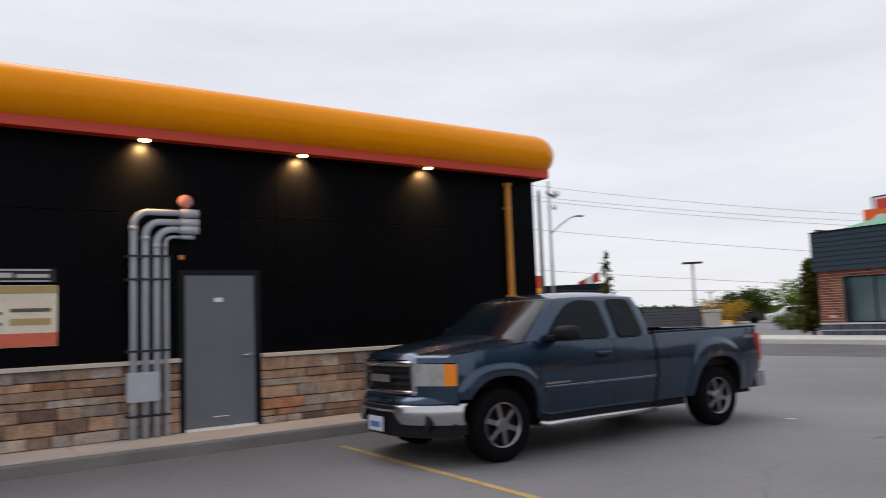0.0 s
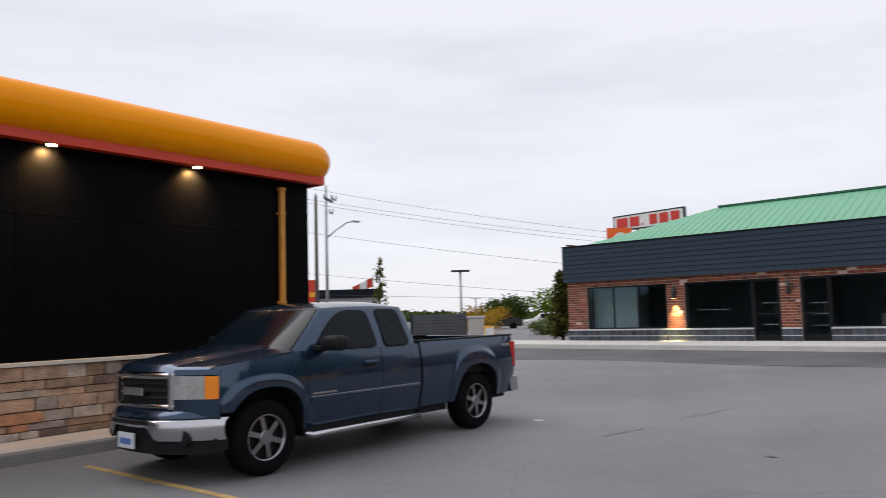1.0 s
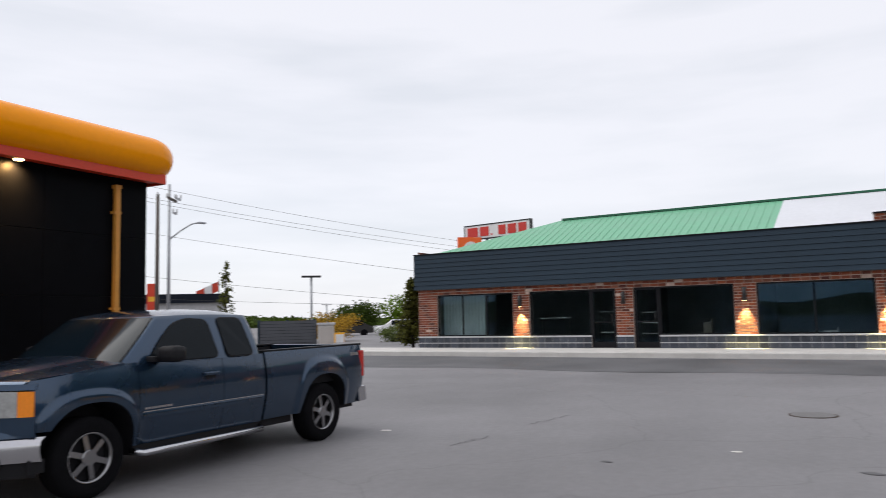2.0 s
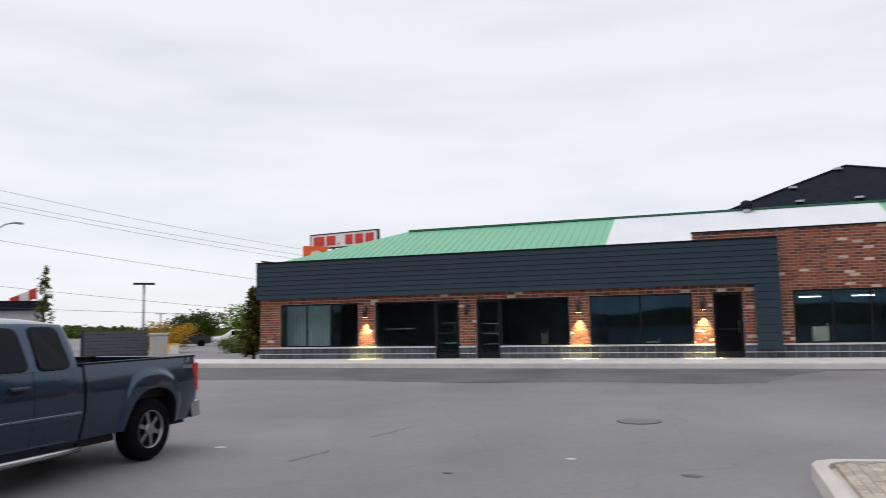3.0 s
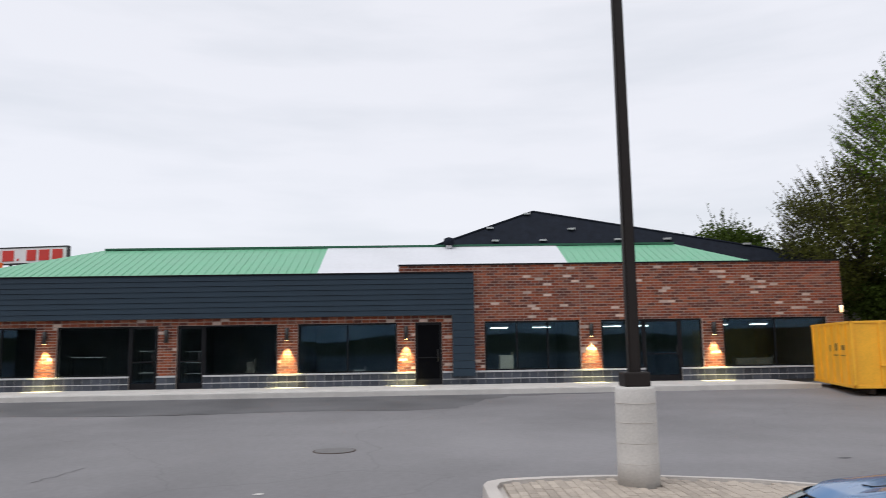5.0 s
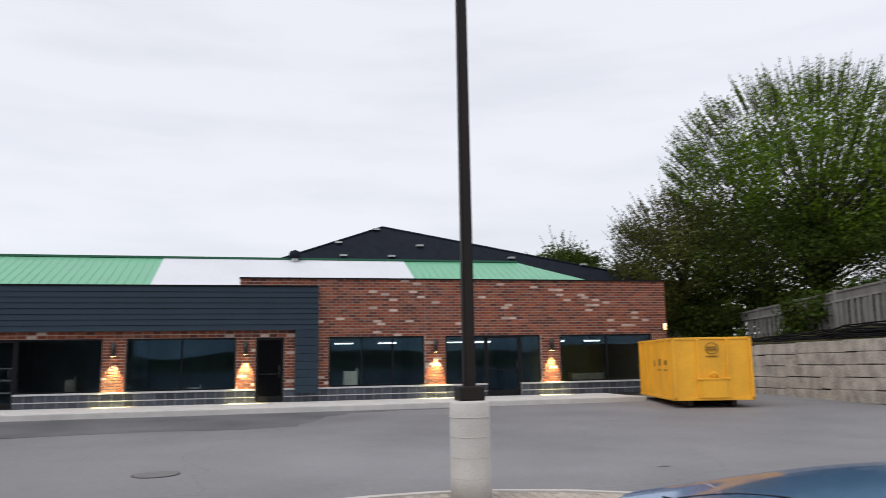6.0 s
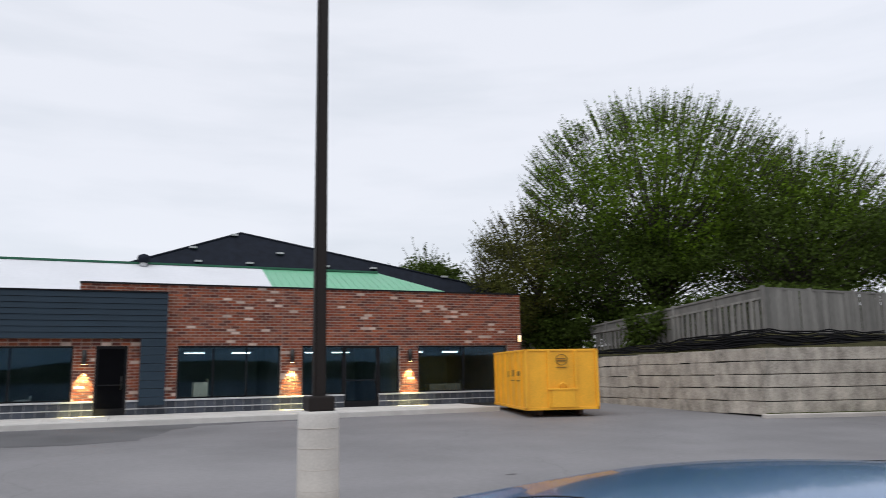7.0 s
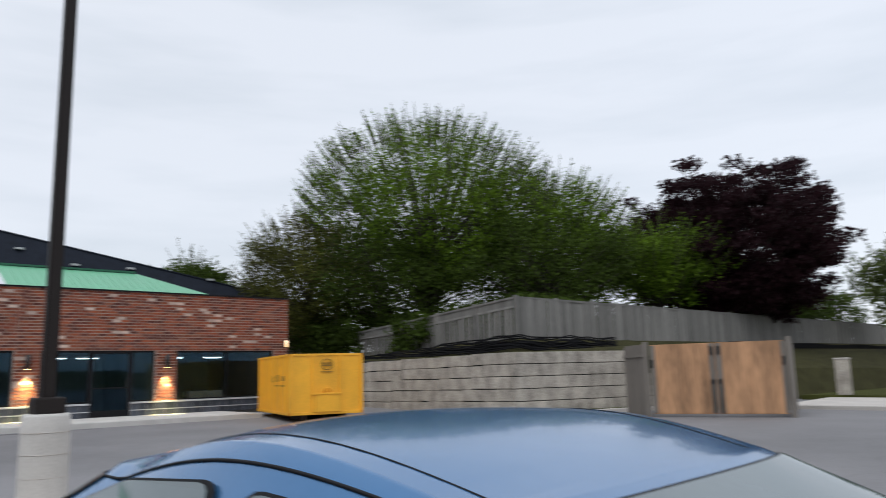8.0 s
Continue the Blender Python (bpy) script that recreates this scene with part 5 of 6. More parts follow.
for y in (-0.05, -0.79, -1.68, -BW + 0.05):
    box_part("end_rib", -0.03, 0.03, y - 0.045, y + 0.045, B0 + 0.06, B1 - 0.06, BIN_YELLOW, rbin, bevel=0.01)
for k in range(6):
    x = 0.55 + 0.78 * k
    box_part("side_rib", x - 0.05, x + 0.05, -0.045, 0.015, B0 + 0.06, B1 - 0.06, BIN_YELLOW, rbin, bevel=0.01)
    box_part("side_rib", x - 0.05, x + 0.05, -BW - 0.015, -BW + 0.045, B0 + 0.06, B1 - 0.06, BIN_YELLOW, rbin, bevel=0.01)
box_part("hook_panel", -0.05, 0.0, -1.63, -0.84, B0 + 0.06, 0.85, BIN_YELLOW, rbin, bevel=0.012)
box_part("hook_shelf", -0.07, 0.0, -1.70, -0.72, 0.845, 0.90, BIN_YELLOW, rbin, bevel=0.008)
tube_part("lifting_eye", [(-0.04, -1.32, 0.90), (-0.06, -1.32, 1.02), (-0.06, -1.22, 1.07), (-0.06, -1.12, 1.02), (-0.04, -1.12, 0.90)], 0.022, BIN_YELLOW, rbin, seg=8)
bm = bmesh.new()
pts = [(-0.016, -1.22 + 0.19 * math.cos(q), 1.80 + 0.17 * math.sin(q)) for q in (2 * math.pi * k / 24 for k in range(25))]
bm_tube(bm, pts, 0.014, 6)
part("round_mark", bm, BIN_DARK, rbin, "dark round painted mark")
for y0, y1, z0, z1 in ((-1.36, -1.08, 1.74, 1.79), (-1.36, -1.08, 1.82, 1.85), (-1.40, -1.04, 1.55, 1.57)):
    box_part("painted_bar", -0.004, 0.028, y0, y1, z0, z1, BIN_DARK, rbin)
for k, (x0, x1, z0, z1) in enumerate(((0.70, 1.15, 1.30, 1.45), (1.32, 1.85, 1.28, 1.5), (2.05, 2.5, 1.25, 1.45), (0.75, 2.3, 1.12, 1.16))):
    box_part("painted_bar", x0, x1, -0.034, -0.026, z0, z1, BIN_DARK, rbin)
for y in (-0.55, -BW + 0.55):
    box_part("skid", 0.25, BL - 0.1, y - 0.07, y + 0.07, 0.06, B0, RUST, rbin)
    for x in (0.55, BL - 0.5):
        tube_part("roller", [(x, y - 0.10, 0.10), (x, y + 0.10, 0.10)], 0.10, RUST, rbin, seg=16)

# ---- retaining wall, bank, fence ----
rw = tagged(new("wall_retaining"), "weathered tan block retaining wall", "wall", kind="structure")
RWC, RWE = Vector((17.75, -19.15)), Vector((16.05, -24.6))


def block_run(a, b, inward, courses, h, z0, rng, fall=0.0):
    """Courses of long blocks from a to b, each set back a little; the same lengths shared through all courses."""
    d = (b - a).normalized()
    for c in range(courses):
        off = inward * (0.035 * c)
        s, length = 0.0, (b - a).length
        while s < length - 0.05:
            w = min(rng.choice((1.8, 2.4, 3.0)) if s else rng.choice((0.9, 1.6, 2.2)), length - s)
            if length - s - w < 0.4:
                w = length - s
            p = a + d * s + off
            bm = bmesh.new()
            bm_box(bm, 0.001, w - 0.001, rng.uniform(-0.008, 0.008), 0.42, 0.010, h - 0.018, bevel=0.012)
            ob = part("block", bm, WALL_BLOCK, rw)
            q = math.atan2(d.y, d.x)
            ob.matrix_world = pose(p.x, p.y, z0 + c * h - fall * s, 0, 0, math.degrees(q)) @ (Matrix.Identity(4) if Vector((-d.y, d.x)).dot(inward) > 0 else Matrix.Diagonal((1, -1, 1, 1)))
            s += w


block_run(RWC, Vector((33.0, -19.4)), Vector((0, -1)), 5, 0.414, 0.1, RNG, 0.014)
block_run(RWC, RWE, Vector((1, -0.2)).normalized(), 5, 0.414, 0.1, RNG)
bm = bmesh.new()
bm_box(bm, RWC.x + 0.22, 33, -19.62, -19.5, 0.1, 2.1)
part("wall_core", bm, JOINT_DARK, rw)
bm = bmesh.new()
bm_box(bm, 0.3, (RWE - RWC).length - 0.02, 0.28, 0.40, 0.1, 2.1)
place(part("wall_core", bm, JOINT_DARK, rw), pose(RWC.x, RWC.y, 0, 0, 0, math.degrees(math.atan2((RWE - RWC).y, (RWE - RWC).x))))
bm = bmesh.new()
FXC, FYC = 20.6, -22.4
bank = [(17.98, -19.38, 2.1), (33, -19.6, 2.1), (36, -22.4, 2.2), (25.5, -22.4, 2.66), (FXC, FYC, 2.80), (FXC + 0.2, -30, 2.82), (FXC + 0.4, -90, 2.8), (15.6, -90, 0.6), (15.9, -30, 1.4), (16.6, -23.7, 2.1)]
vs = [bm.verts.new(p) for p in bank]
for q in ((0, 1, 3, 4), (1, 2, 3), (0, 4, 5, 9), (9, 5, 8), (8, 5, 6, 7)):
    bm.faces.new([vs[i] for i in q])
back = [bm.verts.new(p) for p in ((70, -22.4, 2.4), (70, -90, 2.6), (FXC + 0.5, -90.1, 2.8))]
bm.faces.new((vs[2], back[0], back[1], back[2], vs[6], vs[5], vs[4], vs[3]))
front = [bm.verts.new(p) for p in ((16.1, -23.7, -0.05), (15.0, -30, -0.05), (14.0, -90, -0.05))]
bm.faces.new((front[0], vs[9], vs[8], front[1]))
bm.faces.new((front[1], vs[8], vs[7], front[2]))
tagged(part("bank", bm, SOIL), "dark planted earth bank behind the retaining wall", "bank", kind="structure")

fence = thing("wood_fence", pose(0, 0, 0), "weathered grey board fence with posts, on the bank", "fence")


def fence_run(a, b, top0, top1, base0, base1, open_top, n):
    a, b = Vector(a), Vector(b)
    d = (b - a).normalized()
    L = (b - a).length
    nrm = Vector((-d.y, d.x))
    if nrm.dot(Vector((18, -10)) - a) < 0:
        nrm = -nrm
    rot = math.degrees(math.atan2(d.y, d.x))
    k = 0
    s = 0.0
    while s <= L + 0.01:
        q = s / L
        z0, z1 = base0 + (base1 - base0) * q, top0 + (top1 - top0) * q
        p = a + d * s
        ob = box_part("post", -0.06, 0.06, -0.06, 0.06, z0 - 0.15, z1 + 0.10, FENCE_WOOD, fence, bevel=0.008)
        ob.matrix_world = pose(p.x, p.y, 0, 0, 0, rot)
        s += 2.4
    for zq in ((0.0, 0.05), (-0.36, 0.05)) if open_top else ((0.0, 0.05),):
        bm = bmesh.new()
        vs = bm_box(bm, 0, L, -0.05, 0.05, zq[0] - 0.03, zq[0] + zq[1])
        for v in vs:
            v.co.z += top0 + (top1 - top0) * v.co.x / L
        part("rail", bm, FENCE_WOOD, fence).matrix_world = pose(a.x, a.y, 0, 0, 0, rot)
    w = L / n
    for i in range(n):
        q = (i + 0.5) / n
        z0, z1 = base0 + (base1 - base0) * q - 0.05, top0 + (top1 - top0) * q - (0.33 if open_top else 0.02)
        p = a + d * (i + 0.5) * w + nrm * (0.03 if i % 2 or not open_top else -0.03)
        bm = bmesh.new()
        bm_box(bm, -w * 0.495, w * 0.495, -0.011, 0.011, z0, z1 + RNG.uniform(-.015, .015))
        part("board", bm, FENCE_WOOD, fence).matrix_world = pose(p.x, p.y, 0, RNG.uniform(-.4, .4), RNG.uniform(-.5, .5), rot)
    if open_top:
        bm = bmesh.new()
        vs = bm_box(bm, 0, L, -0.012, 0.012, -0.34, -0.02)
        for v in vs:
            v.co.z += top0 + (top1 - top0) * v.co.x / L
        part("top_panel", bm, FENCE_WOOD, fence).matrix_world = pose(a.x, a.y, 0, 0, 0, rot)


fence_run((FXC, FYC), (37.6, FYC), 4.40, 3.18, 2.82, 2.0, True, 110)
fence_run((FXC, FYC - 0.02), (FXC + 0.4, -84), 4.40, 4.0, 2.82, 2.40, False, 205)
# dark netting draped along the foot of the fence
net = thing("bank_netting", pose(0, 0, 0), "black ribbed netting draped along the fence foot", "netting")
for row in range(9):
    pts = []
    for k in range(30):
        s = k / 29
        x = 30 - (30 - 18.9) * min(s / 0.62, 1)
        y = -20.2 - (0 if s < 0.62 else (s - 0.62) / 0.38 * 6.2)
        drop = 0.062 * row
        z = 2.33 + 0.38 * min(1, max(0, (s - 0.22) / 0.35)) - drop * (0.5 + 0.5 * min(1, s / 0.5)) + (0.035 + 0.004 * row) * math.sin(k * 1.1 + 0.5 * math.sin(row * 2.3)) + 0.03 * math.sin(k * 2.7 + row) + 0.05
        pts.append((x - 0.06 * row * (s >= 0.62), y + 0.06 * row, z))
    tube_part("net_fold", pts, 0.028, NETTING, net, seg=6)
bm = bmesh.new()
sheet(bm, lambda s, v: ((30 - 11.1 * min(s / 0.62, 1)) + 0.1, -20.3 - (0 if s < 0.62 else (s - 0.62) / 0.38 * 6.2), 2.0 + (0.22 + 0.34 * min(1, max(0, (s - 0.22) / 0.35))) * v), lin(0, 1, 30), [0, 1])
thicken(part("net_sheet", bm, NETTING, net), 0.03)
bm = bmesh.new()
sheet(bm, lambda s, v: (19.3 + 0.4 * s - 0.05 * v, -36 - 48 * s, 2.15 - 0.25 * s + 0.55 * v + 0.04 * math.sin(40 * s)), lin(0, 1, 40), [0, 0.5, 1])
thicken(part("edging_strip", bm, NETTING, net), 0.03)

# kerb and grass before the wall
bm = bmesh.new()
bm_box(bm, 0, 6.2, -0.12, 0.12, -0.05, 0.16, bevel=0.03)
tagged(place(part("kerb_wall", bm, CONCRETE), pose(17.5, -18.75, 0.0, 0, 0, -107.5)), "concrete kerb before the retaining wall", "kerb", kind="structure")
bm = bmesh.new()
bm_poly(bm, [(17.55, -18.9), (17.8, -19.2), (16.4, -23.6), (15.75, -24.5)], 0.0, 0.17)
tagged(part("grass_strip", bm, GRASS), "grass strip at the wall foot", "grass", kind="structure")

# ---- gated enclosure ----
enc = thing("bin_enclosure", pose(10.1, -22.7, 0, 0, 0, math.degrees(math.atan2(1.6, 3.8))), "wooden bin enclosure with two closed cedar gates", "enclosure")
GL, GH = 4.1, 2.25
for k in range(2):
    x0 = 0.12 + k * (GL - 0.24) / 2
    x1 = x0 + (GL - 0.24) / 2 - 0.03
    g_ = box_part("gate", x0, x1, -0.02, 0.02, 0.10, GH - 0.04, GATE_WOOD, enc, "warm brown cedar gate")
    for x in ((x0 + 0.3, x0 + 0.95), (x0 + 0.97, x1 - 0.02)):
        box_part("gate_board", x[0], x[1], 0.021, 0.03, 0.12, GH - 0.06, GATE_WOOD, g_)
    inner_x = x1 - 0.16 if k == 0 else x0 + 0.02
    box_part("gate_stile", inner_x, inner_x + 0.14, 0.031, 0.07, 0.12, GH - 0.06, GREY_WOOD, g_)
    box_part("gate_stile", (x0 if k == 0 else x1 - 0.14), (x0 + 0.10 if k == 0 else x1), 0.031, 0.07, 0.12, GH - 0.06, GREY_WOOD, g_)
    box_part("hinge", (x0 if k == 0 else x1 - 0.08), (x0 + 0.08 if k == 0 else x1), 0.071, 0.085, 1.5, 1.75, BLACK_METAL, g_)
    tube_part("drop_bolt", [(inner_x + 0.07, 0.10, 0.15), (inner_x + 0.07, 0.10, 1.0)], 0.025, BLACK_METAL, g_, seg=8)
    box_part("latch", inner_x + 0.02, inner_x + 0.12, 0.071, 0.12, 0.98, 1.12, BLACK_METAL, g_)
    box_part("latch", inner_x + 0.02, inner_x + 0.12, 0.071, 0.10, 1.85, 2.1, BLACK_METAL, g_)
for x in (0.0, GL):
    box_part("gate_post", x - 0.07, x + 0.07, -0.07, 0.07, -0.02, GH + 0.06, GREY_WOOD, enc, bevel=0.01)
for x, n in ((0.0, 16),):
    for k in range(n):
        y0 = -0.12 - 3.0 * (k + 1) / n
        box_part("side_board", x - 0.02, x + 0.02, y0 + 0.005, y0 + 3.0 / n - 0.005, 0.05, GH - 0.02 + 0.04 * (k % 2), GREY_WOOD, enc)
WING = Vector((1.6, -1.2))
wing = WING.length
for k in range(15):
    q = (k + 0.5) / 15
    ob = box_part("wing_board", -wing / 30 + 0.006, wing / 30 - 0.006, -0.02, 0.02, 0.05, GH - 0.04 + 0.04 * (k % 2), GREY_WOOD, enc)
    ob.matrix_world = pose(13.95 + WING.x * q, -21.15 + WING.y * q, 0, 0, 0, math.degrees(math.atan2(WING.y, WING.x)))
box_part("wing_rail", -wing / 2, wing / 2, 0.021, 0.06, 1.85, 1.95, GREY_WOOD, enc).matrix_world = pose(13.95 + WING.x / 2, -21.15 + WING.y / 2, 0, 0, 0, math.degrees(math.atan2(WING.y, WING.x)))
for k in range(22):
    x0 = GL * k / 22
    box_part("back_board", x0 + 0.004, x0 + GL / 22 - 0.004, -3.16, -3.12, 0.05, GH, GREY_WOOD, enc)

# pavement, grass and a concrete post past the enclosure
bm = bmesh.new()
bm_box(bm, -14, 12.6, -27.0, -26.84, -0.05, 0.13, bevel=0.02)
tagged(part("kerb_far", bm, CONCRETE), "pale concrete kerb", "kerb", kind="structure")
bm = bmesh.new()
bm_poly(bm, [(-14, -26.995), (12.6, -26.995), (13.6, -33.5), (-14, -33.5)], -0.05, 0.12)
tagged(part("pavement_far", bm, CONCRETE), "pale concrete pavement by the grass", "pavement", kind="structure")
bm = bmesh.new()
bm_poly(bm, [(-14, -33.505), (13.6, -33.505), (14.8, -33.6), (14.0, -88), (-14, -88)], -0.05, 0.2)
tagged(part("lawn", bm, GRASS), "dull green lawn", "grass", kind="structure")
cp = thing("concrete_post", pose(13.1, -33.9, 0.2), "pale square concrete post on the grass", "post")
box_part("shaft", -0.23, 0.23, -0.23, 0.23, 0.0, 1.45, WALL_BLOCK, cp, bevel=0.03)
box_part("cap", -0.25, 0.25, -0.25, 0.25, 1.45, 1.52, CONCRETE, cp, bevel=0.02)

# ---- bricks of the shop front ----
rest = bmesh.new()
brick_me = bmesh.new()
bm_box(brick_me, -0.008, 0.0, -0.141, 0.141, -0.039, 0.039)
brick_me = mesh("brick", brick_me, BRICK_PART)
B_RNG = random.Random(21)


def bricks(y0, y1, z0, z1, single=False):
    """Running-bond bricks over a stretch of the front, proud of the mortar."""
    rows_n = max(1, round((z1 - z0) / 0.1))
    h = (z1 - z0) / rows_n
    for r in range(rows_n):
        z = z0 + (r + 0.5) * h
        y = y0 - (0.15 if round(z / 0.1) % 2 else 0.0)
        while y < y1:
            a, b = max(y, y0), min(y + 0.30, y1)
            if b - a > 0.04:
                if single and b - a > 0.29:
                    ob = part("brick", brick_me, None, shops)
                    ob.location = (FX + 0.03 - B_RNG.uniform(0, .003), (a + b) / 2, z)
                else:
                    d = B_RNG.uniform(0.006, 0.011)
                    bm_box(rest, FX + 0.03 - d, FX + 0.031, a + 0.008, b - 0.008, z - h * 0.39, z + h * 0.39)
            y += 0.30


bricks(-1.56, YL, HEAD, 2.83)
bricks(YR, -6.3, HEAD, 4.66)
bricks(-6.3, -2.36, HEAD, 4.66, True)
bricks(-2.36, 0.38, 4.36, 4.66)
for p, q in solid:
    p = min(p, YL)
    if q > -1.6 or p < -2.3:
        bricks(q, p, SILL, HEAD)
    else:
        bricks(-1.56, p, SILL, HEAD)
        bricks(q, -2.36, SILL, HEAD)
for k in range(int((4.6 - 0.33) / 0.1)):
    for j in range(12):
        bm_box(rest, FX + 0.05 + j * 0.30, FX + 0.33 + j * 0.30, YL, YL + 0.012, 0.35 + k * 0.1, 0.43 + k * 0.1)
        bm_box(rest, FX + 0.05 + j * 0.30, FX + 0.33 + j * 0.30, YR - 0.012, YR, 0.35 + k * 0.1, 0.43 + k * 0.1)
rest_ob = part("bricks", rest, BRICK, shops)
rest_ob["kind"] = "stuff"
# inside the shops: pale blinds and a few boxes near the glass
blind = thing("window_blinds", pose(FX + 0.6, 16.3, 0.33), "pale vertical blinds behind the shop window", "blinds")
BLIND = material("pale_blind", (0.46, 0.50, 0.50), 0.8, vary=0.1, scale=3, fine=20, bump=0.0)
for k in range(13):
    box_part("blind_slat", 0, 0.02, 0.72 - 0.16 * k - 0.07, 0.72 - 0.16 * k + 0.07, 0.0, 2.3, BLIND, blind)
for y, w, h, mt in ((1.9, 0.45, 0.55, PALE_STRIP), (-3.6, 0.5, 1.0, CREAM), (5.9, 0.3, 0.9, GREY_WOOD), (-13.0, 1.4, 0.75, GREY_WOOD)):
    bx = thing("stored_box", pose(FX + 0.9, y, 0.33), "pale cardboard box standing behind the shop glass", "box")
    box_part("carton", -0.2, 0.2, -w / 2, w / 2, 0, h, mt, bx, bevel=0.01)
    box_part("flap", -0.2, 0.2, -w / 2, -w / 2 + 0.02, h, h + 0.12, mt, bx)
TUBE_LIGHT = glow("tube_light", (0.85, 0.93, 1.0), 5.0)
for y in (-3.5, -5.2, -8.0, -9.1, -12.3, -13.9):
    tb = thing("tube_lamp", pose(FX + 2.2, y, 2.40), "lit fluorescent tube lamp hung from the shop ceiling", "ceiling lamp", "shop tube lamps")
    box_part("housing", -0.07, 0.07, -0.37, 0.37, 0.0, 0.06, WHITE, tb)
    tube_part("tube", [(0, -0.34, -0.02), (0, 0.34, -0.02)], 0.018, TUBE_LIGHT, tb, seg=8)
    for k in (-0.35, 0.35):
        tube_part("hanger", [(0, k, 0.06), (0, k, 0.60)], 0.006, STEEL, tb, seg=6)


def shop_shelf(y, w, levels):
    """An open rack with thin pale boards, standing behind the glass."""
    t = thing("shop_shelf", pose(FX + 0.85, y, 0.33), "open rack with thin pale shelves behind the shop glass", "shelf", "shop racks")
    for z in levels:
        box_part("shelf", -0.15, 0.15, -w / 2, w / 2, z, z + 0.025, WHITE, t)
    for x in (-0.15, 0.15):
        for k in (-w / 2, w / 2):
            tube_part("upright", [(x, k, 0), (x, k, max(levels) + 0.05)], 0.012, BLACK_METAL, t, seg=6)


shop_shelf(9.62, 0.7, (0.55, 0.95, 1.35))
shop_shelf(7.95, 0.7, (0.50, 0.90, 1.30))
shop_shelf(11.9, 1.2, (0.4, 1.15))

# ---- behind the shops ----
house = thing("house_roof", pose(42, -6.9, 0), "dark shingled hip roof of a house behind the shops", "house")
bm = bmesh.new()
ax = [bm.verts.new(p) for p in ((0, 0, 9.24), (-3.6, 9.7, 5.5), (-3.6, -17.6, 5.5), (9, -17.6, 5.5), (9, 9.7, 5.5), (3, -2, 9.24))]
for q in ((0, 1, 2), (0, 2, 3, 5), (5, 3, 4), (0, 5, 4, 1)):
    bm.faces.new([ax[i] for i in q])
part("roof", bm, SHINGLE, house)
box_part("wall", -3.2, 8.6, -17.2, 9.3, 0.1, 5.5, BRICK_MORTAR, house)
for y, k in ((0.4, 0.05), (-1.9, 0.33), (2.6, 0.30), (-0.2, 0.52), (-4.3, 0.52), (-7.0, 0.52), (2.4, 0.52), (-11.2, 0.62)):
    z = 9.24 - 3.74 * k
    x = -3.6 * k
    box_part("roof_vent", x - 0.2, x + 0.05, y - 0.18, y + 0.18, z - 0.02, z + 0.08, PALE_STRIP, house)
for a, b in (((0, 0, 9.26), (-3.6, 9.7, 5.52)), ((0, 0, 9.26), (-3.6, -17.6, 5.52))):
    tube_part("hip_cap", [a, b], 0.06, SHINGLE, house, seg=6)
vent = thing("roof_turbine", pose(RX - 0.3, -1.64, RZ - 0.15), "round dark turbine vent on the shop roof", "vent")
tube_part("neck", [(0, 0, 0), (0, 0, 0.3)], 0.14, STEEL, vent)
bm = bmesh.new()
bm_tube(bm, [(0, 0, 0.14), (0, 0, 0.2), (0, 0, 0.32), (0, 0, 0.44), (0, 0, 0.5)], [0.13, 0.21, 0.24, 0.20, 0.05], 18)
part("turbine", bm, SHINGLE, vent)
pl_ = thing("wall_lantern", pose(FX - 0.02, -16.0, 2.72), "lit warm lantern at the shop corner", "wall lamp")
tube_part("glass", [(-0.12, 0, 0), (-0.12, 0, 0.26)], 0.06, glow("dim_lantern", (1.0, 0.6, 0.25), 1.6), pl_)
box_part("back_plate", -0.06, 0.02, -0.05, 0.05, 0.0, 0.3, BLACK_METAL, pl_)

# ---- trees ----
def leaf_material(name, base, vary):
    """Thin leaves: part of the light passes through them."""
    m = material(name, base, 0.6, vary=0.35, scale=0.35, fine=3, bump=0.0, island=vary, spec=0.08)
    n, l = m.node_tree.nodes, m.node_tree.links
    b, out = n["Principled BSDF"], n["Material Output"]
    thin, mix = n.new("ShaderNodeBsdfTranslucent"), n.new("ShaderNodeMixShader")
    l.new(b.inputs["Base Color"].links[0].from_socket, thin.inputs["Color"])
    mix.inputs["Fac"].default_value = 0.4
    l.new(b.outputs["BSDF"], mix.inputs[1])
    l.new(thin.outputs["BSDF"], mix.inputs[2])
    l.new(mix.outputs["Shader"], out.inputs["Surface"])
    return m


LEAF = leaf_material("green_leaves", (0.120, 0.195, 0.018), 0.5)
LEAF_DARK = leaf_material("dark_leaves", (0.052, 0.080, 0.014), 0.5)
LEAF_BROWN = leaf_material("olive_leaves", (0.095, 0.100, 0.024), 0.5)
LEAF_PURPLE = leaf_material("purple_leaves", (0.026, 0.011, 0.014), 0.4)
LEAF_YELLOW = leaf_material("yellow_leaves", (0.36, 0.22, 0.03), 0.4)
LEAF_PALE = leaf_material("pale_leaves", (0.11, 0.14, 0.045), 0.5)
BARK = material("bark", (0.05, 0.042, 0.035), 0.95, vary=0.3, scale=6, fine=40, bump=0.5)


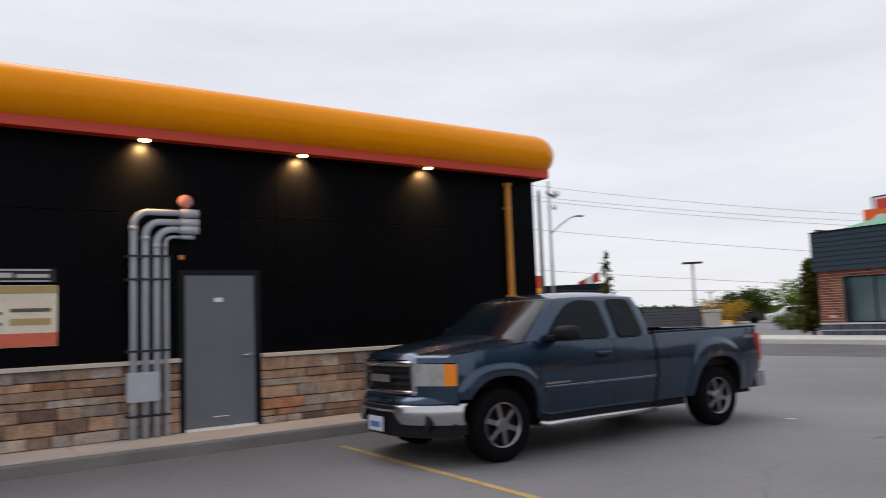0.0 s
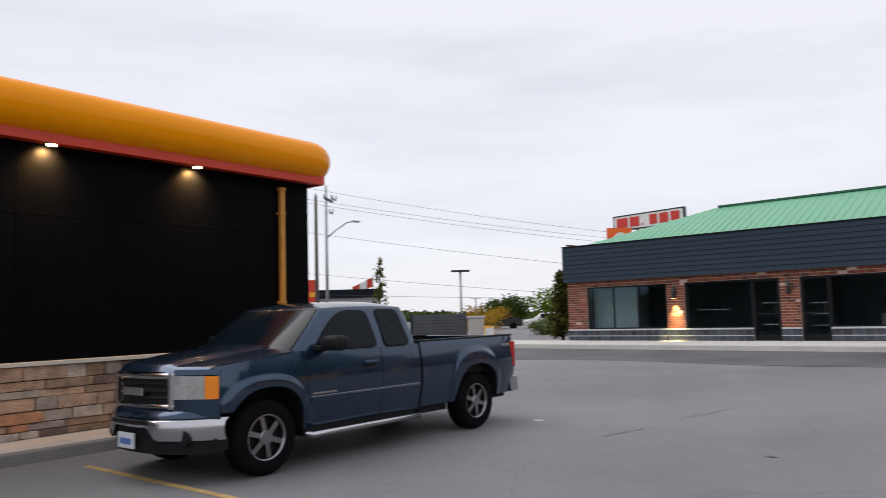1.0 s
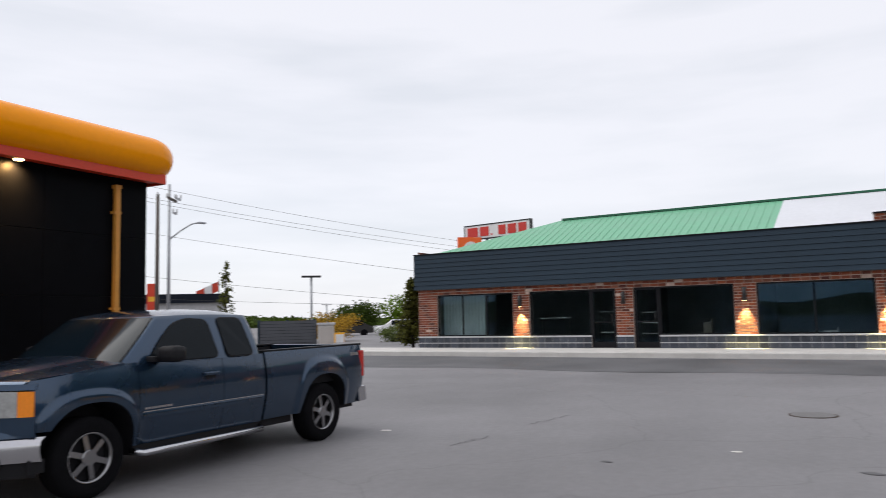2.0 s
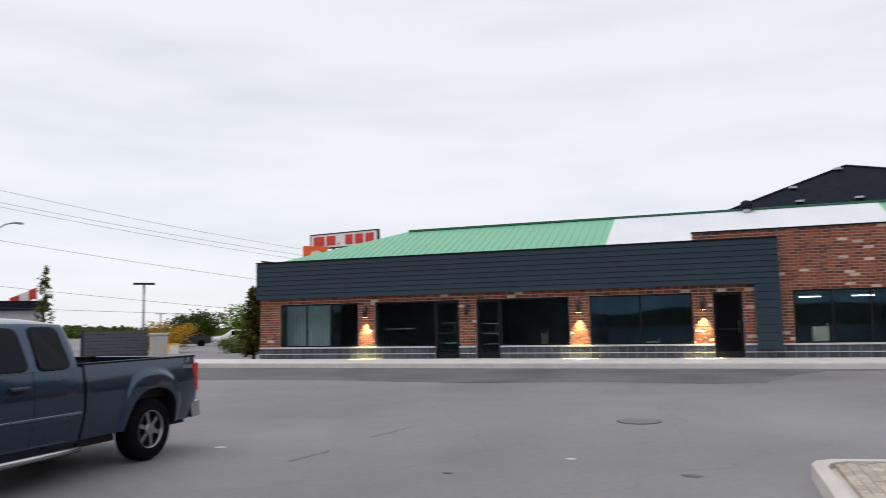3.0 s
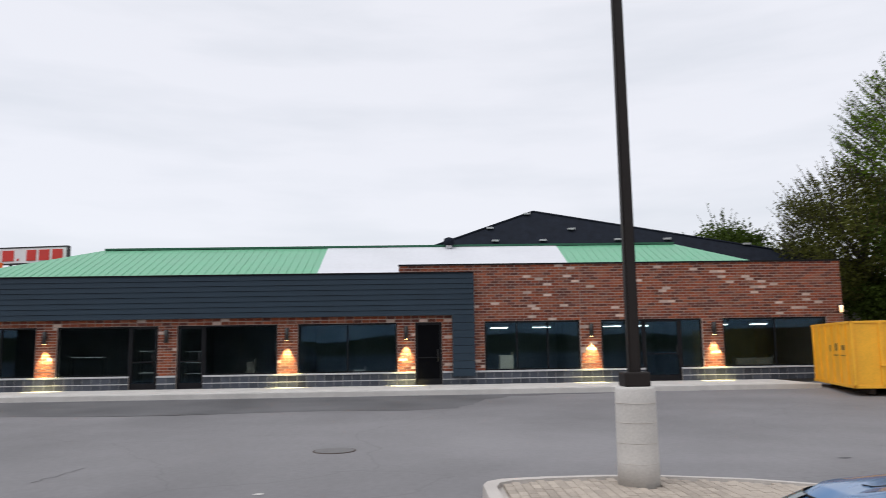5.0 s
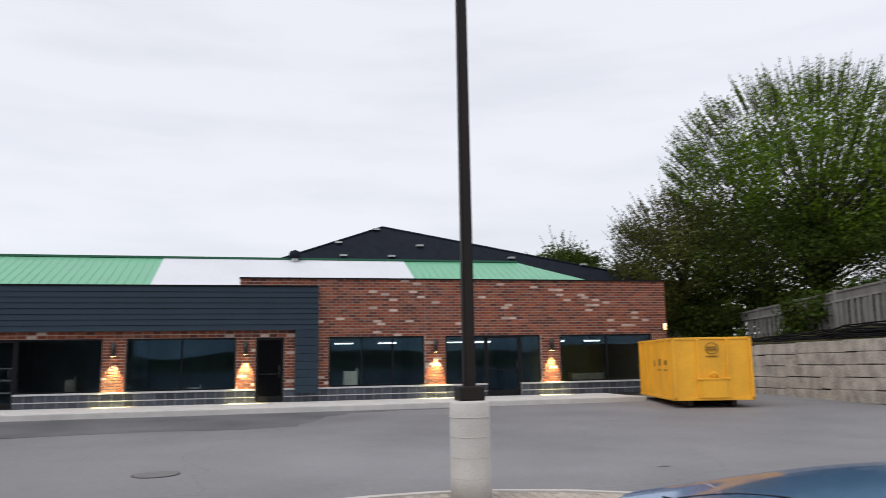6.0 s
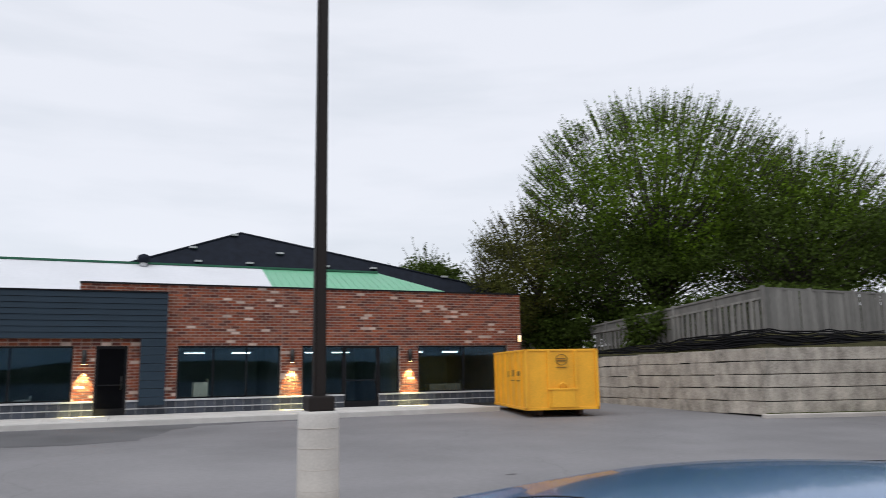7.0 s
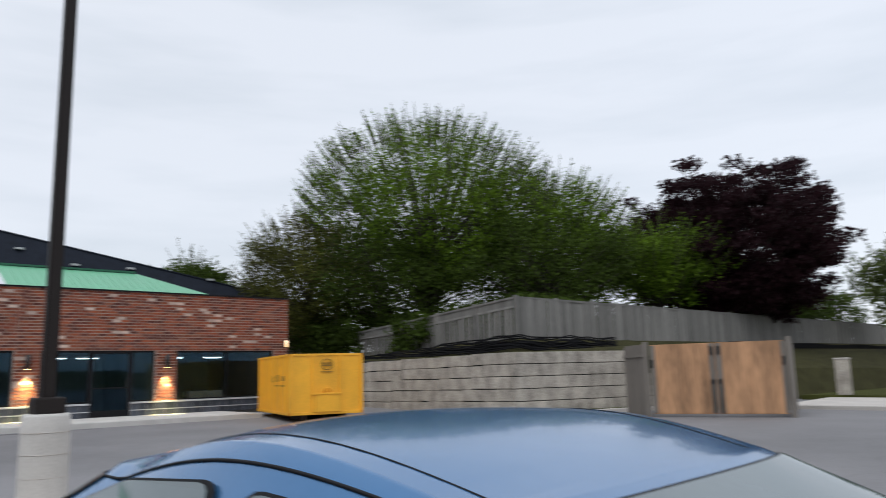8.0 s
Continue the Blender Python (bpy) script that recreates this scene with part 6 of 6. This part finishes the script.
def leaf_mesh(name, centres, size, rng, mat, droop=0.3, long=1.6):
    """Many small leaf blades, four corners each, folded along no line, at the centres."""
    n = len(centres)
    a = rng.normal(size=(n, 3))
    a[:, 2] = a[:, 2] * 0.7 - droop
    a /= np.linalg.norm(a, axis=1)[:, None]
    b = np.cross(a, rng.normal(size=(n, 3)))
    b /= np.linalg.norm(b, axis=1)[:, None] + 1e-9
    s = size * rng.uniform(0.6, 1.3, size=(n, 1))
    c = np.asarray(centres)
    verts = np.stack([c - a * s * long * 0.5, c + b * s * 0.5, c + a * s * long * 0.5, c - b * s * 0.5], 1).reshape(-1, 3)
    faces = np.arange(4 * n).reshape(-1, 4)
    me = bpy.data.meshes.new(name)
    me.from_pydata(verts.tolist(), [], faces.tolist())
    me.materials.append(mat)
    return me


def tree(name, x, y, z, height, radius, label, mat, seed, n_clump=150, per=70, leaf=0.16, trunk=0.28, low=0.28, twigs=0, squash=1.0, clump=0.55, lobes=6, uneven=0.36, flat=0.6):
    """A tapered trunk with limbs to many leafy clumps that fill an uneven crown."""
    rng = np.random.default_rng(seed)
    t = thing(name, pose(x, y, z), label, "tree")
    zc, rz = height * (1 + low) / 2, height * (1 - low) / 2
    lob = rng.normal(size=(lobes, 3))
    lob /= np.linalg.norm(lob, axis=1)[:, None]
    clumps = []
    while len(clumps) < n_clump:
        d = rng.normal(size=3)
        d /= np.linalg.norm(d)
        r = rng.uniform(0.25, 1) ** 0.55
        bulge = 0.74 + (0.36 - uneven) * 0.3 + uneven * max(0, float((lob @ d).max()) - 0.4) + rng.uniform(-.07, .07)
        p = d * r * bulge
        if p[2] < -0.75:
            continue
        wide = 1.0 if p[2] > -0.2 else 1.0 + 0.25 * p[2]
        clumps.append((p[0] * radius * wide, p[1] * radius * wide * squash, zc + p[2] * rz))
    bm = bmesh.new()
    bm_tube(bm, [(0, 0, -0.3), (0.05, 0, height * 0.15), (0.1, 0.05, height * 0.35), (0.0, 0.1, height * 0.6), (0, 0, height * 0.8)], [trunk, trunk * 0.8, trunk * 0.62, trunk * 0.35, trunk * 0.1], 10)
    for i, c in enumerate(clumps):
        if i % 2:
            continue
        c = Vector(c)
        z0 = min(max(c.z * 0.55, height * 0.14), height * 0.7)
        s = Vector((0.05, 0.05, z0))
        mid = s.lerp(c, 0.5) + Vector((0, 0, -0.06 * (c - s).length))
        bm_tube(bm, [s, mid, c], [trunk * 0.22, trunk * 0.13, 0.015], 5, caps=False)
    part("trunk", bm, BARK, t)
    centres = []
    for c in clumps:
        centres.append(np.asarray(c) + np.clip(rng.normal(size=(per, 3)), -1.6, 1.6) * np.array([clump, clump, clump * flat]))
    part("crown", leaf_mesh("crown", np.concatenate(centres), leaf, rng, mat), None, t)
    if twigs:
        bm = bmesh.new()
        tips = []
        for _ in range(twigs):
            d = rng.normal(size=3)
            d[2] = abs(d[2]) * 1.0 - 0.12
            d /= np.linalg.norm(d)
            bulge = 0.80 + 0.36 * max(0, float((lob @ d).max()) - 0.4)
            p = Vector((d[0] * radius * bulge, d[1] * radius * bulge * squash, zc + d[2] * rz * bulge))
            out = Vector((d[0] * 0.75, d[1] * 0.75, 0.8)).normalized()
            ln = float(rng.uniform(0.4, 1.5))
            bm_tube(bm, [p - out * 0.6, p + out * ln * 0.5, p + out * ln], [0.02, 0.013, 0.006], 4, caps=False)
            for k in range(12):
                tips.append(np.asarray(p + out * (ln * (k / 11) * 1.02 - 0.15)) + rng.normal(size=3) * 0.06)
        part("twig_growth", bm, BARK, t)["kind"] = "stuff"
        part("twig_foliage", leaf_mesh("twig_leaves", np.array(tips), leaf * 0.75, rng, mat), None, t)
    return t


tree("broadleaf_tree", 33.3, -28.6, 2.6, 13.4, 7.1, "tall green broadleaf tree with feathery top twigs behind the fence", LEAF, 1, 470, 80, 0.120, 0.32, 0.16, twigs=1100, uneven=0.62, lobes=11, clump=0.46, flat=0.75)
tree("broadleaf_tree", 29.2, -34.4, 2.6, 10.2, 5.0, "green broadleaf tree with feathery top twigs behind the fence", LEAF, 2, 300, 80, 0.120, 0.28, 0.12, twigs=520, uneven=0.65, lobes=11, clump=0.44, flat=0.75)
tree("broadleaf_tree", 36.8, -22.9, 2.4, 8.0, 4.4, "dark olive-leaved tree by the shop corner", LEAF_BROWN, 3, 260, 85, 0.11, 0.2, 0.05, twigs=320, uneven=0.55, lobes=9, clump=0.45)
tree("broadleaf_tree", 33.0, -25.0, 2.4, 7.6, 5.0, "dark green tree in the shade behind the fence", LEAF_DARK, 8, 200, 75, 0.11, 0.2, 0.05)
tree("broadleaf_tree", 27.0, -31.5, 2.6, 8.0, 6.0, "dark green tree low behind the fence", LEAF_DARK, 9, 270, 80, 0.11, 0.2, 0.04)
tree("broadleaf_tree", 24.7, -38.4, 2.6, 7.4, 4.2, "green spreading tree behind the fence", LEAF, 10, 190, 90, 0.125, 0.2, 0.26, twigs=240, uneven=0.6, lobes=9, clump=0.45)
tree("purple_tree", 22.5, -43.5, 2.2, 11.7, 7.2, "dark purple-leaved maple behind the fence", LEAF_PURPLE, 4, 560, 130, 0.16, 0.25, 0.06, clump=0.42, lobes=13, uneven=0.6, flat=0.5)
tree("broadleaf_tree", 16.6, -55.0, 2.2, 7.4, 3.6, "pale green tree far past the lawn", LEAF_PALE, 5, 110, 60, 0.18, 0.25, 0.1, twigs=80)
tree("broadleaf_tree", 55.5, -23.6, 0.2, 11.0, 3.2, "green tree behind the house roof", LEAF_DARK, 6, 260, 100, 0.15, 0.2, 0.2, uneven=0.6, lobes=9, twigs=40)
tree("broadleaf_tree", 50.0, -26.0, 0.2, 9.0, 3.0, "pale green tree behind the shops", LEAF_PALE, 7, 140, 80, 0.14, 0.2, 0.15)

# low dark shrubs close behind the fence, most added to block sky in gaps
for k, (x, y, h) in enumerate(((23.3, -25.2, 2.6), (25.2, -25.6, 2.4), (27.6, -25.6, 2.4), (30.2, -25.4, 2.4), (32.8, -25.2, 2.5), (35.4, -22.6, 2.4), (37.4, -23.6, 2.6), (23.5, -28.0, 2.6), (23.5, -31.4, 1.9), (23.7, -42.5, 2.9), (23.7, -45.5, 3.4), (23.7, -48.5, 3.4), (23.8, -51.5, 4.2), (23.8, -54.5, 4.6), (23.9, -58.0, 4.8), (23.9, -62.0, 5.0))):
    tree("dark_shrub", x, y, 2.5, h, 1.9, "dark leafy shrub behind the fence, filling sky gaps", LEAF_DARK, 40 + k, 60, 70, 0.12, 0.06, 0.0, clump=0.35)

# creeper hanging over the fence
cre = thing("fence_creeper", pose(29.5, -22.2, 2.1), "green creeper hanging over the board fence", "creeper")
rng = np.random.default_rng(31)
cen = []
for k in range(60):
    cx = rng.uniform(1.6, 5.0) if k % 3 else rng.uniform(-3.4, -1.6)
    cen.append(np.array([cx, rng.uniform(-0.3, 0.35), rng.uniform(0.5, 1.75)]) + rng.normal(size=(60, 3)) * [0.32, 0.18, 0.22])
part("leaves", leaf_mesh("creeper", np.concatenate(cen), 0.13, rng, LEAF_DARK), None, cre)
tube_part("stem", [(-4.5, 0, 0.0), (-3, 0, 1.3), (0, 0, 1.2), (3.4, 0, 1.1), (3.6, 0, 0)], 0.03, BARK, cre, seg=6)

# narrow conifers and young trees
def conifer(name, x, y, z, height, radius, label, mat, seed, n, leaf):
    rng = np.random.default_rng(seed)
    t = thing(name, pose(x, y, z), label, "tree")
    tube_part("trunk", [(0, 0, -0.1), (0, 0, height * 0.5), (0, 0, height)], [0.09, 0.05, 0.012], BARK, t, seg=8)
    bm = bmesh.new()
    cen = []
    for k in range(n):
        q = rng.uniform(0.06, 1.0)
        r = radius * (1 - q) ** 0.75 * rng.uniform(0.6, 1.1) + 0.05
        a = rng.uniform(0, 2 * math.pi)
        tip = Vector((r * math.cos(a), r * math.sin(a), height * q + 0.15 * r))
        bm_tube(bm, [(0, 0, height * q), tip], [0.018, 0.006], 4, caps=False)
        s = rng.uniform(0.25, 1.0, size=(14, 1))
        cen.append(np.array([0, 0, height * q]) * (1 - s) + np.array(tip) * s + rng.normal(size=(14, 3)) * 0.09 * radius)
    part("limbs", bm, BARK, t)
    part("crown", leaf_mesh("crown", np.concatenate(cen), leaf, rng, mat, 0.1), None, t)
    return t


conifer("conifer_tree", 29.2, 19.5, 0.2, 3.15, 0.95, "dark brown-green conifer at the shop corner", LEAF_BROWN, 12, 260, 0.11)
conifer("young_tree", 26.7, 29.3, 0.1, 4.5, 0.75, "slender young tree with sparse leaves", LEAF_BROWN, 13, 64, 0.10)

# ---- beyond the car park, between the buildings ----
def utility_pole(x, y, h, label, mat, arms, r=0.13):
    t = thing("utility_pole", pose(x, y, 0), label, "pole")
    tube_part("shaft", [(0, 0, 0), (0, 0, h)], [r, r * 0.7], mat, t)
    for z, w in arms:
        box_part("crossarm", -w * 0.45, w * 0.45, -w * 0.55, -w * 0.55 + 0.12, z, z + 0.12, mat, t).rotation_euler = (0, 0, 0.6)
        for k in (-0.4, 0, 0.4):
            tube_part("insulator", [(k * w, -w * 0.5, z + 0.1), (k * w, -w * 0.5, z + 0.35)], 0.05, PALE_STRIP, t, seg=8)
    return t


WOOD_POLE = material("pole_wood", (0.10, 0.085, 0.075), 0.9, vary=0.2, scale=3, fine=30, bump=0.2)
GALV = material("galvanised", (0.36, 0.37, 0.39), 0.5, metal=0.5, vary=0.1, bump=0.05)
utility_pole(27.4, 35.6, 9.0, "dark wooden utility pole with crossarms", WOOD_POLE, ((8.6, 1.6),))
sl = utility_pole(34.0, 42.9, 11.3, "grey utility pole with crossarms and a street lamp arm", GALV, ((10.2, 1.2), (9.2, 0.8)))
tube_part("lamp_arm", [(0, 0, 7.4), (0.5, -0.5, 8.0), (1.0, -1.1, 8.5), (1.3, -1.5, 8.6)], 0.05, GALV, sl, seg=8)
box_part("lamp_head", 1.15, 1.75, -1.75, -1.45, 8.52, 8.64, GALV, sl, bevel=0.03)
for x, y, h, hw in ((44.6, 39.3, 5.0, 0.75), (78, 66, 3.6, 0.7), (88, 55, 3.4, 0.7)):
    pl = thing("parking_lamp", pose(x, y, 0), "tall parking lot lamp with a flat twin head", "street lamp", "parking lamps")
    tube_part("shaft", [(0, 0, 0), (0, 0, h)], 0.09, GALV, pl)
    box_part("lamp_head", -hw, hw, -0.18, 0.18, h - 0.05, h + 0.10, BLACK_METAL if h > 4 else WHITE, pl, bevel=0.02).rotation_euler = (0, 0, -0.75)


def wire(name, a, b, sag, r=0.011):
    a, b = Vector(a), Vector(b)
    pts = []
    for k in range(25):
        q = k / 24
        p = a.lerp(b, q)
        p.z -= sag * 4 * q * (1 - q)
        pts.append(p)
    w = thing(name, pose(0, 0, 0), "thin dark overhead cable", "cable", "overhead cables")
    tube_part("cable", pts, r, BLACK_METAL, w, seg=5)


for (p0, p1, sag) in (((33.9, 42.6, 11.5), (52.2, 30.5, 8.8), 0.35), ((34.0, 42.6, 10.6), (52.2, 30.5, 8.17), 0.3), ((34.0, 42.5, 10.3), (52.2, 30.5, 7.8), 0.3), ((33.2, 43.8, 8.14), (41.5, 27.7, 5.2), 0.15), ((33.4, 44.0, 5.05), (40.8, 28.7, 3.16), 0.1), ((33.4, 44.0, 3.5), (41.1, 28.5, 2.7), 0.08)):
    d = Vector(p1) - Vector(p0)
    wire("overhead_cable", Vector(p0) - d * 0.5, Vector(p1) + d * 0.9, sag * 3)

SLAT_GREY = material("slat_grey", (0.075, 0.08, 0.092), 0.7, vary=0.15, scale=2, fine=30, bump=0.1)
low = thing("slatted_fence", pose(28.0, 28.2, 0), "dark grey slatted fence beyond the car park", "fence")
for k in range(9):
    ob = box_part("slat", 0, 2.9, -0.02, 0.02, 0.15 + 0.165 * k, 0.15 + 0.165 * k + 0.150, SLAT_GREY, low)
    ob.rotation_euler = (0, 0, -0.72)
box_part("backing", 0, 2.9, 0.022, 0.04, 0.15, 1.63, FRAME_BLACK, low).rotation_euler = (0, 0, -0.72)
for s in (0.0, 1.45, 2.9):
    box_part("post", s * 0.752 - 0.05, s * 0.752 + 0.05, -s * 0.66 - 0.05 + 0.08, -s * 0.66 + 0.05 + 0.08, 0.0, 1.68, SIDING, low)
cab = thing("utility_cabinet", pose(30.5, 25.9, 0.1, 0, 0, -45), "pale grey utility cabinet beyond the car park", "cabinet")
box_part("case", -0.4, 0.4, -0.3, 0.3, 0.0, 1.25, CONCRETE_PALE, cab, bevel=0.03)
box_part("lid", -0.46, 0.46, -0.36, 0.36, 1.25, 1.38, PALE_STRIP, cab, bevel=0.03)
box_part("door", -0.34, 0.34, -0.315, -0.3, 0.1, 1.15, CONCRETE, cab)
tree("yellow_shrub", 38.1, 32.0, 0.1, 2.0, 2.1, "yellow-leaved shrub beyond the car park", LEAF_YELLOW, 14, 60, 60, 0.09, 0.08, 0.02, clump=0.3)
tree("green_shrub", 37.5, 26.5, 0.1, 1.1, 1.0, "low green shrub beyond the car park", LEAF_PALE, 15, 40, 50, 0.07, 0.05, 0.0, clump=0.2)
tree("broadleaf_tree", 76.7, 50.4, 0.1, 4.6, 4.6, "round green tree far beyond the road", LEAF, 16, 90, 60, 0.22, 0.2, 0.0, clump=0.6)
tree("broadleaf_tree", 71.0, 55.5, 0.1, 3.6, 3.2, "round green tree far beyond the road", LEAF_DARK, 17, 70, 60, 0.2, 0.2, 0.0, clump=0.5)


def far_car(x, y, rot, mat, label):
    t = thing("parked_car", pose(x, y, 0.1, 0, 0, rot), label, "car", "far parked cars")
    bm = bmesh.new()
    prof = [(-2.1, 0.3), (-2.15, 0.75), (-1.2, 0.9), (-0.6, 1.4), (0.9, 1.42), (1.6, 0.95), (2.1, 0.85), (2.1, 0.3)]
    a, b = [bm.verts.new((x, -0.85, z)) for x, z in prof], [bm.verts.new((x, 0.85, z)) for x, z in prof]
    bm.faces.new(a), bm.faces.new(list(reversed(b)))
    for i in range(len(prof)):
        j = (i + 1) % len(prof)
        bm.faces.new((a[i], b[i], b[j], a[j]))
    bmesh.ops.bevel(bm, geom=list(bm.edges), offset=0.06, segments=2, affect="EDGES")
    part("body", bm, mat, t)
    for s in (-1, 1):
        box_part("side_window", -0.75, 1.2, s * 0.855 - 0.006, s * 0.855 + 0.006, 0.95, 1.32, TINT, t)
        for wx in (-1.3, 1.3):
            tube_part("wheel", [(wx, s * 0.70, 0.31), (wx, s * 0.88, 0.31)], 0.31, RUBBER, t, seg=14)


for x, y, rot, mt, lb in ((54, 37.5, -50, WHITE, "white car parked across the road"), (57, 34.5, -50, STEEL, "silver car parked across the road"), (52, 41.5, -50, BLACK_METAL, "black car parked across the road"), (47, 43, -50, WHITE, "white van parked across the road")):
    far_car(x, y, rot, mt, lb)
for k in range(5):
    bp = thing("bollard", pose(41.5 + 0.9 * k, 27.6 - 0.75 * k, 0.2), "white round bollard by the road", "bollard", "white bollards")
    tube_part("shaft", [(0, 0, 0), (0, 0, 0.85)], 0.09, WHITE, bp, seg=10)
    tube_part("cap", [(0, 0, 0.85), (0, 0, 0.9)], 0.11, WHITE, bp, seg=10)
yb = thing("yellow_crate", pose(36.6, 30.0, 0.1, 0, 0, -40), "small yellow sign box beyond the car park", "sign box")
box_part("case", -0.3, 0.3, -0.2, 0.2, 0.0, 0.7, BIN_YELLOW, yb, bevel=0.02)
box_part("panel", -0.26, 0.26, -0.215, -0.2, 0.1, 0.6, WHITE, yb)
kiosk = thing("low_building", pose(37.6, 47.4, 0, 0, 0, -45), "low flat-roofed building beyond the road", "building")
box_part("wall", -4, 4, -2, 2, 0.0, 3.1, PALE_STRIP, kiosk)
box_part("roof", -4.4, 4.4, -2.4, 2.4, 3.1, 3.75, SHINGLE, kiosk)
box_part("window", -3.0, 3.0, -2.02, -1.98, 1.0, 2.4, TINT, kiosk)
rs = thing("red_sign", pose(29.9, 39.3, 0, 0, 0, -45), "tall narrow red sign panel", "sign")
box_part("panel", -0.28, 0.28, -0.06, 0.06, 2.2, 4.1, RED, rs)
box_part("leg", -0.06, 0.06, -0.05, 0.05, 0.0, 2.2, GALV, rs)
box_part("bar", -0.2, 0.2, -0.07, -0.06, 3.0, 3.3, BIN_YELLOW, rs)
fl = thing("flag", pose(40.0, 44.6, 0), "red and white flag on a pole", "flag")
tube_part("pole", [(0, 0, 0), (0, 0, 4.9)], 0.04, GALV, fl, seg=8)
for k, mt in enumerate((RED, WHITE, RED)):
    bm = bmesh.new()
    sheet(bm, lambda s, v: (-(s + 0.55 * k) * 0.72, (s + 0.55 * k) * 0.70 + 0.08 * math.sin((s + k) * 5), 4.75 - 0.75 * v - 0.45 * (s + 0.55 * k)), lin(0, 0.55, 5), [0, 1])
    thicken(part("stripe", bm, mt, fl), 0.02)
# signs over the shop roof
SIGN_RED, SIGN_WHITE, SIGN_ORANGE = material("sign_red", (0.55, 0.03, 0.02), 0.5, vary=0.08, bump=0.0), material("sign_white", (0.72, 0.70, 0.70), 0.5, vary=0.05, bump=0.0), material("sign_orange", (0.90, 0.12, 0.010), 0.5, vary=0.06, bump=0.0)
sg = thing("roof_sign", pose(36.8, 20.8, 0.2, 0, 0, -99.5), "white board sign with red block shapes on posts", "sign")
SW = 4.46
box_part("board", 0, SW, -0.10, 0.10, 5.78, 6.50, SIGN_WHITE, sg)
bm = bmesh.new()
for s in ((-0.05, SW + 0.05, 6.50, 6.56), (-0.05, SW + 0.05, 5.72, 5.78), (-0.05, 0.0, 5.78, 6.50), (SW, SW + 0.05, 5.78, 6.50)):
    bm_box(bm, s[0], s[1], -0.12, 0.12, s[2], s[3])
part("frame", bm, BLACK_METAL, sg)
for x0, x1 in ((0.20, 0.95), (1.10, 1.72), (2.38, 2.88), (3.02, 3.58), (3.72, 4.26)):
    box_part("red_shape", x0, x1, -0.13, -0.10, 5.88, 6.40, SIGN_RED, sg, bevel=0.012)
box_part("red_dot", 1.88, 1.98, -0.13, -0.10, 5.90, 6.00, SIGN_RED, sg)
tube_part("post", [(1.5, 0, 0), (1.5, 0, 5.75)], 0.08, BLACK_METAL, sg)
tube_part("post", [(2.3, 0, 0), (2.3, 0, 5.75)], 0.08, BLACK_METAL, sg)
og = thing("round_logo_sign", pose(33.0, 19.15, 0.35, 0, 0, -46), "orange sign panel with a white disc, partly behind the roof", "sign")
box_part("panel", 0, 1.25, -0.08, 0.08, 4.3, 5.36, SIGN_ORANGE, og)
tube_part("disc", [(0.68, -0.085, 4.76), (0.68, -0.10, 4.76)], 0.38, SIGN_WHITE, og, seg=24)
tube_part("post", [(0.6, 0, 0), (0.6, 0, 4.3)], 0.07, GALV, og)

# far woods along the horizon, and a wooded rise behind the car park
rng = np.random.default_rng(77)
cen = []
for k in range(1500):
    a, d = rng.uniform(-0.2, 1.6), rng.uniform(150, 230)
    h = 1.5 + 0.6 * math.sin(a * 17) + rng.uniform(-.5, .8)
    cen.append(np.array([d * math.cos(a), d * math.sin(a), 0]) + rng.normal(size=(34, 3)) * [2.2, 2.2, 0] + np.stack([np.zeros(34), np.zeros(34), rng.uniform(0, h, 34)], 1))
woods = part("far_woods", leaf_mesh("far_woods", np.concatenate(cen), 0.8, rng, LEAF_DARK, long=1.2), None)
tagged(woods, "dark far woods along the horizon", "woods", kind="stuff")
# out of view; added so the shop glass mirrors a dark skyline
bm = bmesh.new()
sheet(bm, lambda a, v: (-(120 + 60 * v) * math.cos(a), (120 + 60 * v) * math.sin(a), v * (4.6 + 2.2 * noise.noise(Vector((a * 9, 0.3, 0))) + 0.8 * noise.noise(Vector((a * 60, 2, 0))))), lin(-1.7, 1.7, 200), [0, 0.5, 1])
tagged(part("backdrop_rise", bm, LEAF_DARK), "dark wooded rise added far behind the car park for window reflections", "woods", kind="structure")
